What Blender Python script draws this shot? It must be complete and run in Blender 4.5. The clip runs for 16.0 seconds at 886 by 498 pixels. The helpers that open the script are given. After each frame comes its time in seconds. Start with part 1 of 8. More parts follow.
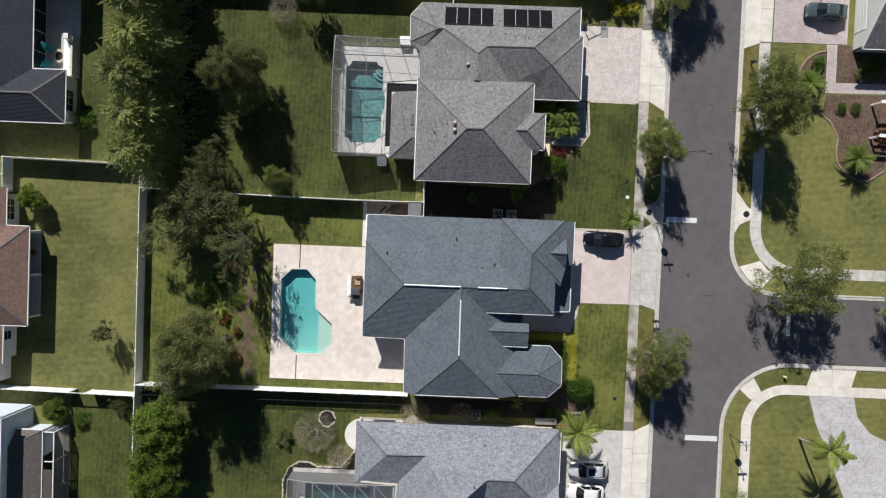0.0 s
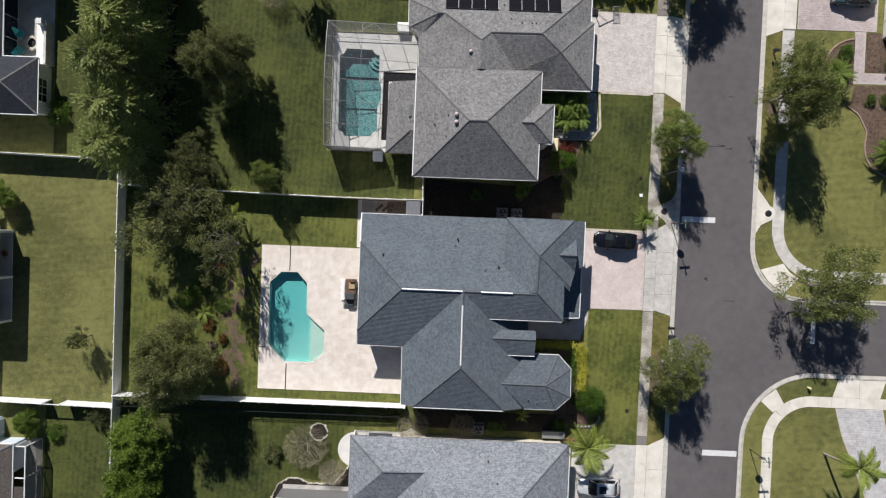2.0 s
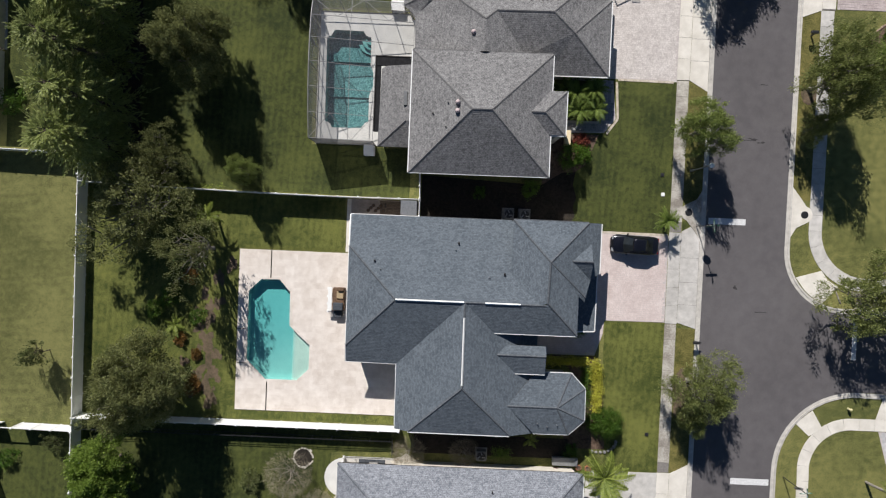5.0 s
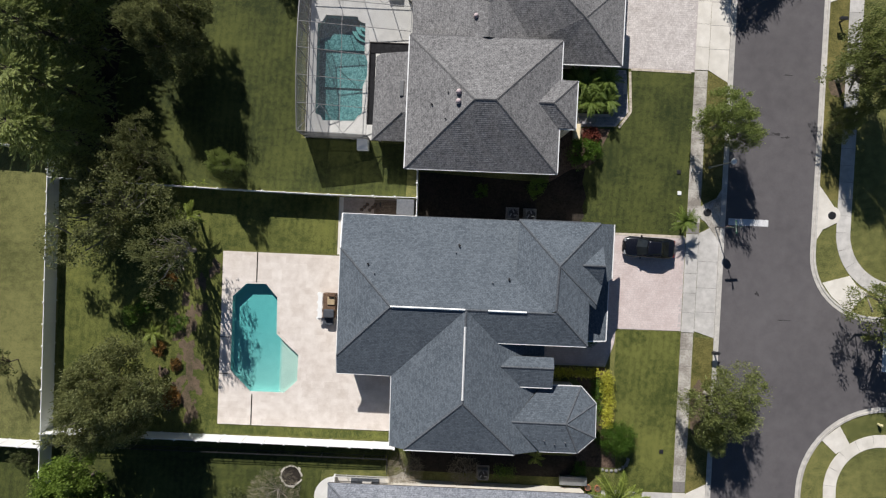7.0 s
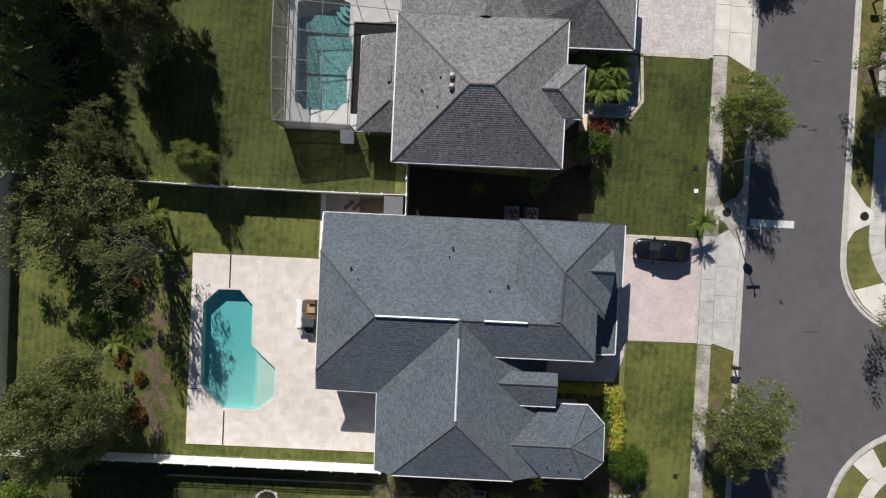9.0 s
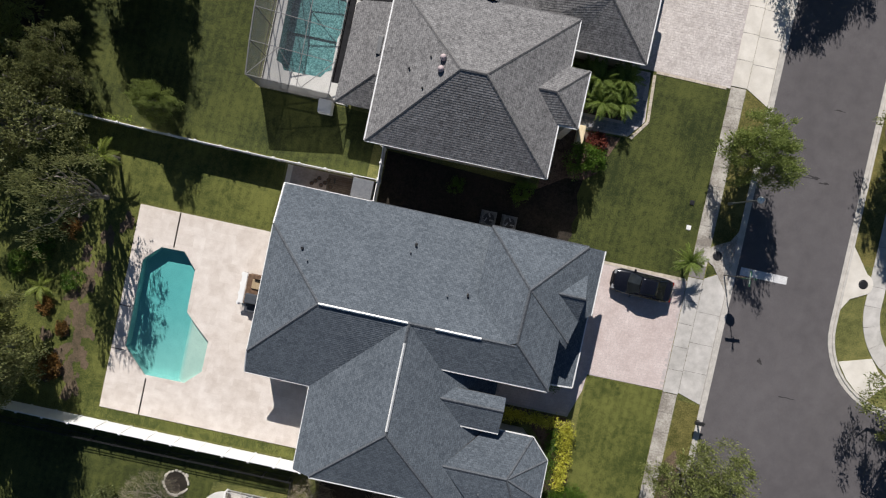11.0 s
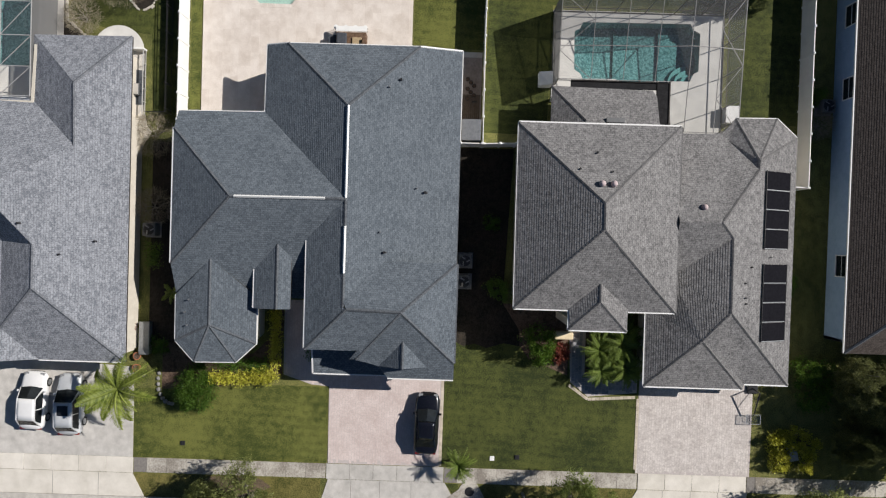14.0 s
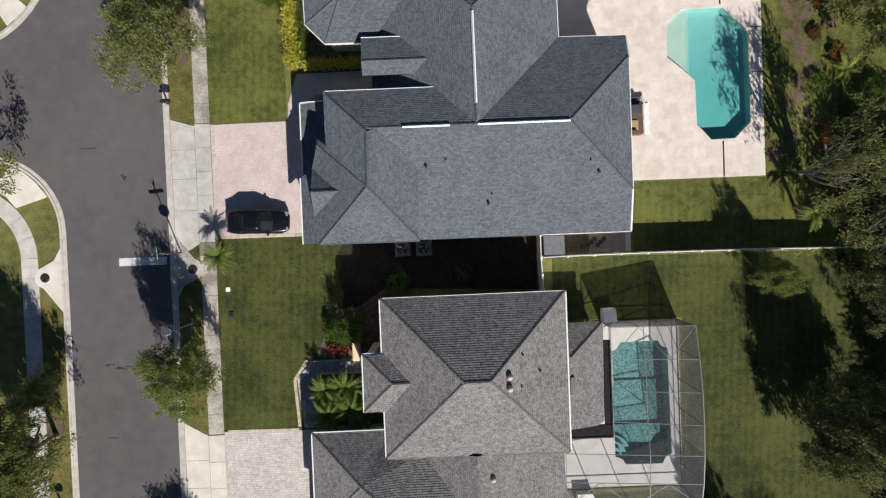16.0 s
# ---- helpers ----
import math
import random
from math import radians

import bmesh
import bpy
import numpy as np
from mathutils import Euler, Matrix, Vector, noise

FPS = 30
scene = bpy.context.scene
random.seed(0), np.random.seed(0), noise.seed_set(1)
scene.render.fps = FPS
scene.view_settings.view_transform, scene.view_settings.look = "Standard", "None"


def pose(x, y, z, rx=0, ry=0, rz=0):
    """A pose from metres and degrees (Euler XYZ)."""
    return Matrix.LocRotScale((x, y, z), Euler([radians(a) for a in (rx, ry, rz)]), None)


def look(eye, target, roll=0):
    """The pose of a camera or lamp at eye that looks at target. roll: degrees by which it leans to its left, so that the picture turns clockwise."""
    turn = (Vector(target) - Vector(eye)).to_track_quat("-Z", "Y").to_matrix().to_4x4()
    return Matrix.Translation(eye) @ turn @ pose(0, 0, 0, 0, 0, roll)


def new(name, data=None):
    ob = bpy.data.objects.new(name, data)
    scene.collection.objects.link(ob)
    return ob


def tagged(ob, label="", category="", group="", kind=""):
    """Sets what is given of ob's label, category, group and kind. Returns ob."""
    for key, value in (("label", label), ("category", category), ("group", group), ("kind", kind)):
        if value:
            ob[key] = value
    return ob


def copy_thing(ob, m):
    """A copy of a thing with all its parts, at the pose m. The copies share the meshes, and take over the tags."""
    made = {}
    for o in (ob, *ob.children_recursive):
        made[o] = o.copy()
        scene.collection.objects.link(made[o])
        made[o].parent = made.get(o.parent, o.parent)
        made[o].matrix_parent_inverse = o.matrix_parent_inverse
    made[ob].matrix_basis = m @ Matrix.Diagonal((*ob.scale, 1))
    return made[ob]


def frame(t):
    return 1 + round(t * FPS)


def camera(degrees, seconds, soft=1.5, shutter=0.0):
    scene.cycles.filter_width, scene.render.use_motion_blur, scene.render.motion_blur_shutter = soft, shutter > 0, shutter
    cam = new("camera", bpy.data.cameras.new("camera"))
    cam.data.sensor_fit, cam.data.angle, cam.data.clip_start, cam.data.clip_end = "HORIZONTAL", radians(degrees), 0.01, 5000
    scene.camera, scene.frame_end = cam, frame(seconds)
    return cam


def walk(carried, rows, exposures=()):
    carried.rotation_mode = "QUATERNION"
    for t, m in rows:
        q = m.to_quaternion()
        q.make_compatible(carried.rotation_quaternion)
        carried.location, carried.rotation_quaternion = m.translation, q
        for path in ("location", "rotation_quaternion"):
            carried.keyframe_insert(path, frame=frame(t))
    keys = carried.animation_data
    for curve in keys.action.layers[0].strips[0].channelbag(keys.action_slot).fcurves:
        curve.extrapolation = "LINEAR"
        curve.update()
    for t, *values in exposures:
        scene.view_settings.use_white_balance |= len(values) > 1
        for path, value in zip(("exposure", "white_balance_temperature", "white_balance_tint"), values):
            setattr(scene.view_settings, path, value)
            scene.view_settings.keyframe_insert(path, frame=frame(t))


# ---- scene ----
cam = camera(70.0, 16.0, soft=1.2)
PATH = [
    (0, pose(-0.424, 0.635, 74.022, -1.524, 0.593, 2.251)),
    (0.5, pose(-0.437, 0.560, 72.723, -1.504, 0.605, 2.205)),
    (1, pose(-0.502, 0.551, 71.548, -1.513, 0.589, 2.235)),
    (1.5, pose(-0.549, 0.584, 70.297, -1.514, 0.567, 2.300)),
    (2, pose(-0.601, 0.634, 69.106, -1.510, 0.527, 2.337)),
    (2.5, pose(-0.647, 0.701, 67.913, -1.493, 0.485, 2.321)),
    (3, pose(-0.691, 0.738, 66.678, -1.481, 0.458, 2.356)),
    (3.5, pose(-0.736, 0.771, 65.444, -1.475, 0.418, 2.297)),
    (4, pose(-0.786, 0.815, 64.245, -1.473, 0.363, 2.356)),
    (6.5, pose(-0.799, 0.940, 58.567, -1.472, 0.298, 2.468)),
    (7, pose(-0.818, 0.952, 57.439, -1.431, 0.268, 2.525)),
    (7.5, pose(-0.791, 0.933, 56.080, -1.384, 0.275, 2.567)),
    (8, pose(-0.690, 0.909, 54.564, -1.331, 0.268, 2.560)),
    (8.5, pose(-0.536, 0.906, 53.274, -1.296, 0.246, 2.666)),
    (9, pose(-0.204, 0.907, 52.083, -1.241, 0.270, 2.706)),
    (11.5, pose(2.702, 1.018, 47.669, -1.169, 0.319, 14.031)),
    (12, pose(2.911, 0.959, 47.517, -1.084, 0.381, 14.494)),
    (12.5, pose(3.137, 0.902, 47.588, -0.997, 0.436, 19.755)),
    (13, pose(3.352, 1.039, 47.767, -0.867, 0.474, 43.821)),
    (13.5, pose(3.490, 1.297, 47.898, -0.798, 0.397, 67.776)),
    (14, pose(3.544, 1.522, 47.950, -0.882, 0.318, 91.792)),
    (14.5, pose(3.533, 1.704, 47.995, -0.970, 0.231, 115.890)),
    (15, pose(3.517, 1.815, 48.049, -1.035, 0.133, 140.077)),
    (15.5, pose(3.513, 1.949, 48.089, -1.103, 0.052, 164.014)),
    (16, pose(3.584, 2.107, 48.048, -1.161, 0.039, 177.728)),
]
walk(cam, PATH, [(0, 0.38, 6550, 10), (6.5, 0.31, 6550, 10), (9, 0.28, 6550, 10), (12, 0.28, 6650, 11), (13.25, 0.21, 6650, 10.5), (14, 0.20, 6700, 10), (15, 0.35, 6750, 11.5), (16, 0.35, 6800, 11.5)])

# Sun from the north-north-west, 40 degrees up, in a clear sky.
SUN_WAY = Vector((0.44, -1.2, -1.0))
SUN_UP = math.atan2(1.0, math.hypot(0.44, 1.2))
world = bpy.data.worlds.new("world")
scene.world = world
world.use_nodes = True
sky = world.node_tree.nodes.new("ShaderNodeTexSky")
sky.sky_type, sky.sun_disc = "NISHITA", False
sky.dust_density, sky.ozone_density = 0.2, 6.0
sky.sun_elevation, sky.sun_rotation = SUN_UP, math.atan2(-0.44, 1.2)
world.node_tree.links.new(sky.outputs[0], world.node_tree.nodes["Background"].inputs[0])
world.node_tree.nodes["Background"].inputs[1].default_value = 0.038
sun = new("sun", bpy.data.lights.new("sun", "SUN"))
sun.data.energy, sun.data.angle, sun.data.color = 4.6, radians(0.53), (1.0, 0.966, 0.935)
sun.matrix_world = look((0, 0, 60), Vector((0, 0, 60)) + SUN_WAY)

# ---- materials ----
def material(name, dark, light, scale=4.0, rough=0.8, fine=40.0, fine_amount=0.35, bump=0.0, bump_scale=30.0, big=0.0, big_scale=0.15,
             vary=0.0, metal=0.0, coat=0.0, local=False, stretch=(1, 1, 1), islands=0.0, stripe=None, tabs=None):
    """Two tones mixed by noise at two or three sizes, with fine relief; vary: how far whole objects differ in brightness; stripe: width, strength and turn of mown stripes."""
    m = bpy.data.materials.new(name)
    m.use_nodes = True
    nt = m.node_tree
    N, L = nt.nodes, nt.links
    p = N["Principled BSDF"]
    if local:
        pos = N.new("ShaderNodeTexCoord").outputs["Object"]
    else:
        pos = N.new("ShaderNodeNewGeometry").outputs["Position"]
    mapping = N.new("ShaderNodeMapping")
    mapping.inputs["Scale"].default_value = stretch
    L.new(pos, mapping.inputs["Vector"])
    at = mapping.outputs[0]

    def noise_at(s, detail=4.0, roughness=0.6):
        n = N.new("ShaderNodeTexNoise")
        n.inputs["Scale"].default_value, n.inputs["Detail"].default_value, n.inputs["Roughness"].default_value = s, detail, roughness
        L.new(at, n.inputs["Vector"])
        return n.outputs["Fac"]

    def mathed(op, a, b):
        q = N.new("ShaderNodeMath")
        q.operation = op
        for k, v in enumerate((a, b)):
            if isinstance(v, (int, float)):
                q.inputs[k].default_value = v
            else:
                L.new(v, q.inputs[k])
        return q.outputs[0]

    def centred(v, amount):
        return mathed("MULTIPLY", mathed("SUBTRACT", v, 0.5), amount)

    fac = mathed("ADD", 0.5, centred(noise_at(scale), 1.6))
    if fine_amount:
        fac = mathed("ADD", fac, centred(noise_at(fine, 2.0), fine_amount * 3))
    if big:
        fac = mathed("ADD", fac, centred(noise_at(big_scale, 3.0), big * 3))
    if vary:
        fac = mathed("ADD", fac, centred(N.new("ShaderNodeObjectInfo").outputs["Random"], vary))
    if islands:
        fac = mathed("ADD", fac, centred(N.new("ShaderNodeNewGeometry").outputs["Random Per Island"], islands))
    if stripe:
        turned = N.new("ShaderNodeMapping")
        turned.inputs["Rotation"].default_value = (0, 0, radians(stripe[2]))
        L.new(pos, turned.inputs["Vector"])
        wave = N.new("ShaderNodeTexWave")
        wave.inputs["Scale"].default_value, wave.inputs["Distortion"].default_value = 0.314 / stripe[0], 1.6
        wave.inputs["Detail"].default_value, wave.inputs["Detail Scale"].default_value = 3.0, 1.5
        L.new(turned.outputs[0], wave.inputs["Vector"])
        fac = mathed("ADD", fac, centred(wave.outputs["Fac"], stripe[1]))
    joint = None
    if tabs:
        # shingle tabs in staggered courses, each of its own tone, with dark gaps
        brick = N.new("ShaderNodeTexBrick")
        L.new(N.new("ShaderNodeTexCoord").outputs["UV"], brick.inputs["Vector"])
        for key, v in (("Color1", (0, 0, 0, 1)), ("Color2", (1, 1, 1, 1)), ("Mortar", (0.5, 0.5, 0.5, 1)), ("Scale", 1.0), ("Mortar Size", 0.014), ("Mortar Smooth", 0.6),
                       ("Brick Width", tabs[0]), ("Row Height", tabs[1])):
            brick.inputs[key].default_value = v
        fac = mathed("ADD", fac, centred(brick.outputs["Color"], tabs[2]))
        joint = brick.outputs["Fac"]
    ramp = N.new("ShaderNodeValToRGB")
    ramp.color_ramp.elements[0].color, ramp.color_ramp.elements[1].color = (*dark, 1), (*light, 1)
    L.new(fac, ramp.inputs[0])
    colour = ramp.outputs[0]
    if joint is not None:
        gap = N.new("ShaderNodeMix")
        gap.data_type = "RGBA"
        L.new(mathed("MULTIPLY", joint, 0.5), gap.inputs[0])
        L.new(colour, gap.inputs[6])
        gap.inputs[7].default_value = (dark[0] * 0.4, dark[1] * 0.4, dark[2] * 0.4, 1)
        colour = gap.outputs[2]
    L.new(colour, p.inputs["Base Color"])
    p.inputs["Roughness"].default_value, p.inputs["Metallic"].default_value = rough, metal
    p.inputs["Coat Weight"].default_value = coat
    p.inputs["Specular IOR Level"].default_value = 0.3 if rough > 0.6 else 0.5
    if bump:
        b = N.new("ShaderNodeBump")
        b.inputs["Strength"].default_value, b.inputs["Distance"].default_value = bump, 0.03
        L.new(noise_at(bump_scale, 3.0), b.inputs["Height"])
        L.new(b.outputs[0], p.inputs["Normal"])
    return m


def leafy(name, dark, light, glow=0.35, vary=0.4):
    """Leaves that let some light through, each leaf of its own tone."""
    m = bpy.data.materials.new(name)
    m.use_nodes = True
    nt = m.node_tree
    N, L = nt.nodes, nt.links
    p = N["Principled BSDF"]
    ramp = N.new("ShaderNodeValToRGB")
    ramp.color_ramp.elements[0].color, ramp.color_ramp.elements[1].color = (*dark, 1), (*light, 1)
    mid = N.new("ShaderNodeMath")
    mid.operation = "MULTIPLY_ADD"
    L.new(N.new("ShaderNodeObjectInfo").outputs["Random"], mid.inputs[0])
    mid.inputs[1].default_value = vary
    more = N.new("ShaderNodeMath")
    more.operation = "MULTIPLY_ADD"
    L.new(N.new("ShaderNodeNewGeometry").outputs["Random Per Island"], more.inputs[0])
    more.inputs[1].default_value, more.inputs[2].default_value = 1 - vary * 0.5, -vary * 0.25
    L.new(more.outputs[0], mid.inputs[2])
    L.new(mid.outputs[0], ramp.inputs[0])
    L.new(ramp.outputs[0], p.inputs["Base Color"])
    p.inputs["Roughness"].default_value, p.inputs["Specular IOR Level"].default_value = 0.5, 0.28
    t = N.new("ShaderNodeBsdfTranslucent")
    L.new(ramp.outputs[0], t.inputs["Color"])
    mix = N.new("ShaderNodeMixShader")
    mix.inputs[0].default_value = glow
    L.new(p.outputs[0], mix.inputs[1])
    L.new(t.outputs[0], mix.inputs[2])
    L.new(mix.outputs[0], N["Material Output"].inputs[0])
    return m


def see_through(name, tint, gloss_rough=0.02, solid=None, amount=0.0, gloss=0.03, shallow=None, slope=None):
    """A tinted layer that lets light straight through, with a mirror-like top; solid: a share of plain surface (screens)."""
    m = bpy.data.materials.new(name)
    m.use_nodes = True
    nt = m.node_tree
    N, L = nt.nodes, nt.links
    N.remove(N["Principled BSDF"])
    t = N.new("ShaderNodeBsdfTransparent")
    t.inputs[0].default_value = (*tint, 1)
    if shallow:
        # the water takes more colour where it is deeper: from the deep end to the shallow corner
        (ax, ay), (bx, by) = slope
        d = Vector((bx - ax, by - ay))
        geo = N.new("ShaderNodeNewGeometry")
        wob = N.new("ShaderNodeTexNoise")
        wob.inputs["Scale"].default_value = 1.2
        dot = N.new("ShaderNodeVectorMath")
        dot.operation = "DOT_PRODUCT"
        dot.inputs[1].default_value = (d.x / d.length_squared, d.y / d.length_squared, 0)
        L.new(geo.outputs["Position"], dot.inputs[0])
        off = N.new("ShaderNodeMath")
        off.inputs[1].default_value = -(ax * d.x + ay * d.y) / d.length_squared - 0.1
        L.new(dot.outputs["Value"], off.inputs[0])
        add = N.new("ShaderNodeMath")
        add.operation = "MULTIPLY_ADD"
        add.inputs[1].default_value = 0.2
        L.new(wob.outputs["Fac"], add.inputs[0])
        L.new(off.outputs[0], add.inputs[2])
        ramp = N.new("ShaderNodeValToRGB")
        ramp.color_ramp.interpolation = "EASE"
        ramp.color_ramp.elements[0].color, ramp.color_ramp.elements[1].color = (*tint, 1), (*shallow, 1)
        L.new(add.outputs[0], ramp.inputs[0])
        L.new(ramp.outputs[0], t.inputs[0])
    if solid is not None:
        other = N.new("ShaderNodeBsdfDiffuse")
        other.inputs[0].default_value = (*solid, 1)
        mix = N.new("ShaderNodeMixShader")
        mix.inputs[0].default_value = amount
    else:
        other = N.new("ShaderNodeBsdfGlossy")
        other.inputs["Roughness"].default_value = gloss_rough
        mix = N.new("ShaderNodeMixShader")
        mix.inputs[0].default_value = gloss
        ripple = N.new("ShaderNodeTexNoise")
        ripple.inputs["Scale"].default_value = 3.0
        b = N.new("ShaderNodeBump")
        b.inputs["Strength"].default_value, b.inputs["Distance"].default_value = 0.25, 0.02
        L.new(ripple.outputs["Fac"], b.inputs["Height"])
        L.new(b.outputs[0], other.inputs["Normal"])
    L.new(t.outputs[0], mix.inputs[1])
    L.new(other.outputs[0], mix.inputs[2])
    L.new(mix.outputs[0], N["Material Output"].inputs[0])
    return m


GRASS = material("grass", (0.062, 0.076, 0.020), (0.218, 0.208, 0.068), 1.5, 0.9, 14.0, 1.2, bump=1.0, bump_scale=26, big=0.8, big_scale=0.08, stripe=(0.8, 0.10, 84))
LAWN = material("lawn", (0.021, 0.031, 0.007), (0.089, 0.101, 0.024), 2.0, 0.9, 13.0, 0.95, bump=1.0, bump_scale=20, big=0.85, big_scale=0.2, stripe=(0.6, 0.18, 3))
VERGE = material("verge_grass", (0.060, 0.064, 0.014), (0.200, 0.172, 0.055), 1.4, 0.9, 10.0, 0.7, bump=1.0, bump_scale=24, big=0.7, big_scale=0.3)
MULCH = material("mulch", (0.046, 0.029, 0.020), (0.190, 0.132, 0.098), 3.0, 0.95, 14.0, 0.8, bump=1.0, bump_scale=18, big=0.4, big_scale=0.5)
LITTER = material("leaf_litter", (0.066, 0.056, 0.032), (0.172, 0.122, 0.084), 1.8, 0.95, 12.0, 0.8, bump=1.0, bump_scale=18, big=0.5, big_scale=0.4)
ASPHALT = material("asphalt", (0.094, 0.087, 0.090), (0.133, 0.124, 0.127), 0.9, 0.92, 30.0, 0.5, bump=0.5, bump_scale=70, big=0.45, big_scale=0.10)
CONCRETE = material("concrete", (0.37, 0.355, 0.33), (0.62, 0.595, 0.56), 1.5, 0.85, 20.0, 0.3, bump=0.25, bump_scale=40, big=0.4, big_scale=0.35, vary=0.35)
CONCRETE_OLD = material("weathered_concrete", (0.23, 0.205, 0.175), (0.52, 0.49, 0.435), 0.8, 0.88, 9.0, 0.6, bump=0.3, bump_scale=40, big=0.7, big_scale=0.5, vary=0.35)
CONCRETE_PALE = material("pale_concrete", (0.56, 0.525, 0.46), (0.75, 0.71, 0.64), 0.8, 0.85, 16.0, 0.25, bump=0.2, bump_scale=40, big=0.3, big_scale=0.4, vary=0.3)
GUTTER_STONE = material("kerb_concrete", (0.36, 0.34, 0.31), (0.60, 0.57, 0.52), 2.0, 0.85, 20.0, 0.4, bump=0.3, big=0.3, big_scale=0.3, vary=0.4)
PAVER_PINK = material("pink_pavers", (0.49, 0.40, 0.375), (0.68, 0.595, 0.565), 0.7, 0.88, 9.0, 0.4, bump=0.3, bump_scale=30, islands=0.26, big=0.3, big_scale=0.25)
PAVER_GREY = material("grey_pavers", (0.44, 0.40, 0.375), (0.68, 0.635, 0.60), 1.4, 0.88, 7.0, 0.6, bump=0.3, bump_scale=30, islands=0.4, big=0.35, big_scale=0.5)
PAVER_BAND = material("cream_pavers", (0.42, 0.36, 0.28), (0.62, 0.55, 0.46), 2.0, 0.88, 9.0, 0.3, bump=0.2, vary=0.5)
JOINT = material("joint_sand", (0.43, 0.38, 0.365), (0.55, 0.50, 0.48), 6.0, 0.95)
TRAVERTINE = material("travertine", (0.56, 0.49, 0.43), (0.76, 0.70, 0.64), 1.3, 0.7, 12.0, 0.3, bump=0.1, bump_scale=20, vary=0.32, big=0.25, big_scale=0.3)
DECK_WHITE = material("white_deck", (0.56, 0.55, 0.52), (0.76, 0.75, 0.71), 1.0, 0.8, 30.0, 0.2, bump=0.15)
SLATE = material("slate_grey_shingles", (0.066, 0.082, 0.099), (0.170, 0.196, 0.222), 9.0, 0.9, 26.0, 0.4, bump=0.6, bump_scale=14, big=0.16, big_scale=0.5, tabs=(0.24, 0.15, 0.5))
TAUPE = material("taupe_grey_shingles", (0.114, 0.112, 0.113), (0.292, 0.287, 0.284), 3.0, 0.9, 8.0, 0.7, bump=0.7, bump_scale=13, big=0.2, big_scale=0.4, tabs=(0.28, 0.16, 0.30))
SILVER = material("silver_grey_shingles", (0.140, 0.152, 0.174), (0.330, 0.346, 0.376), 3.0, 0.9, 9.0, 0.8, bump=0.7, bump_scale=12, big=0.15, big_scale=0.4, tabs=(0.28, 0.16, 0.42))
CHARCOAL = material("charcoal_shingles", (0.020, 0.023, 0.032), (0.056, 0.060, 0.074), 5.0, 0.9, 13.0, 0.7, bump=0.7, bump_scale=14, tabs=(0.24, 0.15, 0.32))
RUSSET = material("russet_shingles", (0.115, 0.070, 0.056), (0.270, 0.180, 0.150), 5.0, 0.9, 13.0, 0.7, bump=0.7, bump_scale=14, tabs=(0.24, 0.15, 0.32))
UMBER = material("umber_shingles", (0.040, 0.032, 0.028), (0.110, 0.092, 0.082), 5.0, 0.9, 13.0, 0.7, bump=0.7, bump_scale=14, tabs=(0.24, 0.15, 0.32))
DRAB = material("drab_shingles", (0.075, 0.062, 0.056), (0.180, 0.158, 0.146), 5.0, 0.9, 13.0, 0.7, bump=0.7, bump_scale=14, tabs=(0.24, 0.15, 0.32))
CAP_DARK = material("ridge_cap_shingles", (0.058, 0.066, 0.076), (0.140, 0.152, 0.166), 5.0, 0.9, 13.0, 0.6, bump=0.6, bump_scale=14)
CAP_TAUPE = material("taupe_cap_shingles", (0.095, 0.094, 0.095), (0.230, 0.224, 0.220), 5.0, 0.9, 13.0, 0.6, bump=0.6, bump_scale=14)
WHITE = material("white_paint", (0.74, 0.74, 0.72), (0.84, 0.84, 0.82), 2.0, 0.5, 20.0, 0.15, big=0.2)
VINYL = material("white_vinyl", (0.76, 0.76, 0.75), (0.86, 0.86, 0.85), 1.5, 0.45, 20.0, 0.1, big=0.3, big_scale=0.4, vary=0.3)
STUCCO = material("cream_stucco", (0.52, 0.48, 0.41), (0.66, 0.62, 0.54), 2.0, 0.9, 30.0, 0.3, bump=0.3, bump_scale=60, big=0.2)
STUCCO_BLUE = material("pale_blue_stucco", (0.24, 0.37, 0.55), (0.34, 0.48, 0.67), 2.0, 0.9, 30.0, 0.3, bump=0.3, bump_scale=60, big=0.2)
STUCCO_WHITE = material("white_stucco", (0.62, 0.62, 0.60), (0.76, 0.76, 0.73), 2.0, 0.9, 30.0, 0.3, bump=0.3, bump_scale=60, big=0.2)
BRONZE = material("bronze_aluminium", (0.035, 0.030, 0.027), (0.070, 0.062, 0.056), 6.0, 0.45, metal=0.4)
ALUMINIUM = material("pale_aluminium", (0.50, 0.50, 0.49), (0.62, 0.62, 0.61), 4.0, 0.4, metal=0.3)
BLACK = material("black_metal", (0.012, 0.012, 0.013), (0.030, 0.030, 0.032), 8.0, 0.4)
GREY_METAL = material("grey_metal", (0.24, 0.25, 0.26), (0.38, 0.39, 0.40), 6.0, 0.4, metal=0.6)
PIPE = material("pinkish_turbine", (0.40, 0.31, 0.31), (0.60, 0.50, 0.50), 8.0, 0.6)
PANEL = material("solar_mat", (0.006, 0.006, 0.008), (0.016, 0.016, 0.020), 6.0, 0.9, 60.0, 0.3)
PLASTER = material("pool_plaster", (0.46, 0.58, 0.56), (0.60, 0.70, 0.67), 1.5, 0.8, 8.0, 0.25, big=0.2)
PLASTER_BLUE = material("pebble_pool_finish", (0.18, 0.255, 0.26), (0.48, 0.55, 0.55), 2.6, 0.8, 7.0, 1.5, big=0.2)
WATER = see_through("pool_water", (0.42, 0.78, 0.785), shallow=(0.58, 0.86, 0.84), slope=((-18.2, -7.0), (-16.4, -14.5)))
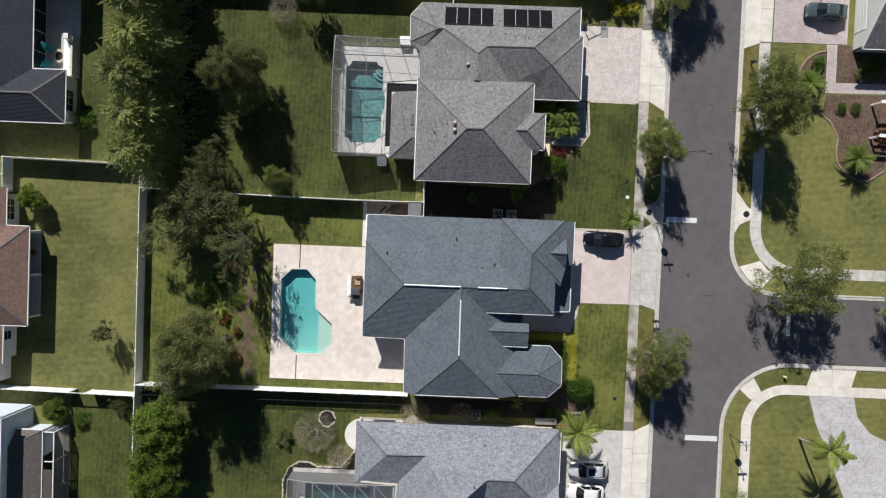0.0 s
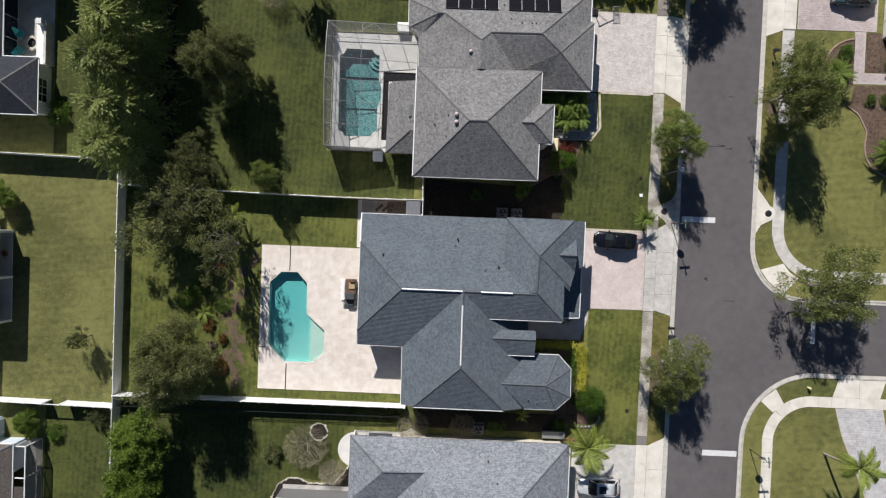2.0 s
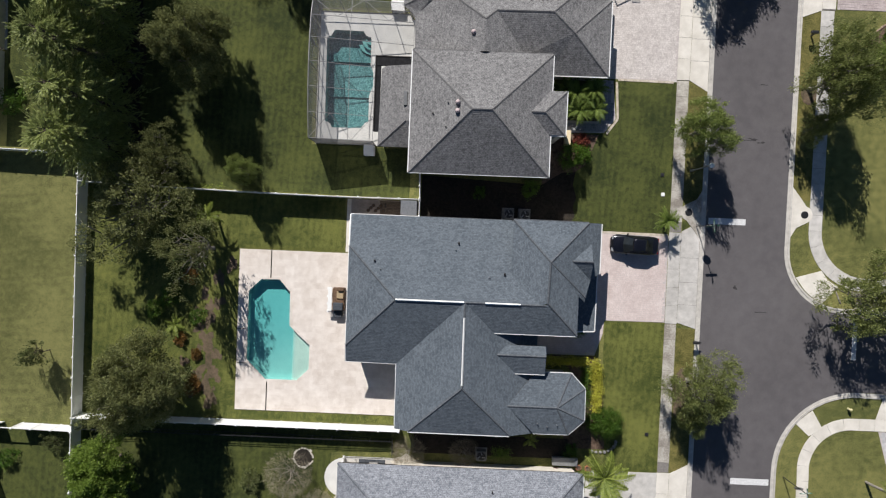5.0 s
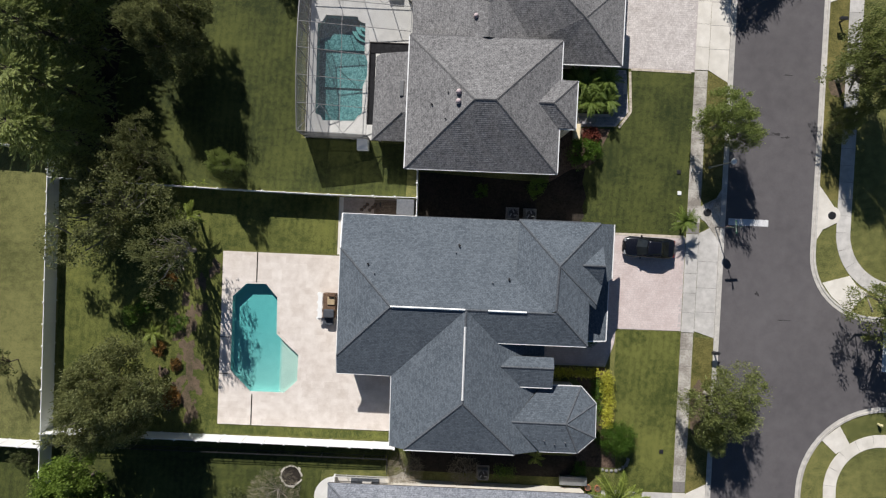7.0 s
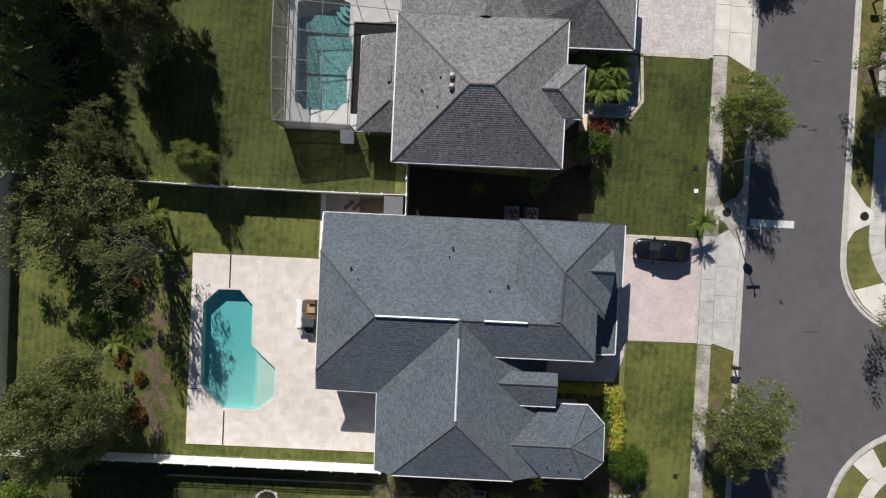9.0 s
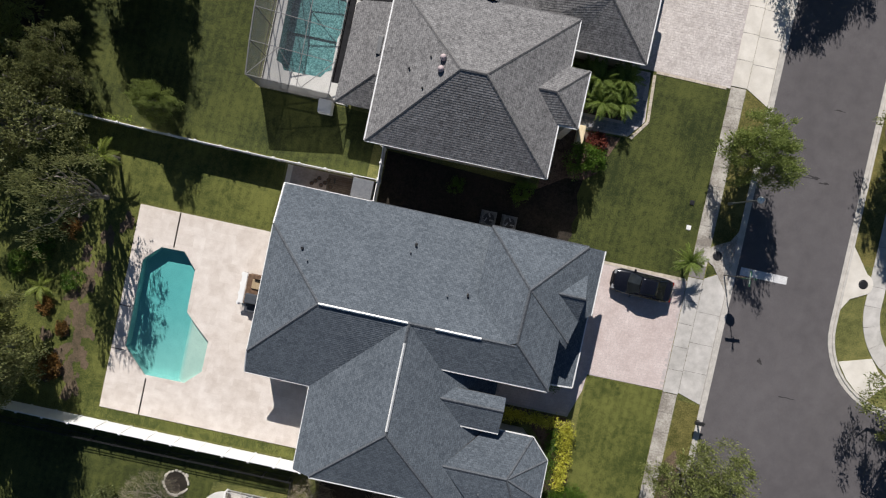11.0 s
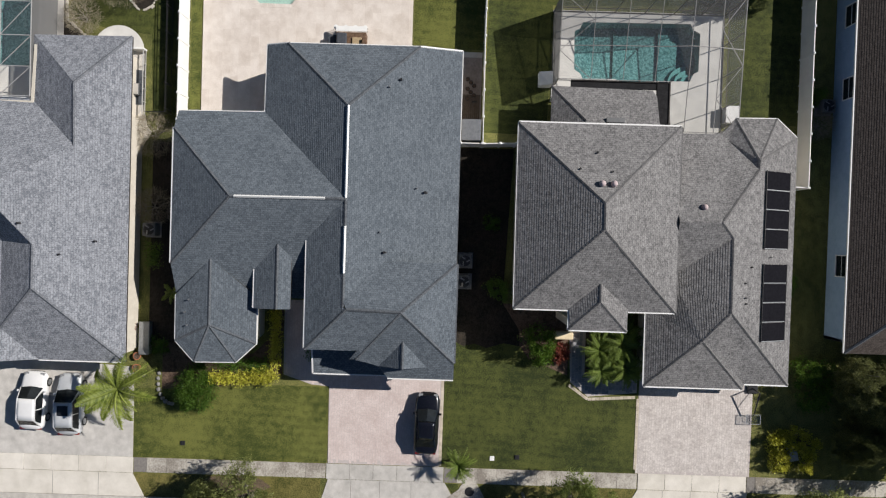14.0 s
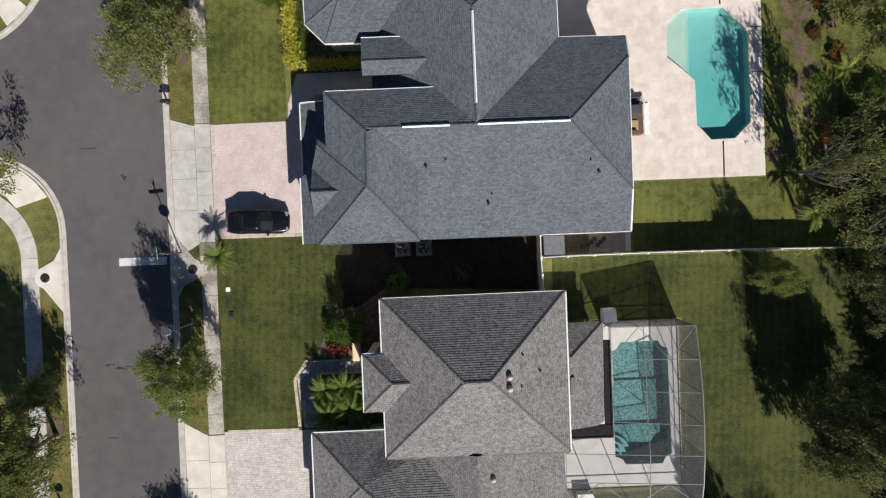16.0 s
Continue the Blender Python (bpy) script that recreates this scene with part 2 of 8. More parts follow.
WATER_SHELF = see_through("shallow_pool_water", (0.83, 0.93, 0.885))
WATER_DEEP = see_through("teal_pool_water", (0.54, 0.79, 0.79))
SCREEN = see_through("insect_screen", (1, 1, 1), solid=(0.34, 0.34, 0.34), amount=0.11)
BARK = material("bark", (0.045, 0.036, 0.028), (0.150, 0.125, 0.100), 5.0, 0.95, 20.0, 0.5, bump=0.8, bump_scale=18, local=True)
PALE_BARK = material("pale_bark", (0.16, 0.14, 0.12), (0.36, 0.33, 0.29), 5.0, 0.95, 20.0, 0.5, bump=0.6, bump_scale=18, local=True)
OAK_LEAF = leafy("oak_leaves", (0.062, 0.074, 0.026), (0.285, 0.300, 0.122), 0.42)
STREET_LEAF = leafy("street_oak_leaves", (0.115, 0.142, 0.040), (0.435, 0.470, 0.175), 0.46)
BRIGHT_LEAF = leafy("camphor_leaves", (0.085, 0.145, 0.020), (0.290, 0.390, 0.080), 0.42)
PINE_LEAF = leafy("cedar_sprays", (0.110, 0.145, 0.042), (0.480, 0.530, 0.200), 0.50)
SHRUB_LEAF = leafy("shrub_leaves", (0.045, 0.105, 0.012), (0.165, 0.270, 0.042), 0.4)
YELLOW_LEAF = leafy("golden_leaves", (0.29, 0.30, 0.030), (0.72, 0.69, 0.115), 0.4)
CROTON_LEAF = leafy("orange_croton_leaves", (0.070, 0.050, 0.016), (0.36, 0.190, 0.055), 0.35)
RED_LEAF = leafy("croton_leaves", (0.075, 0.018, 0.016), (0.33, 0.095, 0.060), 0.3)
PALM_LEAF = leafy("palm_fronds", (0.11, 0.155, 0.024), (0.38, 0.44, 0.100), 0.45)
PALM_DARK = leafy("dark_palm_fronds", (0.075, 0.130, 0.022), (0.27, 0.35, 0.080), 0.45)
DRY_TWIG = leafy("dry_twigs", (0.16, 0.135, 0.095), (0.42, 0.37, 0.27), 0.1)
GLASS = material("window_glass", (0.010, 0.012, 0.016), (0.028, 0.034, 0.042), 1.0, 0.06)
CAR_BLACK = material("black_car_paint", (0.004, 0.004, 0.006), (0.007, 0.007, 0.010), 3.0, 0.22, coat=1.0, fine_amount=0)
CAR_TEAL = material("dark_teal_car_paint", (0.050, 0.075, 0.084), (0.062, 0.088, 0.098), 3.0, 0.25, coat=1.0, fine_amount=0)
CAR_SILVER = material("silver_car_paint", (0.50, 0.52, 0.54), (0.60, 0.62, 0.64), 3.0, 0.28, coat=1.0, metal=0.1, fine_amount=0)
CAR_WHITE = material("white_car_paint", (0.72, 0.73, 0.73), (0.80, 0.80, 0.80), 3.0, 0.25, coat=1.0, fine_amount=0)
RUBBER = material("rubber", (0.012, 0.012, 0.012), (0.026, 0.026, 0.026), 8.0, 0.8)
LAMP_LENS = material("clear_lens", (0.20, 0.21, 0.22), (0.32, 0.33, 0.34), 8.0, 0.1)
RED_LENS = material("red_lens", (0.16, 0.012, 0.010), (0.22, 0.02, 0.015), 8.0, 0.15)
SIGN_RED = material("red_sign", (0.42, 0.020, 0.022), (0.50, 0.03, 0.03), 8.0, 0.4)
SIGN_GREEN = material("green_sign", (0.010, 0.10, 0.045), (0.016, 0.13, 0.06), 8.0, 0.4)
TURQUOISE = material("turquoise_plastic", (0.06, 0.50, 0.52), (0.10, 0.62, 0.64), 6.0, 0.5)
STONE = material("pale_stone", (0.42, 0.39, 0.34), (0.66, 0.62, 0.55), 6.0, 0.85, 25.0, 0.5, bump=0.5)
DECK_WOOD = material("weathered_deck_wood", (0.075, 0.058, 0.046), (0.165, 0.130, 0.105), 5.0, 0.8, 18.0, 0.5, vary=0.3)
BROWN = material("brown_wood", (0.070, 0.040, 0.024), (0.20, 0.125, 0.080), 5.0, 0.7, local=True)
TAN = material("tan_cushion", (0.30, 0.22, 0.13), (0.46, 0.36, 0.23), 5.0, 0.9)
BLUE_CLOTH = material("grey_cover", (0.040, 0.045, 0.055), (0.085, 0.095, 0.110), 5.0, 0.9)
TERRACOTTA = material("terracotta", (0.30, 0.10, 0.05), (0.46, 0.19, 0.10), 8.0, 0.85)
LINE_WHITE = material("road_paint", (0.50, 0.50, 0.50), (0.78, 0.78, 0.78), 6.0, 0.7, 30.0, 0.8)
SCRUB_LEAF = leafy("sparse_oak_leaves", (0.080, 0.100, 0.035), (0.260, 0.285, 0.120), 0.45)
HOOP_GREY = material("hoop_board", (0.30, 0.31, 0.33), (0.44, 0.45, 0.47), 6.0, 0.4)
PANEL.node_tree.nodes["Principled BSDF"].inputs["Specular IOR Level"].default_value = 0.03
EDGE_STONE = material("brown_edging", (0.26, 0.18, 0.14), (0.42, 0.31, 0.25), 6.0, 0.85, 20.0, 0.4, vary=0.4)
CLEAR_BOARD = see_through("clear_board", (0.86, 0.87, 0.88), gloss=0.08)
CAGE_GREY = material("grey_bronze_frame", (0.17, 0.165, 0.16), (0.27, 0.265, 0.26), 6.0, 0.5)
# Dark mulch, also laid in the side yards as painted deep shade.
SHADE_AND_MULCH = material("shade_and_dark_mulch", (0.010, 0.009, 0.007), (0.042, 0.034, 0.026), 3.0, 0.95, 14.0, 0.8, bump=1.0, bump_scale=18, big=0.4, big_scale=0.5)
# Same mesh; density and grey vary by wall side to paint light and shade.
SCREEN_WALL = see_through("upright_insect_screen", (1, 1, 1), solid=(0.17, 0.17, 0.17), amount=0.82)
SCREEN_HALF_LIT = see_through("half_lit_insect_screen", (1, 1, 1), solid=(0.24, 0.24, 0.25), amount=0.52)
SCREEN_LIT = see_through("lit_insect_screen", (1, 1, 1), solid=(0.30, 0.30, 0.31), amount=0.30)
AC_GREY = material("air_conditioner_grey", (0.10, 0.105, 0.11), (0.17, 0.175, 0.18), 6.0, 0.5)
DENSE_LEAF = leafy("young_oak_leaves", (0.100, 0.132, 0.032), (0.350, 0.415, 0.130), 0.45)
PAVER_ROSE = material("rose_pavers", (0.36, 0.30, 0.29), (0.54, 0.47, 0.46), 0.7, 0.88, 9.0, 0.4, bump=0.3, bump_scale=30, islands=0.4, big=0.35, big_scale=0.25)
PAVER_STONE = material("stone_grey_pavers", (0.36, 0.35, 0.355), (0.56, 0.55, 0.555), 0.7, 0.88, 9.0, 0.4, bump=0.3, bump_scale=30, islands=0.5, big=0.2, big_scale=0.3)
LAWN_OLIVE = material("olive_lawn", (0.039, 0.054, 0.010), (0.158, 0.166, 0.041), 1.8, 0.9, 14.0, 0.9, bump=1.0, bump_scale=26, big=0.8, big_scale=0.2, stripe=(0.6, 0.16, 3))
LAWN_STRAW = material("dry_olive_lawn", (0.070, 0.077, 0.022), (0.192, 0.188, 0.066), 1.6, 0.9, 13.0, 1.25, bump=1.0, bump_scale=26, big=0.9, big_scale=0.12, stripe=(0.8, 0.12, 84))
CAR_GLASS = material("car_glass", (0.012, 0.015, 0.017), (0.034, 0.040, 0.044), 2.0, 0.06)
# Grey pavers with the front path's shade put into their colour.
PAVER_SHADED = material("shade_toned_pavers", (0.20, 0.20, 0.22), (0.36, 0.36, 0.385), 0.7, 0.88, 9.0, 0.4, bump=0.3, bump_scale=30, islands=0.5)
TAR = material("tar_stain", (0.028, 0.026, 0.027), (0.060, 0.056, 0.057), 3.0, 0.85, 12.0, 0.5)
JOINT_DARK = material("dark_joint", (0.15, 0.14, 0.13), (0.27, 0.25, 0.23), 6.0, 0.95)
STUCCO_PALE = material("very_pale_blue_stucco", (0.48, 0.54, 0.60), (0.61, 0.67, 0.72), 2.0, 0.9, 30.0, 0.3, bump=0.3, bump_scale=60, big=0.2)
MEMBRANE = material("black_roof_membrane", (0.008, 0.008, 0.009), (0.024, 0.024, 0.026), 3.0, 0.95, 12.0, 0.5)
PAVER_BROWN = material("brown_paving", (0.23, 0.195, 0.18), (0.40, 0.35, 0.325), 2.0, 0.88, 9.0, 0.4, bump=0.3, bump_scale=30)
CREAM_STONE = material("cream_stone", (0.66, 0.53, 0.33), (0.82, 0.70, 0.48), 4.0, 0.85, 20.0, 0.4, bump=0.4)
BED_STONE = material("weathered_bed_stone", (0.15, 0.15, 0.15), (0.33, 0.32, 0.31), 6.0, 0.9, 22.0, 0.5, bump=0.5)

# ---- builders ----
def up_normals(bm):
    bmesh.ops.recalc_face_normals(bm, faces=bm.faces)


def part(name, bm, mat, parent=None, label="", smooth=False):
    """One mesh object from a bmesh (or a mesh), under its thing."""
    if isinstance(bm, bpy.types.Mesh):
        me = bm
    else:
        me = bpy.data.meshes.new(name)
        bm.to_mesh(me)
        bm.free()
        me.materials.append(mat)
        if smooth:
            me.shade_smooth()
    ob = new(name, me)
    if parent is not None:
        ob.parent = parent
    return tagged(ob, label)


def thing(name, label, category, x=0.0, y=0.0, z=0.0, turn=0.0, group="", kind=""):
    ob = new(name)
    ob.empty_display_size = 0.3
    ob.matrix_basis = pose(x, y, z, 0, 0, turn)
    return tagged(ob, label, category, group, kind)


def structure(name, bm, mat, label="", category=""):
    return tagged(part(name, bm, mat), label, category, kind="structure")


def add_box(bm, x0, y0, z0, x1, y1, z1, m=None, bevel=0.0):
    out = bmesh.ops.create_cube(bm, size=1.0)
    verts = out["verts"]
    for v in verts:
        v.co = Vector((x0 + (v.co.x + 0.5) * (x1 - x0), y0 + (v.co.y + 0.5) * (y1 - y0), z0 + (v.co.z + 0.5) * (z1 - z0)))
    if bevel:
        edges = list({e for v in verts for e in v.link_edges})
        made = bmesh.ops.bevel(bm, geom=edges, offset=bevel, segments=2, profile=0.6, affect="EDGES")
        verts = list({v for f in made["faces"] for v in f.verts} | {v for v in verts if v.is_valid})
    if m is not None:
        for v in verts:
            v.co = m @ v.co
    return bm


def box(x0, y0, z0, x1, y1, z1, bevel=0.0):
    return add_box(bmesh.new(), x0, y0, z0, x1, y1, z1, bevel=bevel)


def add_rod(bm, a, b, r0, r1=None, n=8):
    """A tapered round bar from a to b."""
    a, b = Vector(a), Vector(b)
    r1 = r0 if r1 is None else r1
    way = b - a
    q = way.to_track_quat("Z", "Y")
    rings = []
    for centre, r in ((a, r0), (b, r1)):
        rings.append([bm.verts.new(centre + q @ Vector((r * math.cos(2 * math.pi * k / n), r * math.sin(2 * math.pi * k / n), 0))) for k in range(n)])
    for k in range(n):
        bm.faces.new((rings[0][k], rings[0][(k + 1) % n], rings[1][(k + 1) % n], rings[1][k]))
    bm.faces.new(rings[1])
    bm.faces.new(rings[0][::-1])
    return bm


def rod(a, b, r0, r1=None, n=8):
    return add_rod(bmesh.new(), a, b, r0, r1, n)


def add_bar(bm, a, b, w, h):
    """A square bar w wide and h high from a to b."""
    a, b = Vector(a), Vector(b)
    way = (b - a)
    side = way.cross((0, 0, 1))
    side = side.normalized() if side.length > 1e-4 else Vector((1, 0, 0))
    top = side.cross(way).normalized()
    vs = []
    for p in (a, b):
        for s, u in ((-1, -1), (1, -1), (1, 1), (-1, 1)):
            vs.append(bm.verts.new(p + side * (s * w / 2) + top * (u * h / 2)))
    for f in ((0, 1, 2, 3), (7, 6, 5, 4), (0, 4, 5, 1), (1, 5, 6, 2), (2, 6, 7, 3), (3, 7, 4, 0)):
        bm.faces.new([vs[k] for k in f])
    return bm


def add_plate(bm, outer, holes=(), z=0.0, deep=0.1):
    """A flat slab with its top at z, with holes through it."""
    loops, edges = [], []
    for pts in (outer, *holes):
        vs = [bm.verts.new((x, y, z)) for x, y in pts]
        loops.append(vs)
        edges += [bm.edges.new((vs[k], vs[(k + 1) % len(vs)])) for k in range(len(vs))]
    made = bmesh.ops.triangle_fill(bm, use_beauty=True, use_dissolve=False, edges=edges)
    for f in made["geom"]:
        if isinstance(f, bmesh.types.BMFace):
            f.normal_update()
            if f.normal.z < 0:
                f.normal_flip()
    if deep:
        for n, vs in enumerate(loops):
            area = sum(vs[k].co.x * vs[(k + 1) % len(vs)].co.y - vs[(k + 1) % len(vs)].co.x * vs[k].co.y for k in range(len(vs)))
            low = [bm.verts.new((v.co.x, v.co.y, z - deep)) for v in vs]
            for k in range(len(vs)):
                quad = (vs[k], vs[(k + 1) % len(vs)], low[(k + 1) % len(vs)], low[k])
                bm.faces.new(quad if (area < 0) != (n > 0) else quad[::-1])
    return bm


def plate(outer, holes=(), z=0.0, deep=0.1):
    return add_plate(bmesh.new(), outer, holes, z, deep)


def arc(cx, cy, r, a0, a1, n=10):
    return [(cx + r * math.cos(radians(a0 + (a1 - a0) * k / n)), cy + r * math.sin(radians(a0 + (a1 - a0) * k / n))) for k in range(n + 1)]


def beside(path, off):
    """The open line path, moved off metres to its left."""
    out = []
    for k, (x, y) in enumerate(path):
        a, b = path[max(k - 1, 0)], path[min(k + 1, len(path) - 1)]
        d = Vector((b[0] - a[0], b[1] - a[1])).normalized()
        out.append((x - d.y * off, y + d.x * off))
    return out


def band(path, left, right):
    """The outline of a strip along the line."""
    return beside(path, left) + beside(path, right)[::-1]


def along(path, step):
    """Points every step metres along the line."""
    out, left = [path[0]], step
    for a, b in zip(path, path[1:]):
        a, b = Vector(a), Vector(b)
        while (b - a).length >= left:
            a = a + (b - a).normalized() * left
            out.append((a.x, a.y))
            left = step
        left -= (b - a).length
    return out


def inside(x, y, pts):
    hit = False
    for k in range(len(pts)):
        (x0, y0), (x1, y1) = pts[k - 1], pts[k]
        if (y0 > y) != (y1 > y) and x < (x1 - x0) * (y - y0) / (y1 - y0) + x0:
            hit = not hit
    return hit


def wobbled(cx, cy, rx, ry, seed, n=28, rough=0.15):
    """A rounded, uneven outline."""
    rnd = random.Random(seed)
    p = [rnd.uniform(0, 6.28) for _ in range(4)]
    out = []
    for k in range(n):
        a = 2 * math.pi * k / n
        r = 1 + rough * (math.sin(2 * a + p[0]) * 0.6 + math.sin(3 * a + p[1]) * 0.6 + math.sin(5 * a + p[2]) * 0.4 + math.sin(9 * a + p[3]) * 0.25)
        out.append((cx + rx * r * math.cos(a), cy + ry * r * math.sin(a)))
    return out


# ---- roofs and houses ----
def clipped(poly, axis, low, high):
    """The part of a 3D polygon between two values along an axis."""
    for sign, limit in ((1, low), (-1, -high)):
        out = []
        for k in range(len(poly)):
            a, b = poly[k - 1], poly[k]
            da, db = sign * a.dot(axis) - limit, sign * b.dot(axis) - limit
            if (da < 0) != (db < 0):
                out.append(a + (b - a) * (da / (da - db)))
            if db >= 0:
                out.append(b)
        poly = out
        if len(poly) < 3:
            return []
    return poly


def add_courses(bm, pts, course=0.15, lift=0.02):
    """One roof slope laid in overlapping courses of shingles, each a little proud at its lower edge."""
    poly = [Vector(p) for p in pts]
    normal = Vector((0, 0, 0))
    for k in range(len(poly)):
        a, b = poly[k - 1], poly[k]
        normal += a.cross(b)
    normal.normalize()
    if normal.z < 0:
        normal, poly = -normal, poly[::-1]
    down = Vector((normal.x, normal.y, 0))
    if down.length < 1e-3:
        bm.faces.new([bm.verts.new(p) for p in poly])
        return
    down = (Vector((0, 0, -1)) + normal * normal.z).normalized()
    across = normal.cross(down)
    uv = bm.loops.layers.uv.verify()
    reach = [p.dot(down) for p in poly]
    low, high = min(reach), max(reach)
    count = max(1, int(round((high - low) / course)))
    step = (high - low) / count
    for k in range(count):
        a, b = low + k * step, low + (k + 1) * step
        strip = clipped(poly, down, a, b)
        if len(strip) < 3:
            continue
        tops = []
        for p in strip:
            f = min(1, max(0, (p.dot(down) - a) / step))
            tops.append(bm.verts.new(p + normal * (0.004 + lift * f)))
        face = bm.faces.new(tops)
        for loop in face.loops:
            loop[uv].uv = (loop.vert.co.dot(across), loop.vert.co.dot(down) - low)
        # the butt edge of the course
        edge = [n for n, p in enumerate(strip) if abs(p.dot(down) - b) < 1e-4]
        if len(edge) == 2:
            i, j = edge
            if (i + 1) % len(strip) != j:
                i, j = j, i
            lows = [bm.verts.new(strip[n] + normal * 0.004) for n in (i, j)]
            bm.faces.new((tops[j], tops[i], lows[0], lows[1]))


def add_slab(bm, pts, thick=0.16):
    """The boarding under a slope, so that it has thickness."""
    top = [bm.verts.new(Vector(p) - Vector((0, 0, 0.03))) for p in pts]
    low = [bm.verts.new(Vector(p) - Vector((0, 0, thick))) for p in pts]
    bm.faces.new(top)
    bm.faces.new(low[::-1])
    for k in range(len(top)):
        bm.faces.new((top[k - 1], top[k], low[k], low[k - 1]))


def add_cap(bm, a, b, w=0.105):
    """Ridge or hip shingles along an edge, in short overlapping pieces."""
    a, b = Vector(a), Vector(b)
    way = b - a
    n = max(1, int(way.length / 0.3))
    side = way.cross((0, 0, 1)).normalized()
    for k in range(n):
        p, q = a + way * (k / n), a + way * ((k + 1) / n)
        vs = []
        for point, lift in ((p, 0.05), (q, 0.075), (q, 0.05)):
            for s, dz in ((-w, -0.06), (0, 0.0), (w, -0.06)):
                vs.append(bm.verts.new(point + side * s + Vector((0, 0, lift + dz))))
        for i in (0, 3):
            bm.faces.new((vs[i], vs[i + 1], vs[i + 4], vs[i + 3]))
            bm.faces.new((vs[i + 1], vs[i + 2], vs[i + 5], vs[i + 4]))


def flat_pieces(pts):
    """The polygon itself where it is flat, otherwise triangles."""
    poly = [Vector(p) for p in pts]
    normal = Vector((0, 0, 0))
    for k in range(len(poly)):
        normal += poly[k - 1].cross(poly[k])
    normal.normalize()
    if all(abs((p - poly[0]).dot(normal)) < 0.12 for p in poly):
        return [pts]
    bm = bmesh.new()
    f = bm.faces.new([bm.verts.new(p) for p in pts])
    made = bmesh.ops.triangulate(bm, faces=[f])["faces"]
    out = [[tuple(v.co) for v in t.verts] for t in made]
    bm.free()
    return out


def roof(house, faces, mat, caps=(), cap_mat=None, gutters=(), course=0.15, gutter_mat=None, under=None):
    """Each slope is a part with its boarding, ridge shingles and gutters are parts beside it."""
    for pts in faces:
        bm, base = bmesh.new(), bmesh.new()
        for flat in flat_pieces(pts):
            add_courses(bm, flat, course)
            add_slab(base, flat)
        bmesh.ops.remove_doubles(bm, verts=bm.verts, dist=0.0005)
        top = part("roof_slope", bm, mat, house)
        up_normals(base)
        part("boarding", base, under or BRONZE, top)
    for a, b in caps:
        bm = bmesh.new()
        add_cap(bm, a, b)
        bmesh.ops.remove_doubles(bm, verts=bm.verts, dist=0.0005)
        part("ridge_cap", bm, cap_mat or CAP_DARK, house)
    for a, b in gutters:
        a, b = Vector(a), Vector(b)
        bm = bmesh.new()
        drop = Vector((0, 0, -0.06))
        add_bar(bm, a + drop, b + drop, 0.13, 0.13)
        up_normals(bm)
        part("gutter", bm, gutter_mat or WHITE, house, "grey eaves gutter" if gutter_mat else "white eaves gutter")


def walls(house, pts, mat, thick=0.2):
    """Upright walls along points (x, y, top); each stretch is a wall of its own, butted to the next."""
    for k in range(len(pts) - 1):
        (x0, y0, t0), (x1, y1, t1) = pts[k], pts[k + 1]
        d = Vector((x1 - x0, y1 - y0, 0))
        if d.length < 0.05:
            continue
        n = d.normalized()
        side = Vector((-n.y, n.x, 0)) * thick
        a, b = Vector((x0, y0, -0.25)), Vector((x1, y1, -0.25)) - n * 0.003
        bm = bmesh.new()
        v = [bm.verts.new(p) for p in (a, b, b + side, a + side)]
        w = [bm.verts.new(p + Vector((0, 0, t + 0.25))) for p, t in ((a, t0), (b, t1), (b + side, t1), (a + side, t0))]
        bm.faces.new(v[::-1])
        bm.faces.new(w)
        for i in range(4):
            bm.faces.new((v[i], v[(i + 1) % 4], w[(i + 1) % 4], w[i]))
        up_normals(bm)
        part("wall", bm, mat, house)


def window(house, x, y, z0, z1, width, facing, cols=2, rows=3, frame_mat=None):
    """A framed window on a wall face. facing: degrees, 0 looks to +x, 90 to +y."""
    m = pose(x, y, 0, 0, 0, facing)
    bm = bmesh.new()
    w = width / 2
    for a, b, c, d in ((-w - 0.06, -w, z0 - 0.06, z1 + 0.06), (w, w + 0.06, z0 - 0.06, z1 + 0.06), (-w, w, z0 - 0.06, z0), (-w, w, z1, z1 + 0.06)):
        add_box(bm, 0.0, a, c, 0.07, b, d)
    bmesh.ops.transform(bm, matrix=m, verts=bm.verts)
    win = part("window", bm, frame_mat or WHITE, house)
    for i in range(cols):
        for j in range(rows):
            a, b = -w + width * i / cols, -w + width * (i + 1) / cols
            c, d = z0 + (z1 - z0) * j / rows, z0 + (z1 - z0) * (j + 1) / rows
            bm = box(0.012, a + 0.025, c + 0.025, 0.035, b - 0.025, d - 0.025)
            bmesh.ops.transform(bm, matrix=m, verts=bm.verts)
            part("pane", bm, GLASS, win, "dark window pane")
    bm = bmesh.new()
    for i in range(1, cols):
        a = -w + width * i / cols
        add_box(bm, 0.012, a - 0.022, z0, 0.05, a + 0.022, z1)
    for j in range(1, rows):
        c = z0 + (z1 - z0) * j / rows
        add_box(bm, 0.012, -w, c - 0.022, 0.047, w, c + 0.022)
    if bm.verts:
        bmesh.ops.transform(bm, matrix=m, verts=bm.verts)
        part("glazing_bar", bm, frame_mat or WHITE, win)
    else:
        bm.free()


def vent_pipe(house, x, y, z, h=0.35, r=0.07, mat=None):
    bm = rod((x, y, z - 0.15), (x, y, z + h), r, r, 10)
    add_rod(bm, (x, y, z - 0.02), (x, y, z + 0.05), r * 2.2, r * 1.2, 10)
    part("vent_pipe", bm, mat or BLACK, house)


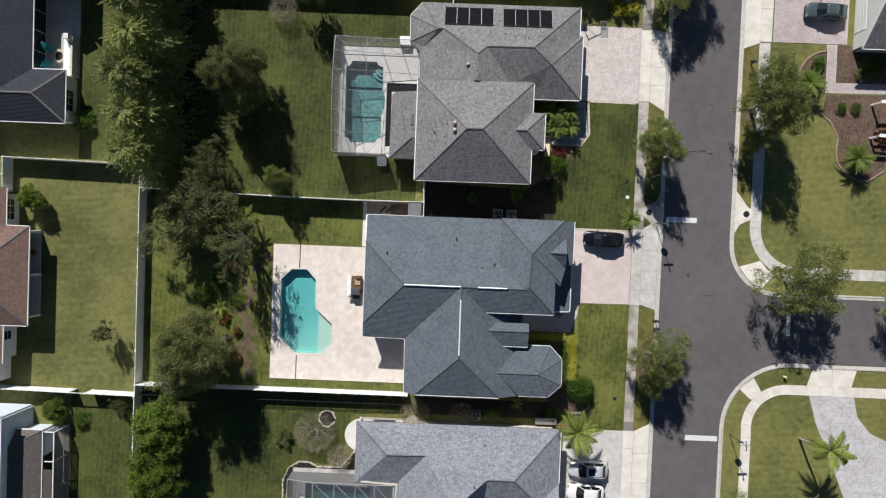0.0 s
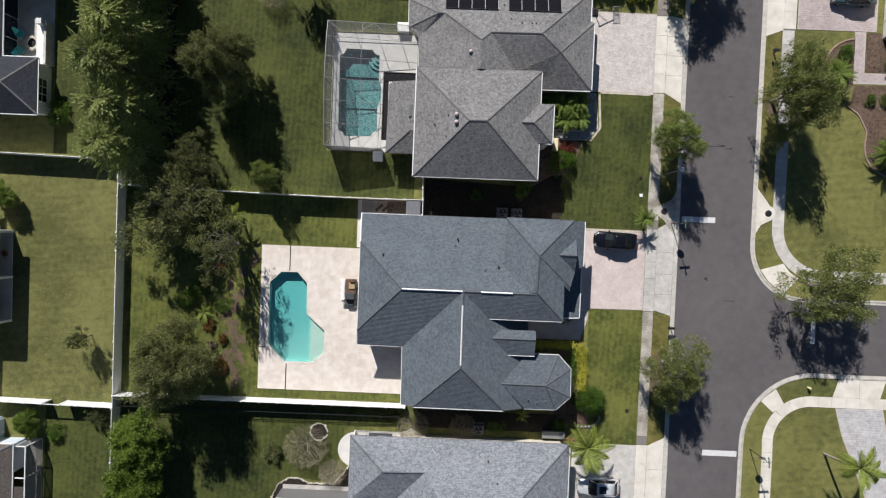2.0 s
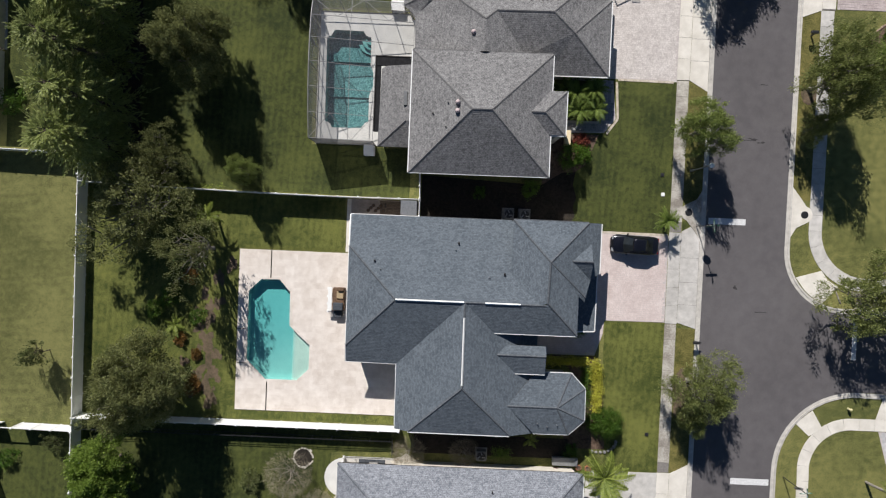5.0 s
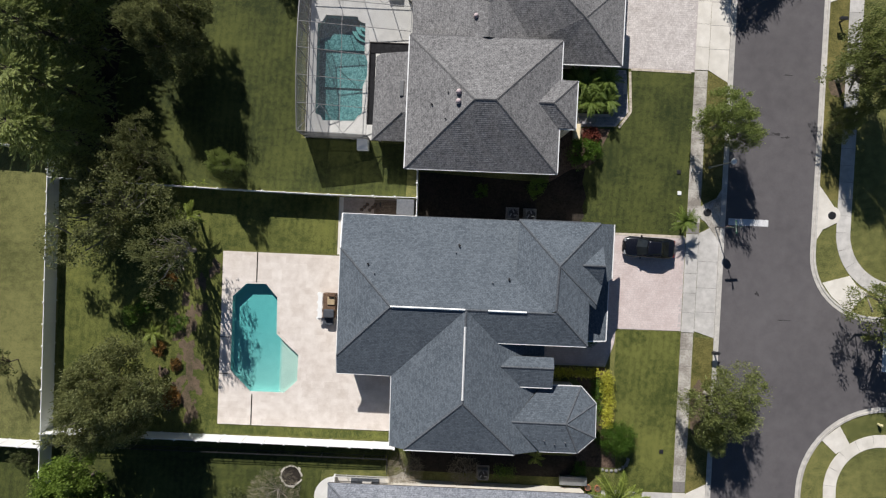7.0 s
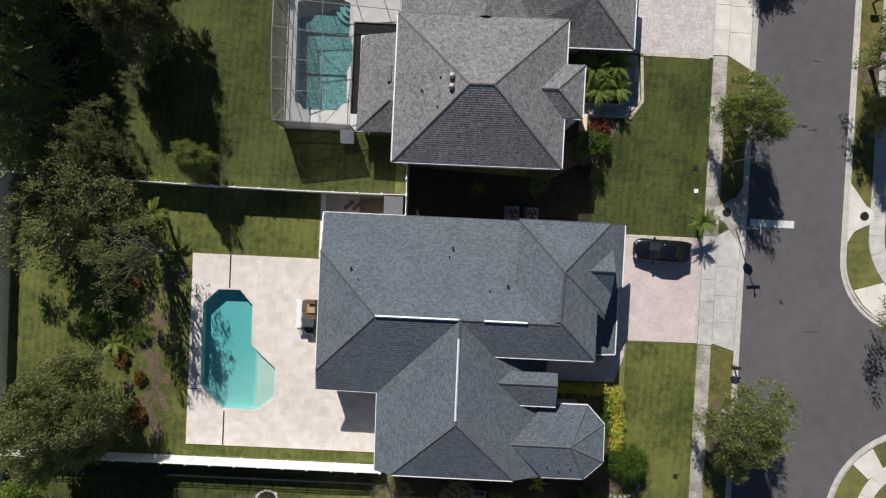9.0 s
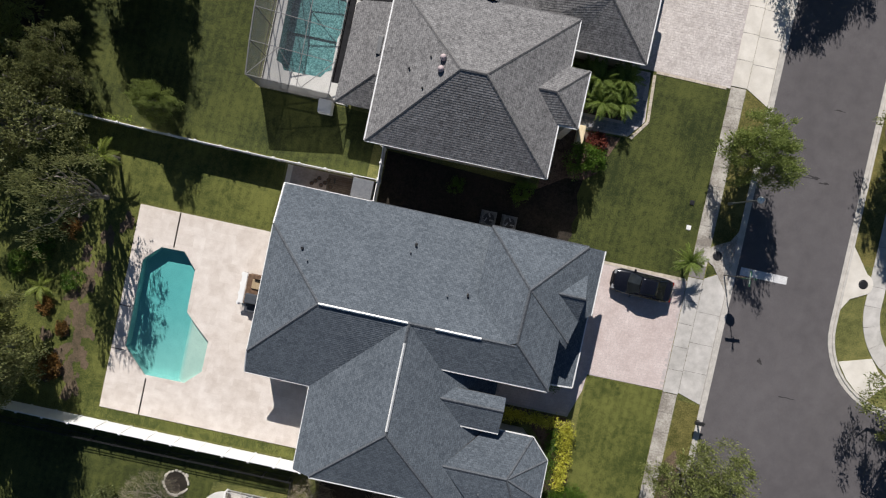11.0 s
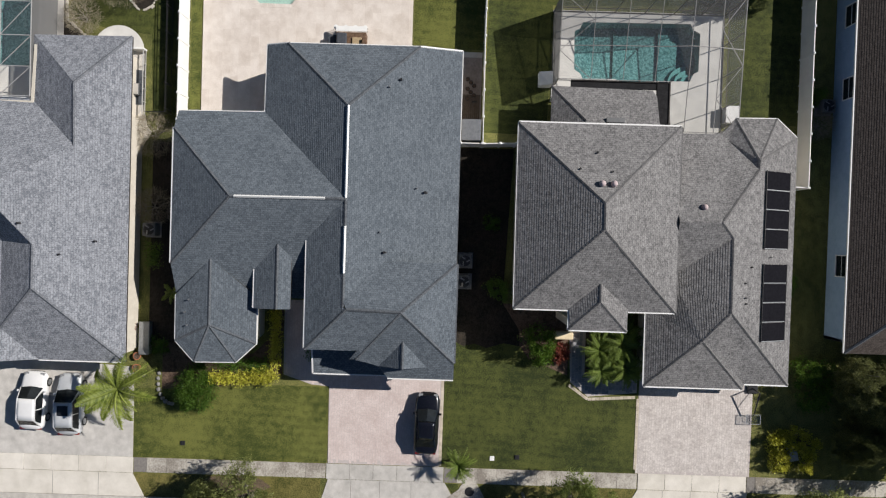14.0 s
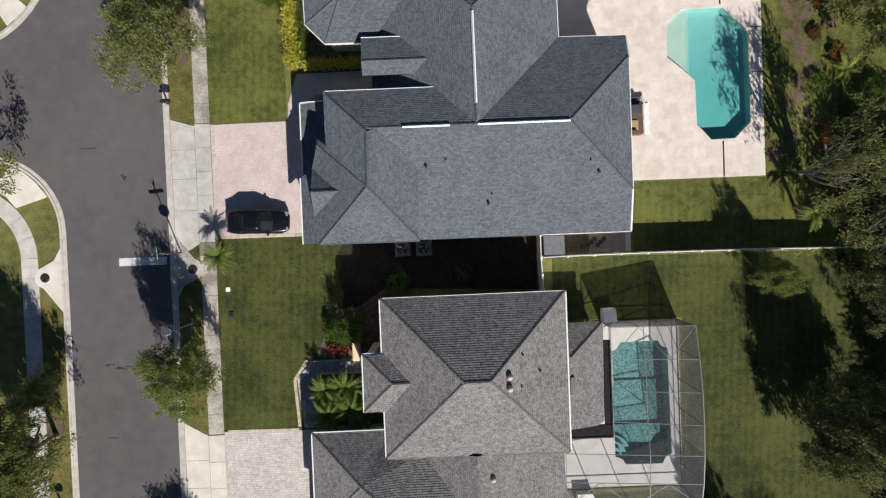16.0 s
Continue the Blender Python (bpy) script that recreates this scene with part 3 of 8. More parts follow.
def turbine(house, x, y, z, mat):
    bm = rod((x, y, z - 0.2), (x, y, z + 0.25), 0.13, 0.13, 14)
    for k in range(5):
        a, b = k / 5 * math.pi / 2, (k + 1) / 5 * math.pi / 2
        add_rod(bm, (x, y, z + 0.25 + 0.3 * math.sin(a)), (x, y, z + 0.25 + 0.3 * math.sin(b)), 0.22 * math.cos(a * 0.9), 0.22 * math.cos(b * 0.9), 16)
    part("roof_turbine", bm, mat, house, "round-headed roof vent", smooth=False)

# ---- ground, road and paving ----
POOL = [(-18.74, -4.42), (-16.94, -4.38), (-15.88, -5.58), (-15.82, -8.87), (-15.05, -9.62), (-13.78, -10.73), (-13.8, -13.1), (-14.95, -14.25),
        (-18.06, -14.27), (-19.93, -12.4), (-19.95, -5.62)]
POOL_N = [(-12.45, 20.1), (-9.65, 20.06), (-9.45, 19.7), (-9.15, 19.54), (-8.88, 19.47), (-8.85, 16.8), (-8.55, 16.05), (-8.55, 14.85), (-8.9, 13.85), (-8.87, 11.4),
          (-9.25, 11.17), (-9.55, 10.72), (-12.4, 10.66), (-12.62, 11.08), (-13.1, 11.3), (-13.18, 19.36), (-12.75, 19.56)]
POOL_S = [(-16.3, -29.7), (-8.6, -29.9), (-8.6, -36.0), (-16.3, -36.0)]


def swollen(pts, d):
    cx, cy = sum(p[0] for p in pts) / len(pts), sum(p[1] for p in pts) / len(pts)
    return [(cx + (x - cx) * (1 + d / math.hypot(x - cx, y - cy)), cy + (y - cy) * (1 + d / math.hypot(x - cx, y - cy))) for x, y in pts]


structure("ground", plate([(-900, -900), (900, -900), (900, 900), (-900, 900)], [swollen(p, 0.12) for p in (POOL, POOL_N, POOL_S)], 0.0, 0.0), GRASS,
          "mown green lawn with dry yellowish patches", "ground")

# Mown lots, a shade greener than the rest, laid as low turf.
for name, pts, mat in (
    ("lawn", [(12.9, 1.6), (20.9, 1.6), (20.9, 16.35), (15.25, 16.35), (15.25, 12.5), (14.2, 11.2), (11.0, 10.9), (8.3, 5.2), (11.0, 4.9), (11.0, 2.3), (12.9, 2.2)], LAWN),
    ("lawn", [(15.05, -7.1), (20.88, -7.1), (20.88, -21.85), (15.6, -21.85), (15.4, -16.0), (15.05, -11.0)], LAWN_OLIVE),
    ("lawn", [(-35.9, 4.4), (-4.6, 4.05), (-4.5, 8.8), (-14.3, 9.0), (-14.6, 22.2), (-5.8, 22.4), (-5.8, 27.6), (-35.9, 27.6)], LAWN),
    ("lawn", [(-35.9, 4.2), (-10.8, 3.9), (-10.8, -1.4), (-21.05, -1.4), (-21.05, -17.45), (-5.1, -17.45), (-5.1, -18.2), (-35.9, -18.3)], LAWN_OLIVE),
    ("lawn", [(-36.4, 7.4), (-36.4, 60), (-44.2, 60), (-44.2, 7.5)], LAWN),
    ("lawn", [(-36.35, -20.3), (-44.3, -20.3), (-44.3, -46), (-36.35, -46)], LAWN),
    ("lawn", [(-36.3, 6.6), (-36.3, -19.4), (-51.5, -19.2), (-51.5, 6.9)], LAWN_STRAW),
    ("lawn", [(-35.9, -18.6), (-5.4, -18.6), (-5.4, -21.0), (-11.2, -21.2), (-11.6, -24.6), (-12.4, -27.5), (-17.0, -27.05), (-18.5, -27.8), (-19.1, -29.4), (-19.1, -46), (-35.9, -46)], LAWN),
    ("verge", [(22.12, -7.5), (23.92, -7.6), (23.92, -20.95), (22.12, -21.9)], VERGE),
    ("verge", [(22.15, 16.55), (23.92, 15.6), (23.92, 4.8), (22.15, 5.0)], VERGE),
    ("verge", [(22.15, 3.0), (23.4, 2.9), (22.15, 2.0)], LAWN),
    ("verge", [(32.72, 23.1), (34.5, 23.8), (34.5, 5.5), (32.72, 5.5)], VERGE),
):
    structure(name, plate(pts, (), 0.012 if mat is not GRASS else 0.015, 0.01), mat, "mown grass beside the paving", "lawn")

NE_ARC, SE_ARC = arc(38.2, 0.6, 6.0, 180, 270, 12), arc(40.15, -21.15, 8.05, 90, 180, 14)
road = plate([(24.4, -400), (24.4, 400), (32.2, 400)] + NE_ARC + [(400, -5.4), (400, -13.15)] + SE_ARC + [(32.1, -400)], (), 0.016, 0.03)
structure("road", road, ASPHALT, "dark grey asphalt street", "road")
for x0, y0, x1, y1 in ((24.67, 2.82, 28.28, 3.42), (28.15, -22.68, 31.92, -22.06), (39.3, -9.9, 39.75, -5.6)):
    structure("stop_line", plate([(x0, y0), (x1, y0), (x1, y1), (x0, y1)], (), 0.021, 0.004), LINE_WHITE, "worn white stop line on the asphalt", "road marking")
for k, (x, y, rx, ry) in enumerate(((26.5, 10.8, 0.5, 0.12), (27.5, 11.1, 0.7, 0.07), (28.6, 11.2, 0.45, 0.09), (29.4, 10.9, 0.35, 0.08), (27.6, -3.3, 0.16, 0.2), (30.2, -5.6, 0.5, 0.05), (26.0, -16.0, 0.06, 0.6), (29.3, 16.5, 0.3, 0.06))):
    structure("tar_stain", plate(wobbled(x, y, rx, ry, 40 + k, rough=0.5), (), 0.0185, 0.002), TAR, "dark tar stain on the asphalt", "stain")
for x, y in ((28.6, 8.0), (28.1, -10.0)):
    bm = rod((x, y, 0.0), (x, y, 0.024), 0.33, 0.33, 20)
    add_rod(bm, (x, y, 0.024), (x, y, 0.028), 0.28, 0.27, 20)
    tagged(part("manhole_cover", bm, ASPHALT), "dark iron manhole cover in the asphalt", "manhole cover")


def kerb(path, side):
    """Gutter and rolled kerb beside the asphalt; side: +1 if the verge is to the left."""
    bm = add_plate(bmesh.new(), band(path, 0.30 * max(side, 0), 0.30 * min(side, 0)), (), 0.022, 0.03)
    structure("gutter_pan", bm, GUTTER_STONE, "pale concrete gutter beside the road", "kerb")
    bm = add_plate(bmesh.new(), band(path, 0.30 * side, 0.48 * side) if side < 0 else band(path, 0.48, 0.30), (), 0.085, 0.09)
    structure("kerb", bm, GUTTER_STONE, "pale concrete kerb beside the road", "kerb")


kerb([(24.4, y) for y in np.linspace(-90, 90, 61)], 1)
kerb([(32.2, y) for y in np.linspace(90, 0.6, 31)] + NE_ARC[1:] + [(x, -5.4) for x in np.linspace(41, 120, 20)], 1)
kerb([(x, -13.15) for x in np.linspace(120, 41, 20)] + SE_ARC + [(32.1, y) for y in np.linspace(-23, -90, 25)], 1)


def shrunk(a, b, gap):
    a, b = Vector(a), Vector(b)
    d = (b - a).normalized() * gap
    return tuple(a + d), tuple(b - d)


def clean(pts):
    out = [pts[0]]
    for p in pts[1:]:
        if math.dist(p, out[-1]) > 0.1:
            out.append(p)
    return out


def slabs(name, path, width, length, mat, z=0.045):
    """A pavement of separate slabs along a line."""
    whole = thing(name, "pale concrete pavement of separate slabs", "pavement", kind="structure")
    bm = plate(band(path, width / 2 - 0.01, -width / 2 + 0.01), (), z - 0.02, 0.03)
    part("bed", bm, JOINT_DARK, whole)
    pts = along(path, length)
    fine = along(path, 0.19)
    for a, b in zip(pts, pts[1:]):
        a, b = shrunk(a, b, 0.012)
        mid = Vector(((a[0] + b[0]) / 2, (a[1] + b[1]) / 2))
        turn = math.degrees(math.atan2(b[1] - a[1], b[0] - a[0]))
        key = (name, width, round(math.dist(a, b), 2))
        if key not in SLABS:
            w, h = key[2] / 2, width / 2
            SLABS[key] = plate_mesh(w, h, 0.06, mat)
        if len(path) > 2:
            # bent slabs on the curves
            here = [p for p in fine if min(math.dist(p, a), math.dist(p, b)) < math.dist(a, b) and (p[0] - a[0]) * (b[0] - a[0]) + (p[1] - a[1]) * (b[1] - a[1]) >= 0 and (p[0] - b[0]) * (a[0] - b[0]) + (p[1] - b[1]) * (a[1] - b[1]) >= 0]
            bm = plate(band(clean([a] + here + [b]), width / 2, -width / 2), (), z - 0.002 + 0.004 * random.random(), 0.06)
            part("slab", bm, mat, whole)
            continue
        ob = part("slab", SLABS[key], mat, whole)
        ob.matrix_basis = pose(mid.x, mid.y, z - 0.002 + 0.004 * random.random(), random.uniform(-0.1, 0.1), random.uniform(-0.1, 0.1), turn)
    return whole


SLABS = {}


def plate_mesh(w, h, thick, mat, edge=0.012):
    """A slab with softened edges, its top at 0, as a mesh to share."""
    me = bpy.data.meshes.new("slab")
    v = [(x, y, z) for z, d in ((-thick, 0), (-edge, 0), (0, edge)) for x, y in ((-w + d, -h + d), (w - d, -h + d), (w - d, h - d), (-w + d, h - d))]
    f = [(8, 9, 10, 11)] + [(a + k, a + (k + 1) % 4, a + 4 + (k + 1) % 4, a + 4 + k) for a in (0, 4) for k in range(4)]
    me.from_pydata(v, [], f)
    me.materials.append(mat)
    return me


slabs("pavement_west", [(21.5, 62), (21.5, 24.9)], 1.22, 1.52, CONCRETE_OLD)
slabs("pavement_west", [(21.5, 24.85), (21.5, 16.6)], 1.22, 2.06, CONCRETE_PALE)
slabs("pavement_west", [(21.5, 16.55), (21.5, 1.9)], 1.16, 1.52, CONCRETE_OLD)
slabs("pavement_west", [(21.5, 1.85), (21.5, -7.1)], 1.16, 1.79, CONCRETE)
slabs("pavement_west", [(21.48, -7.15), (21.48, -21.8)], 1.12, 1.52, CONCRETE_OLD)
slabs("pavement_west", [(21.5, -21.85), (21.5, -60)], 1.2, 2.1, CONCRETE_PALE)
slabs("pavement_east", [(35.2, 62), (35.2, 23.9)], 1.3, 1.9, CONCRETE_PALE)
slabs("pavement_east", [(35.1, 23.85), (35.08, 2.7)] + arc(40.2, 2.6, 5.12, 180, 268, 20) + [(60, -2.5)], 1.26, 1.52, CONCRETE)
slabs("pavement_east", [(80, -16.25), (39.8, -16.25)] + arc(39.8, -20.85, 4.6, 92, 178, 20) + [(35.25, -22), (35.3, -60)], 1.15, 1.52, CONCRETE_PALE)


def apron(pts, mat, cuts=(), name="apron"):
    """A driveway crossing between pavement and road, with scored joints."""
    ob = structure(name, plate(pts, (), 0.05, 0.06), mat, "pale concrete driveway crossing beside the road", "driveway")
    for x0, y0, x1, y1 in cuts:
        part("joint", plate([(x0, y0), (x1, y0), (x1, y1), (x0, y1)], (), 0.0535, 0.003), JOINT_DARK, ob)


apron([(22.13, 16.62), (23.9, 15.6), (23.9, 24.6), (22.13, 24.95)], CONCRETE_PALE, [(22.15, 20.62, 23.88, 20.65), (22.15, 22.7, 23.88, 22.73), (22.15, 18.5, 23.88, 18.53)])
apron([(22.1, -6.95), (23.9, -7.5), (23.9, 2.65), (23.5, 2.75), (22.1, 1.95)], CONCRETE, [(22.12, -3.0, 23.88, -2.97), (22.12, -0.6, 23.88, -0.575), (22.12, -5.2, 23.88, -5.17)])
apron([(22.12, -21.9), (23.9, -20.95), (23.9, -45), (22.12, -45)], CONCRETE_PALE, [(22.14, -24.5, 23.88, -24.47), (22.14, -28.0, 23.88, -27.97)])
apron([(32.7, 23.15), (34.52, 23.85), (34.52, 36), (32.7, 36.5)], CONCRETE_PALE, [(32.72, 28.9, 34.5, 28.93)])
apron([(42.65, -13.65), (47.75, -13.65), (47.2, -15.66), (42.05, -15.66)], CONCRETE_PALE, [(44.9, -15.64, 44.93, -13.67)])
apron([(34.2, -16.35), (35.85, -15.05), (36.85, -16.72), (35.6, -17.6)], CONCRETE_PALE, name="kerb_ramp")
apron([(33.45, -2.05), (35.9, -1.3), (36.6, -2.2), (37.6, -2.8), (36.2, -4.45), (35.3, -4.05), (34.35, -3.25)], CONCRETE_PALE, name="kerb_ramp")

for x, y, turn in ((33.9, 4.08, 0), (22.75, 3.86, 180)):
    inlet = thing("storm_inlet", "pale concrete storm drain inlet with a round black lid", "storm drain", x, y, 0, turn)
    pts = [(-0.62, 1.9), (-1.25, 2.7), (-1.25, -2.3), (-0.7, -1.3)] + arc(0.0, 0.0, 0.82, -60, 75, 12)
    # West slab gets darker concrete in place of the tree's shade.
    part("slab", plate(pts, (), 0.07, 0.08), CONCRETE_PALE if turn == 0 else CONCRETE_OLD, inlet)
    bm = rod((0.05, 0, 0.02), (0.05, 0, 0.085), 0.36, 0.36, 24)
    add_rod(bm, (0.05, 0, 0.085), (0.05, 0, 0.098), 0.31, 0.29, 24)
    part("lid", bm, BLACK, inlet)


def paved(name, pts, mat, unit, label, z=0.04, gap=0.006, sunk=0.018, turn=0.0, edge_mat=None):
    """A drive laid with small blocks in staggered rows."""
    bed = structure(name, plate(pts, (), z - sunk, 0.03), JOINT, label, "driveway")
    xs, ys = [p[0] for p in pts], [p[1] for p in pts]
    a, b = unit
    verts, faces = [], []
    row, y = 0, min(ys)
    while y < max(ys):
        x = min(xs) - (row % 2) * a / 2
        x -= random.uniform(0, a)
        while x < max(xs):
            w = a * random.choice((0.7, 1.0, 1.0, 1.3))
            if all(inside(px, py, pts) for px, py in ((x + 0.01, y + 0.01), (x + w - 0.01, y + 0.01), (x + 0.01, y + b - 0.01), (x + w - 0.01, y + b - 0.01))):
                g, up = gap, z + random.uniform(-0.003, 0.003)
                n = len(verts)
                x0, x1, y0, y1 = x + g, x + w - g, y + g, y + b - g
                verts += [(x0, y0, z - 0.02), (x1, y0, z - 0.02), (x1, y1, z - 0.02), (x0, y1, z - 0.02)]
                e = gap * 2
                verts += [(x0 + e, y0 + e, up), (x1 - e, y0 + e, up), (x1 - e, y1 - e, up), (x0 + e, y1 - e, up)]
                faces += [(n + 4, n + 5, n + 6, n + 7)] + [(n + k, n + (k + 1) % 4, n + 4 + (k + 1) % 4, n + 4 + k) for k in range(4)]
            x += w
        y += b
        row += 1
    me = bpy.data.meshes.new("pavers")
    me.from_pydata(verts, [], faces)
    me.materials.append(mat)
    tagged(part("pavers", me, mat, bed), kind="stuff")
    return bed


def paver_edge(pts, mat, unit=0.3, width=0.22, z=0.045):
    """A single row of border blocks along a line."""
    whole = thing("paver_border", "single row of cream border blocks beside the drive", "paving", kind="structure")
    me = plate_mesh(unit / 2 - 0.008, width / 2, 0.05, mat)
    line = along(pts, unit)
    for a, b in zip(line, line[1:]):
        ob = part("border_block", me, mat, whole)
        ob.matrix_basis = pose((a[0] + b[0]) / 2, (a[1] + b[1]) / 2, z, 0, 0, math.degrees(math.atan2(b[1] - a[1], b[0] - a[0])))


paved("driveway_main", [(13.1, 1.5), (20.88, 1.5), (20.88, -7.0), (15.0, -7.05), (14.9, -8.4), (14.2, -10.55), (8.5, -10.6), (8.5, -8.2), (13.1, -8.0)], PAVER_PINK, (0.28, 0.2),
      "pinkish block-paved driveway and front path", gap=0.0035, sunk=0.008)
paved("driveway_north", [(13.3, 16.5), (20.88, 16.4), (20.88, 25.05), (13.3, 25.1)], PAVER_GREY, (0.22, 0.185), "pale grey cobbled block driveway", gap=0.0035, sunk=0.008)
paved("path_north", [(13.7, 16.3), (14.75, 16.3), (15.15, 12.6), (14.1, 11.25), (10.2, 11.05), (10.2, 12.3), (13.4, 12.3), (13.85, 13.9)], PAVER_SHADED, (0.3, 0.26), "pale grey cobbled front path")
paver_edge([(15.1, 16.2), (15.35, 12.6), (14.3, 11.1)], PAVER_BAND)
paver_edge([(15.2, 16.42), (20.85, 16.36)], PAVER_BAND)
paver_edge([(13.9, 1.58), (20.85, 1.55)], PAVER_BAND)
paved("driveway_north_east", [(36.0, 24.0), (44.5, 24.0), (44.5, 40), (36.0, 40)], PAVER_ROSE, (0.28, 0.24), "pinkish grey block-paved driveway")
paved("path_north_east", [(42.25, 18.4), (49.5, 18.5), (49.5, 19.6), (43.45, 19.6), (43.4, 23.95), (42.2, 23.95)], PAVER_ROSE, (0.28, 0.24), "pinkish block-paved front path")
paved("driveway_south_east", [(42.4, -16.9), (47.6, -16.8), (48.1, -19.1), (49.7, -21.0), (53, -22.5), (60, -24), (60, -32), (48.5, -32), (46.9, -28.4), (45.3, -24.5), (43.3, -20.0)], PAVER_STONE, (0.3, 0.26),
      "pale grey cobbled curving driveway")
structure("driveway_south", plate([(14.0, -21.95), (20.88, -21.9), (20.88, -36), (13.2, -36)], (), 0.045, 0.05), CONCRETE, "grey concrete driveway", "driveway")

# Planting beds, and dark sheets that put deep shade into the ground colour.
bed_top = 0.018
for name, pts, mat in (
    ("bed", [(8.3, 5.0), (12.4, 8.0), (13.6, 11.0), (8.2, 11.0)], MULCH), ("bed", [(8.3, 12.3), (13.4, 12.3), (13.7, 15.6), (8.3, 15.6)], MULCH),
    ("bed", [(8.5, -10.65), (14.3, -10.65), (15.4, -15.9), (15.6, -19.8), (12.0, -19.8), (11.0, -17.6), (12.9, -15.9), (12.7, -12.9), (11.3, -11.5), (8.5, -11.5)], MULCH),
    ("bed", [(42.2, 23.9), (42.3, 18.3)] + arc(42.4, 19.9, 3.3, 245, 92, 14), MULCH),
    ("bed", [(42.5, 18.25), (49.6, 18.3), (49.6, 9.7), (47.6, 8.3), (46.4, 8.5), (44.9, 9.3), (44.1, 10.5), (43.9, 11.7), (44.05, 13.3), (43.1, 15.1), (42.0, 15.9)], MULCH),
    ("bed", [(43.5, 23.9), (49.5, 23.9), (49.5, 19.7), (43.5, 19.7)], MULCH),
    ("bed", [(-18.95, -32), (-18.98, -29.4), (-18.3, -27.9), (-17.2, -27.2), (-15.8, -27.2), (-15.0, -27.7), (-12.1, -27.6), (-11.1, -26.3), (-10.4, -25.2), (-10.0, -28.7), (-18.0, -29.0)], SHADE_AND_MULCH),
    ("bed", wobbled(33.75, 15.6, 0.7, 0.9, 8), LITTER), ("bed", wobbled(22.9, -14.2, 0.8, 2.6, 9), LITTER), 
    # Between the houses and under the cedars this dark tone stands for shade.
    ("bed", [(-3.4, 2.4), (11.2, 2.3), (11.6, 3.0), (11.4, 3.9), (11.7, 4.8), (11.3, 6.1), (11.5, 7.3), (10.2, 7.2), (8.2, 5.9), (-3.4, 6.4)], SHADE_AND_MULCH), ("bed", [(-35.6, 7.2), (-31.6, 6.6), (-30.8, 9), (-31.3, 13), (-30.7, 17), (-31.2, 22), (-30.6, 27.4), (-35.8, 27.4)], SHADE_AND_MULCH), ("bed", [(-3.2, -18.9), (12.0, -18.9), (12.0, -20.9), (-3.2, -20.9)], SHADE_AND_MULCH),
):
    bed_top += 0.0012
    structure(name, plate(pts, (), bed_top, 0.015), mat, "brown mulched planting bed, some darkened in place of shade", "planting bed")


# Leaf litter lying in ragged patches under the oaks.
litter = bmesh.new()
rnd = random.Random(31)
for k in range(25):
    y = rnd.uniform(-16.8, -2.6)
    x = -24.4 - 0.06 * (y + 10) + rnd.gauss(0, 1.0)
    r = rnd.uniform(0.2, 0.85)
    add_plate(litter, wobbled(x, y, r * rnd.uniform(0.6, 1.0), r * rnd.uniform(0.8, 1.5), 100 + k, 20, 0.45), (), 0.0135 + 0.0007 * k, 0.003)
structure("leaf_litter", litter, LITTER, "reddish brown leaf litter under the oaks", "leaf litter")


def edging(pts, mat, label, size=0.16, step=0.3):
    """A row of edging stones along a bed."""
    whole = thing("bed_edging", label, "edging", kind="structure")
    bm = box(-step / 2 + 0.01, -size / 2, -0.05, step / 2 - 0.01, size / 2, 0.09, bevel=0.03)
    me = bpy.data.meshes.new("edging_stone")
    bm.to_mesh(me)
    bm.free()
    me.materials.append(mat)
    line = along(pts, step)
    for a, b in zip(line, line[1:]):
        ob = part("edging_stone", me, mat, whole)
        ob.matrix_basis = pose((a[0] + b[0]) / 2, (a[1] + b[1]) / 2, 0.02, 0, 0, math.degrees(math.atan2(b[1] - a[1], b[0] - a[0])))
        if mat is STONE:
            q = random.uniform(0.55, 1.15)
            ob.matrix_basis = ob.matrix_basis @ pose(0, random.uniform(-0.05, 0.05), 0, 0, 0, random.uniform(-25, 25)) @ Matrix.Diagonal((q, q * random.uniform(0.8, 1.4), 1, 1))


edging([(42.0, 15.9), (43.1, 15.1), (44.05, 13.3), (43.9, 11.7), (44.1, 10.5), (44.9, 9.3), (46.4, 8.5), (47.6, 8.3), (49.6, 9.7)], EDGE_STONE, "brownish concrete edging round the mulch bed")
edging(arc(42.4, 19.9, 3.3, 225, 92, 16), EDGE_STONE, "brownish concrete edging round the mulch bed")
edging([(-18.95, -32), (-18.98, -29.4), (-18.3, -27.9), (-17.2, -27.2), (-15.8, -27.2), (-15.0, -27.7), (-12.1, -27.6), (-11.1, -26.3), (-10.4, -25.2)], STONE, "white stones edging the mulch bed")
structure("bed", plate(arc(-14.0, -21.9, 0.9, 0, 345, 22), (), 0.035, 0.03), SHADE_AND_MULCH, "dark mulch inside a ring of stones", "planting bed")
edging(arc(-14.0, -21.9, 0.95, 0, 358, 18), STONE, "ring of pale stones on the lawn")

# ---- pools and their decks ----
PATIO = [(-20.95, -1.53), (-9.3, -1.53), (-9.3, -11.0), (-5.0, -11.0), (-5.0, -17.32), (-20.95, -17.36)]
patio = structure("patio", plate(PATIO, [POOL], 0.08, 0.14), TRAVERTINE, "cream travertine patio round the swimming pool", "patio")
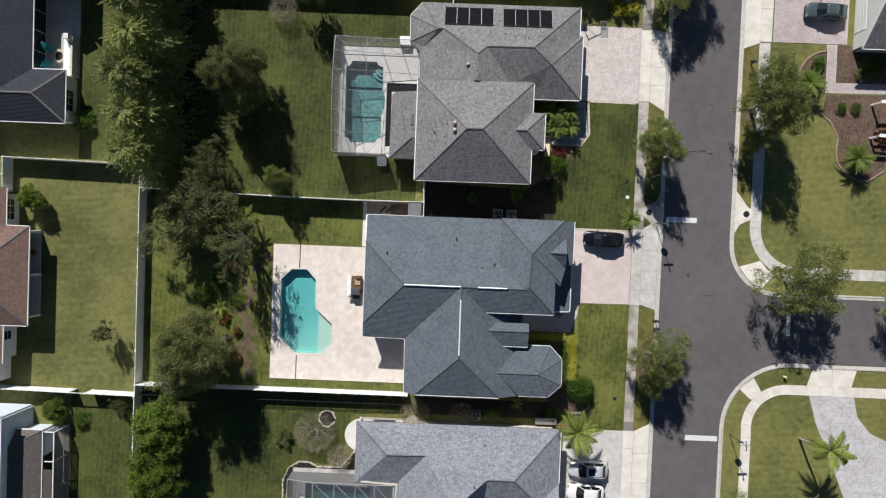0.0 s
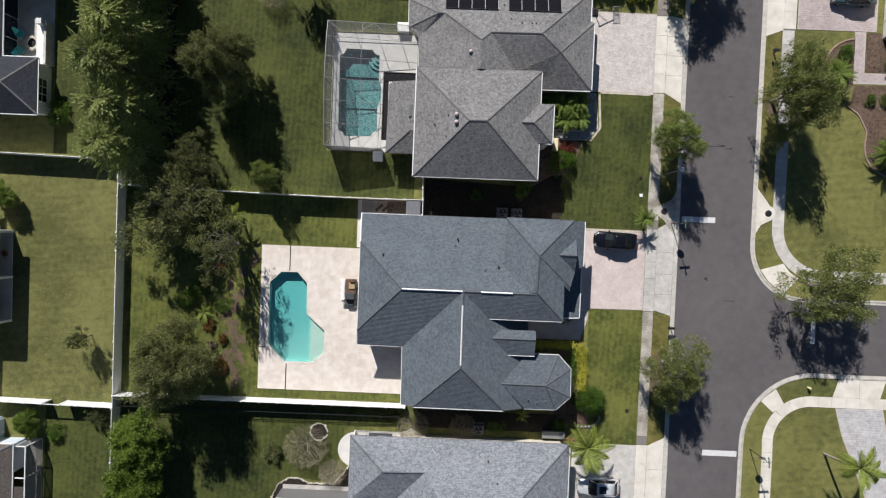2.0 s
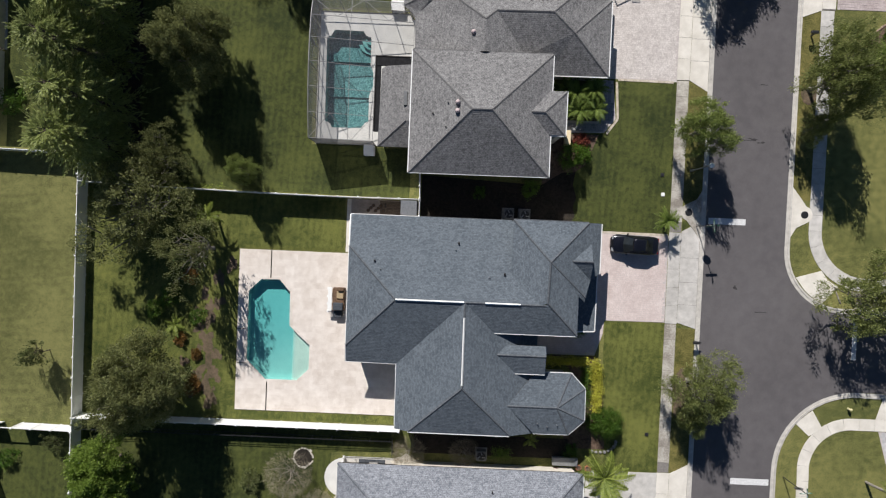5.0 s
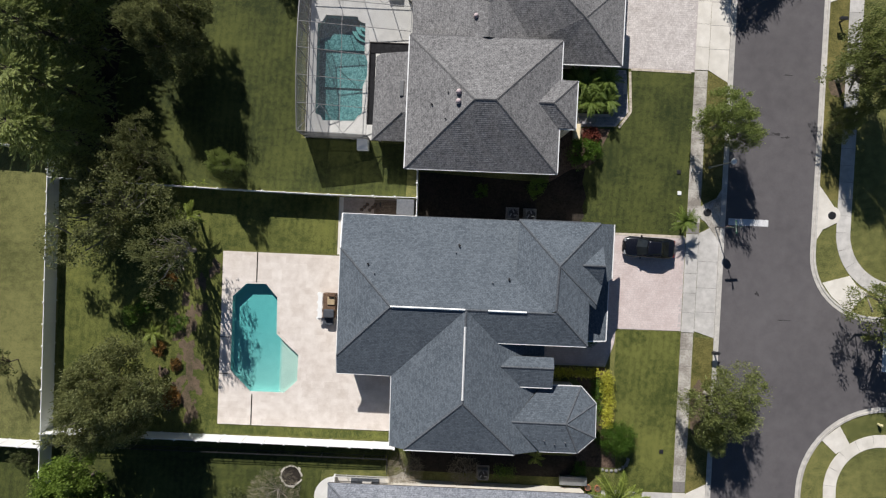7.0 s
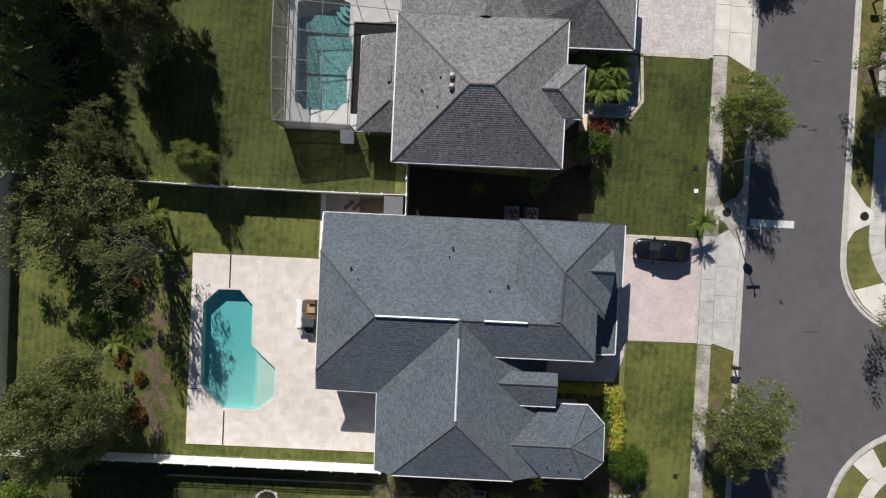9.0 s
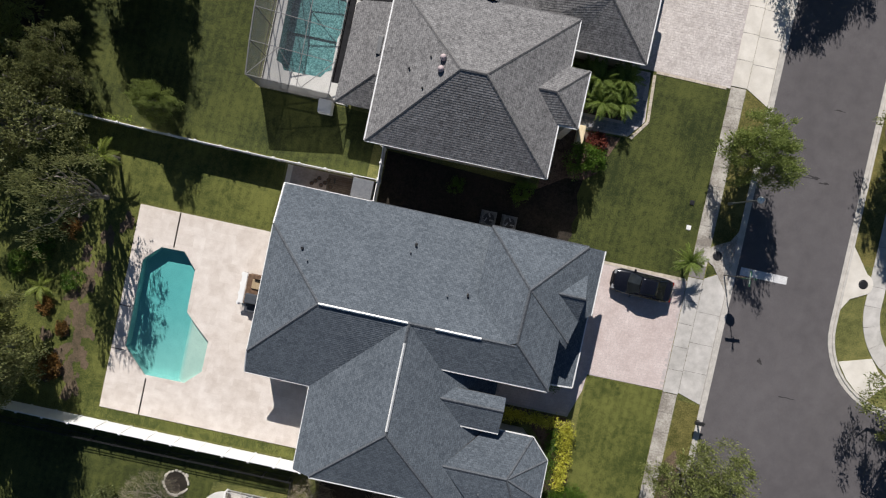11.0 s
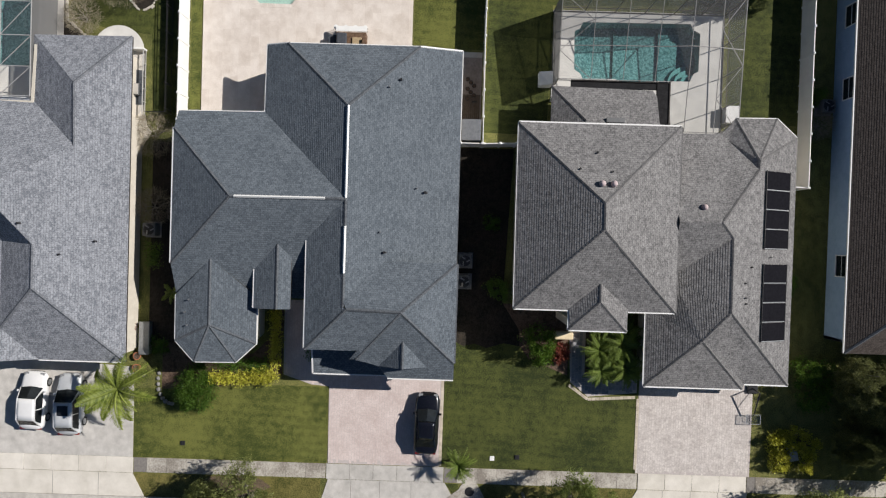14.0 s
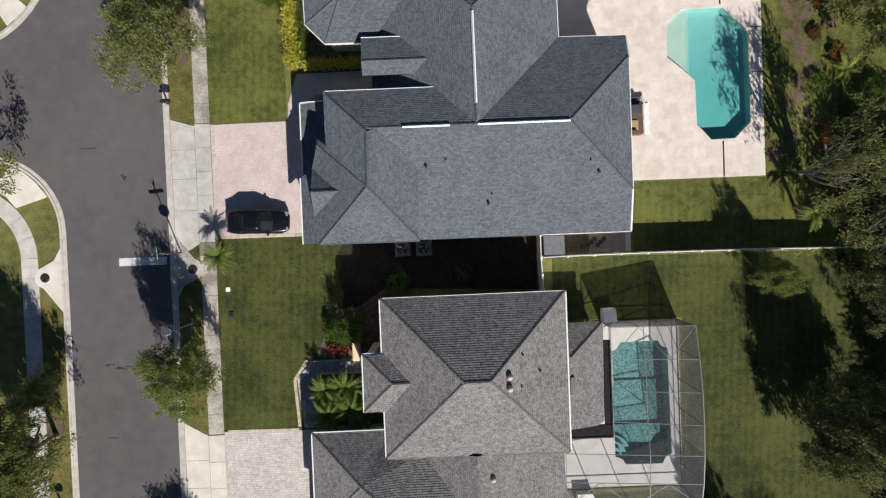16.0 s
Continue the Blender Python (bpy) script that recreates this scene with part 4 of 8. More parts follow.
for pts in ([(-17.93, -17.33), (-17.83, -17.33), (-17.83, -14.5), (-17.93, -14.5)], [(-17.87, -1.55), (-17.77, -1.55), (-17.77, -4.25), (-17.87, -4.25)],
            [(-20.93, -12.75), (-19.95, -12.75), (-19.95, -12.7), (-20.93, -12.7)], [(-20.93, -9.4), (-20.1, -9.4), (-20.1, -9.34), (-20.93, -9.34)]):
    part("drain_channel", plate(pts, (), 0.1, 0.05), SHADE_AND_MULCH, patio, "dark slot drain")


def pool(name, pts, top, floors, plaster, label, waters):
    """A basin sunk in the ground. floors: stretches (axis, low, high, level) of the bottom; waters: the same for sheets of water and their colour."""
    whole = thing(name, label, "swimming pool")
    deepest = min(f[3] for f in floors) - 0.15
    bm = bmesh.new()
    ring = [bm.verts.new((x, y, top)) for x, y in pts]
    low = [bm.verts.new((x, y, deepest)) for x, y in pts]
    for k in range(len(pts)):
        bm.faces.new((ring[k - 1], ring[k], low[k], low[k - 1]))
    part("basin", bm, plaster, whole)
    flat = [Vector((x, y, 0)) for x, y in pts]
    for axis, a, b, level in floors:
        piece = [(p.x, p.y) for p in clipped(flat, Vector(axis), a, b)]
        part("pool_floor", plate(swollen(piece, -0.004), (), level, level - deepest), plaster, whole)
    for axis, a, b, water in waters:
        piece = [(p.x, p.y) for p in clipped(flat, Vector(axis), a, b)]
        part("water", plate(piece, (), -0.07, 0.0), water, whole, "clear turquoise water")
    return whole


EAST, NORTH = (1, 0, 0), (0, 1, 0)
main_pool = pool("swimming_pool", POOL, 0.08, [(EAST, -30, -15.48, -0.8), (EAST, -15.46, 0, -0.3)], PLASTER, "angular swimming pool with turquoise water and a shallow ledge",
     [(EAST, -30, -15.47, WATER), (EAST, -15.47, 0, WATER_SHELF)])
north_pool = pool("swimming_pool", POOL_N, 0.07, [(NORTH, 17.32, 40, -1.05), (NORTH, 13.92, 17.3, -1.25), (NORTH, 0, 13.9, -1.4)], PLASTER_BLUE,
                  "freeform swimming pool with teal water under a screen cage", [(NORTH, 0, 40, WATER_DEEP)])
for k, r in enumerate((1.35, 0.95, 0.55)):
    part("step", plate([(-8.9, 19.42)] + arc(-8.9, 19.42, r, 180, 268, 10), (), -0.82 + 0.27 * k, 0.2), PLASTER, north_pool, "pale curved step")
pool("swimming_pool", POOL_S, 0.07, [(NORTH, -60, 0, -1.0)], PLASTER_BLUE, "blue swimming pool under a screen cage", [(NORTH, -60, 0, WATER_DEEP)])
structure("pool_deck", plate([(-13.95, 9.05), (-7.2, 9.05), (-7.2, 16.2), (-4.2, 16.2), (-4.2, 20.6), (-5.3, 21.9), (-13.95, 21.9)], [POOL_N], 0.07, 0.13), DECK_WHITE, "white pool deck", "pool deck")
structure("pool_deck", plate([(-17.8, -28.4), (-5.6, -28.6), (-5.6, -38), (-17.8, -38)], [POOL_S], 0.07, 0.13), DECK_WHITE, "pale pool deck", "pool deck")
structure("pool_deck", plate([(-17.8, -27.9), (-10.3, -27.9), (-10.3, -28.42), (-17.8, -28.38)], (), 0.06, 0.1), CONCRETE, "grey concrete strip beside the pool cage", "pool deck")
structure("round_patio", plate(arc(-9.9, -23.7, 1.95, 70, 290, 18) + [(-9.5, -25.5), (-9.5, -21.8)], (), 0.05, 0.08), DECK_WHITE, "half-round pale patio beside the house", "patio")
structure("side_yard_paving", plate([(-10.2, 2.3), (-3.7, 2.3), (-3.7, 3.8), (-10.2, 3.8)], (), 0.05, 0.06), PAVER_BROWN, "brownish paving between house and fence", "patio")
structure("side_yard_paving", plate([(-10.6, -1.4), (-9.2, -1.4), (-9.2, 3.8), (-10.6, 3.8)], (), 0.04, 0.05), CONCRETE_PALE, "pale paving strip beside the house", "patio")

# ---- houses ----
def lifted(pts, z):
    return [(x, y, z) for x, y in pts]


# The grey-roofed house beside the patio: a long main ridge, a wing to the south, a high block and a garage to the east.
RZ = 6.05
house = thing("house", "single-family house with a slate-grey shingle hip roof", "house", 0, 0, 0.2)
WR = (1.09, -5.2, RZ)
NW, NE0 = (-9.74, 2.26, 2.92), (5.2, 2.26, 2.92)
WN, WS = (-9.6, -0.65, 4.14), (-9.6, -9.75, 4.14)
RW, RE = (-5.07, -5.2, RZ), (8.25, -5.2, RZ)
SW, SV = (-9.64, -11.37, 3.45), (-4.95, -11.42, 3.45)
WA = (1.13, -12.88, 6.02)
SH_W, SH_E = (-3.58, -17.49, 4.1), (5.79, -17.5, 4.1)
TOP, RS = (8.47, -1.33, 6.3), (8.38, -4.96, 6.17)
EBN, EBS = (5.2, 2.31, 4.85), (5.2, -2.65, 4.98)
EBE, TIP = (12.02, 2.29, 4.55), (13.3, 2.29, 3.85)
EE, SHORT = (11.33, -7.92, 4.88), (11.98, -4.45, 4.57)
GW, GE = (10.5, -1.2, 5.27), (12.4, -1.2, 5.27)
faces = [
    # main north slope, running lower than the hip
    [NW, (5.7, 2.26, 2.92), (5.7, -3.0, 5.13), (7.75, -5.2, RZ), RW, WN],
    [WN, RW, WS],
    [WS, RW, WR, SV, SW],
    # wing: west slope, south hip, east slope down to the bay
    [SV, WR, WA, SH_W, (-4.87, -17.45, 3.5)],
    [WA, SH_E, SH_W],
    [WR, (3.8, -7.93, 4.9), (8.05, -7.95, 3.13), (8.05, -17.45, 3.13), SH_E, WA],
    # south slope of the high block
    [WR, RE, RS, EE, (3.8, -7.93, 4.9)],
    # high block: west, north and east slopes
    [EBN, EBS, (7.75, -5.2, 6.06), RS, TOP],
    [EBN, TOP, EBE],
    [RS, TOP, (11.3, -4.2, 4.93), EE],
    # east hip over the garage front with its short south side
    [TOP, EBE, TIP, (13.3, -2.3, 3.85), (12.4, -2.9, 4.36), SHORT],
    [TOP, SHORT, (11.98, -4.9, 4.4), (11.25, -4.3, 4.9), (8.5, -1.75, 6.22)],
    # little gable on it
    [GW, (12.4, 0.45, 4.36), GE],
    [GW, GE, (12.4, -2.85, 4.36)],
    # lean-to over the garage door
    [(11.2, -1.9, 2.85), (11.2, -7.8, 2.85), (13.48, -7.8, 2.2), (13.48, -1.9, 2.2)],
]
caps = [(RW, WR), (RW, WN), (RW, WS), (WR, WA), (WA, SH_W), (WA, SH_E), (TOP, EBE), (TOP, EBN), (RS, TOP), (RS, EE), (TOP, SHORT), (GW, GE), (WR, RE)]
gutters = [(NW, (-3.4, 2.26, 2.92)), (WN, WS), (SW, SV), ((-4.95, -11.47, 3.45), (-4.87, -17.4, 3.47)), ((-3.6, -17.53, 4.1), (5.77, -17.54, 4.1)),
           ((3.9, -7.97, 4.88), (11.33, -7.96, 4.86)), ((13.52, -7.8, 2.2), (13.52, -1.9, 2.2)), ((11.25, -7.84, 2.83), (13.52, -7.84, 2.2)), (NW, WN), (WS, SW),
           ((13.34, 2.29, 3.84), (13.34, -2.3, 3.84))]
roof(house, faces, SLATE, caps, CAP_DARK, gutters, under=SLATE)
roof(house, [], SLATE, (), None, [((-3.4, 2.26, 2.92), NE0), ((5.2, 2.35, 4.85), (12.02, 2.33, 4.55))], gutter_mat=CAP_DARK)
# entrance gable and bay
roof(house, [[(4.22, -9.96, 4.73), (8.69, -9.96, 4.73), (8.69, -9.08, 4.36), (5.05, -9.08, 4.36)], [(8.69, -9.96, 4.73), (4.22, -9.96, 4.73), (5.95, -11.7, 4.0), (8.74, -11.7, 4.0)]], SLATE,
     [((4.22, -9.96, 4.73), (8.69, -9.96, 4.73))], CAP_DARK, [((6.0, -11.74, 3.99), (8.74, -11.74, 3.99))])
B0, B1 = (5.4, -14.7, 4.25), (9.98, -14.7, 4.25)
rim = lifted([(8.0, -11.66), (11.32, -11.65), (12.64, -13.03), (12.7, -15.99), (11.25, -17.36), (8.0, -17.38)], 3.4)
roof(house, [[B0, B1, rim[1], rim[0]], [B1, rim[2], rim[1]], [B1, rim[3], rim[2]], [B1, rim[4], rim[3]], [B0, rim[5], rim[4], B1]], SLATE,
     [(B0, B1), (B1, rim[1]), (B1, rim[2]), (B1, rim[3]), (B1, rim[4])], CAP_DARK, [(rim[k], rim[k + 1]) for k in range(5)])
for a, b in (((-5.07, -5.2, RZ + 0.085), (1.02, -5.2, RZ + 0.085)), ((2.87, -5.2, RZ + 0.085), (6.0, -5.2, RZ + 0.085)), ((1.09, -6.56, RZ + 0.085), (1.13, -12.6, RZ + 0.06))):
    bm = bmesh.new()
    d = Vector(b) - Vector(a)
    side = d.cross((0, 0, 1)).normalized() * 0.095
    v = [bm.verts.new(Vector(p) + o) for p in (a, b) for o in (-side - Vector((0, 0, 0.05)), Vector((0, 0, 0.06)), side - Vector((0, 0, 0.05)))]
    for f in ((0, 1, 4, 3), (1, 2, 5, 4), (0, 2, 1), (3, 4, 5)):
        bm.faces.new([v[k] for k in f])
    up_normals(bm)
    part("ridge_vent", bm, WHITE, house, "white metal ridge vent")
for x, y, z in ((-7.17, -1.88, 4.62), (0.37, -0.07, 3.9), (4.57, -2.66, 4.98)):
    vent_pipe(house, x, y, z - 0.05, 0.3, 0.09)
for x, y, z in ((-6.6, -2.6, 4.95), (0.1, -0.6, 4.15), (3.2, -2.95, 5.1), (9.2, -16.6, 3.6), (10.1, -16.4, 3.65), (8.3, -16.3, 3.7)):
    vent_pipe(house, x, y, z - 0.1, 0.36, 0.05, GREY_METAL)
walls(house, [(-9.2, -0.8, 4.0), (-9.2, -10.8, 3.5), (-4.5, -10.8, 3.5), (-4.5, -17.0, 3.5), (7.5, -17.0, 3.1), (11.0, -16.9, 3.3), (12.2, -15.7, 3.3), (12.2, -13.2, 3.3), (11.1, -12.1, 3.3),
              (8.0, -12.1, 3.2), (7.8, -7.55, 3.1), (10.8, -7.55, 4.75)], STUCCO)
walls(house, [(10.8, -7.6, 2.8), (12.85, -7.6, 2.25), (12.85, -2.0, 2.25)], STUCCO)
walls(house, [(12.85, -2.0, 3.85), (12.85, 1.8, 3.85), (11.6, 1.8, 4.4)], STUCCO)
walls(house, [(10.8, -7.5, 4.75), (10.8, -4.6, 4.85)], STUCCO)
walls(house, [(11.6, 1.8, 4.5), (5.62, 1.8, 4.75)], STUCCO)
walls(house, [(5.4, 1.8, 2.98), (-9.2, 1.8, 2.98), (-9.2, -0.8, 4.0)], STUCCO)
walls(house, [(11.6, -4.2, 4.5), (11.6, -2.2, 4.5)], STUCCO)
walls(house, [(5.62, 1.8, 4.85), (5.62, -2.6, 4.95)], STUCCO)
walls(house, [(12.2, -2.7, 4.25), (12.2, -2.35, 4.25)], STUCCO)
for y0, y1 in ((-2.2, 0.9), (-6.6, -2.9)):
    bm = bmesh.new()
    for k in range(4):
        add_box(bm, 12.85, y0, 0.1 + 0.55 * k, 12.9, y1, 0.62 + 0.55 * k)
    part("garage_door", bm, WHITE, house, "white panelled garage door")
for y in (-5.0, -8.2):
    window(house, -9.2, y + 0.9, 0.3, 2.6, 1.8, 180, 2, 1)
window(house, -4.5, -14.0, 0.2, 2.5, 2.6, 180, 3, 1)
window(house, 12.2, -14.4, 0.9, 2.5, 1.6, 0, 2, 3)

# The two-storey taupe-roofed house to the north with a low wing round it.
north = thing("house", "two-storey house with a taupe-grey shingle hip roof", "house")
E = 5.55
c = [(-4.43, 6.12, E), (8.02, 6.17, E), (8.0, 16.99, E), (-4.43, 16.97, E)]
aw, ae = (0.95, 11.45, 8.2), (2.63, 11.47, 8.2)
roof(north, [[c[0], c[1], ae, aw], [c[1], c[2], ae], [c[2], c[3], aw, ae], [c[3], c[0], aw]], TAUPE, [(aw, ae), (aw, c[0]), (aw, c[3]), (ae, c[1]), (ae, c[2])], CAP_TAUPE,
     [(c[0], c[1]), ((-4.47, 6.12, E), (-4.47, 16.97, E)), ((8.05, 6.17, E), (8.05, 9.85, E)), ((8.04, 13.8, E), (8.03, 16.97, E))], course=0.16)
roof(north, [], TAUPE, (), None, [((-4.4, 17.01, E), (0.7, 17.02, E)), ((3.3, 17.03, E), (7.98, 17.03, E))], gutter_mat=CAP_TAUPE)
pe = [(7.4, 9.9, 5.5), (9.35, 9.9, 5.5), (9.37, 13.8, 5.5), (7.4, 13.8, 5.5)]
pa, pb = (6.15, 11.75, 6.5), (7.35, 11.77, 6.5)
roof(north, [[pe[1], pe[2], pb], [pe[2], (7.85, 13.8, 5.63), pa, pb], [pe[1], pb, pa, (7.85, 9.9, 5.63)]], TAUPE, [(pa, pb), (pb, pe[1]), (pb, pe[2])], CAP_TAUPE,
     [((9.39, 9.9, 5.5), (9.4, 13.8, 5.5)), ((8.05, 9.87, 5.5), (9.38, 9.87, 5.5))], course=0.16)
walls(north, [(-3.95, 6.55, E), (7.55, 6.6, E), (7.55, 16.5, E), (-3.95, 16.5, E), (-3.95, 6.55, E)], STUCCO)
for y in (10.25, 13.45):
    bm = box(8.65, y - 0.28, 0.0, 9.2, y + 0.28, 5.4, bevel=0.03)
    part("porch_column", bm, STONE, north, "cream stone porch column")
part("porch_footing", box(10.2, 9.8, 0.0, 10.75, 11.2, 0.9, bevel=0.1), CREAM_STONE, north, "pale cream stone planter beside the porch")
window(north, 2.0, 6.5, 3.8, 5.2, 1.6, 270, 2, 2)
for x, y in ((-0.3, 11.3), (-0.3, 12.05)):
    turbine(north, x, y, 7.45, PIPE)
for x, y, z in ((-2.4, 11.2, 6.55), (-1.12, 12.05, 7.15), (-1.25, 10.0, 7.1)):
    vent_pipe(north, x, y, z - 0.03, 0.22, 0.06)
# low wing: a long ridge, a cross roof behind the two-storey block, a canted north-west end
Z = 3.05
n0, n1, n2, n3 = (-5.61, 21.68, Z), (-5.66, 24.59, Z), (-4.34, 26.05, Z), (13.15, 26.05, Z)
q1, q2 = (-1.83, 22.8, 4.5), (-2.49, 22.8, 4.5)
rb, rc = (1.87, 19.85, 5.83), (1.95, 17.0, 5.8)
r1, r2, r3 = (2.85, 20.78, 5.42), (7.9, 20.83, 5.42), (9.95, 19.25, 4.7)
e1, e2, e3, e4 = (13.13, 22.88, Z), (13.52, 22.83, Z), (13.52, 15.86, Z), (7.9, 15.82, Z)
roof(north, [
    [n2, n3, r2, r1, rb, q1, q2], [n1, n2, q2], [n0, n1, q2],
    [n0, q2, q1, (-3.95, 21.15, 3.3), (-4.5, 20.72, 3.1)],
    [(-4.5, 20.72, 3.1), (-3.95, 21.15, 3.3), q1, rb, rc, (-4.4, 16.9, 3.1)],
    [rb, r1, (5.62, 17.2, 4.1), (5.62, 16.95, 4.1), rc],
    [r1, r2, r3, e3, e4, (5.62, 16.95, 4.0), (5.62, 17.2, 4.05)],
    [r2, n3, e1, (9.75, 19.5, 4.75), r3],
    [r3, e2, e3], [r3, (9.75, 19.5, 4.78), (13.2, 22.95, 3.08), e2],
], TAUPE, [(r1, r2), (r2, n3), (r3, e3), (r3, e2), (q2, n1), (q2, n2), (q2, n0), (r2, r3), (rb, q1), (rb, r1)], CAP_TAUPE,
     [(n0, n1), (n1, n2), ((13.19, 22.95, Z), (13.19, 26.05, Z)), ((13.56, 15.86, Z), (13.56, 22.83, Z)), ((8.3, 15.8, Z), (13.5, 15.82, Z))], course=0.16)
walls(north, [(8.3, 16.2, Z), (13.0, 16.2, Z), (13.0, 22.3, Z), (12.6, 22.4, Z), (12.6, 25.6, Z), (-4.1, 25.5, Z), (-5.2, 24.3, Z), (-5.2, 21.9, Z), (-4.0, 20.8, Z), (-4.0, 16.97, Z)], STUCCO)
bm = bmesh.new()
for k in range(4):
    add_box(bm, 13.0, 16.9, 0.1 + 0.52 * k, 13.05, 21.6, 0.58 + 0.52 * k)
part("garage_door", bm, WHITE, north, "white panelled garage door")
turbine(north, 0.85, 18.75, 5.15, PIPE)
for x, y, z in ((5.9, 21.9, 4.85), (6.9, 21.95, 4.85), (4.8, 22.4, 4.65), (7.3, 22.0, 4.85), (4.1, 24.0, 3.9)):
    vent_pipe(north, x, y, z - 0.05, 0.25, 0.06)
# covered terrace towards the pool
l0, l1 = (-7.55, 8.67, 2.9), (-4.4, 8.64, 2.95)
roof(north, [[l0, (-5.0, 10.95, 3.95), (-4.4, 10.95, 4.2), (-4.4, 16.0, 4.2), (-6.95, 16.05, 3.1), (-7.42, 15.8, 2.9), (-7.45, 13.9, 2.9)], [l0, l1, (-4.4, 10.95, 4.2), (-5.0, 10.95, 3.95)]], TAUPE,
     [(l0, (-5.0, 10.95, 3.97))], CAP_TAUPE, [], course=0.16)
part("box_gutter", box(-7.95, 16.1, 2.7, -4.5, 16.95, 2.9), MEMBRANE, north, "dark flat roof edge beside the pool cage")
part("box_gutter", box(-7.95, 10.0, 2.7, -7.5, 16.09, 2.85), MEMBRANE, north, "dark flat roof edge beside the pool cage")
part("gutter_lip", box(-8.03, 10.0, 2.66, -7.96, 17.02, 2.97), BRONZE, north)
part("gutter_lip", box(-7.95, 16.96, 2.66, -4.5, 17.03, 2.97), BRONZE, north)
part("roof_vent", box(-5.2, 12.3, 3.75, -4.88, 13.6, 4.1, bevel=0.04), AC_GREY, north)
for y in (9.1, 12.3, 15.6):
    part("terrace_post", box(-7.3, y - 0.12, 0.05, -7.06, y + 0.12, 2.75), WHITE, north)

# Solar heating mats on the low wing.
for k, x in enumerate((-1.85, -0.5, 0.85, 2.2, 4.57, 5.92, 7.27, 8.62)):
    mat = thing("solar_panel", "black solar heating panel lying on the shingle roof", "solar panel", x + 0.64, 24.38, 3.9, group="solar panels on the roof")
    mat.matrix_basis = pose(x + 0.64, 24.38, 3.86, -24.2, 0, 0)
    part("absorber", box(-0.62, -1.1, 0.02, 0.62, 1.12, 0.07, bevel=0.01), PANEL, mat)
    part("header_pipe", rod((-0.66, 1.16, 0.06), (0.66, 1.16, 0.06), 0.035), BLACK, mat)
    part("header_pipe", rod((-0.66, -1.14, 0.06), (0.66, -1.14, 0.06), 0.035), BLACK, mat)
    part("clamp_strip", box(0.635, -1.1, 0.02, 0.69, 1.1, 0.075), GREY_METAL, mat, "pale grey clamp strip")

# The silver-roofed house to the south.
south = thing("house", "single-storey house with a silver-grey shingle roof", "house")
Z = 3.1
roof(south, [
    [(-10.1, -21.12, Z), (13.0, -21.08, Z), (7.7, -26.2, 5.75), (4.75, -26.2, 5.75), (1.2, -29.0, 7.0), (-2.1, -24.2, 4.65), (-6.4, -24.3, 4.65)],
    [(-10.1, -21.12, Z), (-6.4, -24.3, 4.65), (-10.15, -28.35, 2.7)],
    [(-6.4, -24.3, 4.65), (-2.1, -24.2, 4.65), (-5.55, -28.4, 2.7), (-10.15, -28.35, 2.7)],
    [(-2.1, -24.2, 4.65), (1.2, -29.0, 7.0), (1.2, -38, 7.0), (-5.55, -38, 3.2), (-5.55, -28.4, 2.7)],
    [(13.0, -21.08, Z), (13.0, -27.3, Z), (10.65, -29.3, 4.25), (7.7, -26.2, 5.75)],
    [(4.75, -26.2, 5.75), (7.7, -26.2, 5.75), (10.65, -29.3, 4.25), (4.6, -29.3, 4.25)],
    [(1.2, -29.0, 7.0), (4.75, -26.2, 5.75), (4.6, -29.3, 4.25), (4.6, -38, 4.25), (1.2, -38, 7.0)],
    [(13.0, -27.3, Z), (13.0, -31.3, 5.4), (4.6, -31.3, 5.4), (4.6, -29.3, 4.25), (10.65, -29.3, 4.25)],
    [(13.0, -31.3, 5.4), (13.0, -38, 3.0), (4.6, -38, 3.0), (4.6, -31.3, 5.4)],
], SILVER, [((-6.4, -24.3, 4.65), (-2.1, -24.2, 4.65)), ((7.7, -26.2, 5.75), (13.0, -21.08, Z)), ((4.75, -26.2, 5.75), (7.7, -26.2, 5.75)), ((7.7, -26.2, 5.75), (10.65, -29.3, 4.25)), ((-6.4, -24.3, 4.65), (-10.1, -21.12, Z))], SILVER,
     [((-5.6, -28.5, 2.7), (-5.6, -38, 3.1)), ((13.04, -21.2, Z), (13.04, -27.3, Z))], course=0.16)
walls(south, [(-9.4, -28.0, 2.9), (-9.4, -22.5, 2.9), (-4.6, -22.5, 2.95), (-4.6, -21.95, 3.0), (12.5, -21.95, 3.05), (12.5, -27.5, 2.95), (12.5, -31.3, 5.1), (12.5, -37.5, 2.9)], STUCCO)
walls(south, [(-5.2, -38, 3.1), (-5.2, -28.2, 2.9), (-9.4, -28.0, 2.9)], STUCCO)
for x, y, z in ((4.45, -22.9, 4.0), (5.4, -24.8, 4.95), (3.35, -26.9, 6.05)):
    vent_pipe(south, x, y, z - 0.05, 0.28, 0.07)

structure("side_terrace", plate([(-9.9, -22.5), (-5.1, -22.5), (-5.1, -21.6), (-9.9, -21.6)], (), 0.06, 0.08), CONCRETE, "grey concrete terrace beside the silver-roofed house", "terrace")
railing = thing("railing", "pale metal railing along the side terrace", "railing", -7.5, -21.55, 0.06)
part("top_rail", box(-2.4, -0.03, 0.5, 2.4, 0.03, 0.56, bevel=0.01), ALUMINIUM, railing)
part("bottom_rail", box(-2.4, -0.02, 0.08, 2.4, 0.02, 0.12), ALUMINIUM, railing)
for n in range(6):
    part("post", box(-2.4 + 0.95 * n, -0.025, 0, -2.35 + 0.95 * n, 0.025, 0.5), ALUMINIUM, railing)
part("end_board", box(-2.55, -1.1, 0.0, -2.42, 0.05, 0.6, bevel=0.02), WHITE, railing, "white end board")
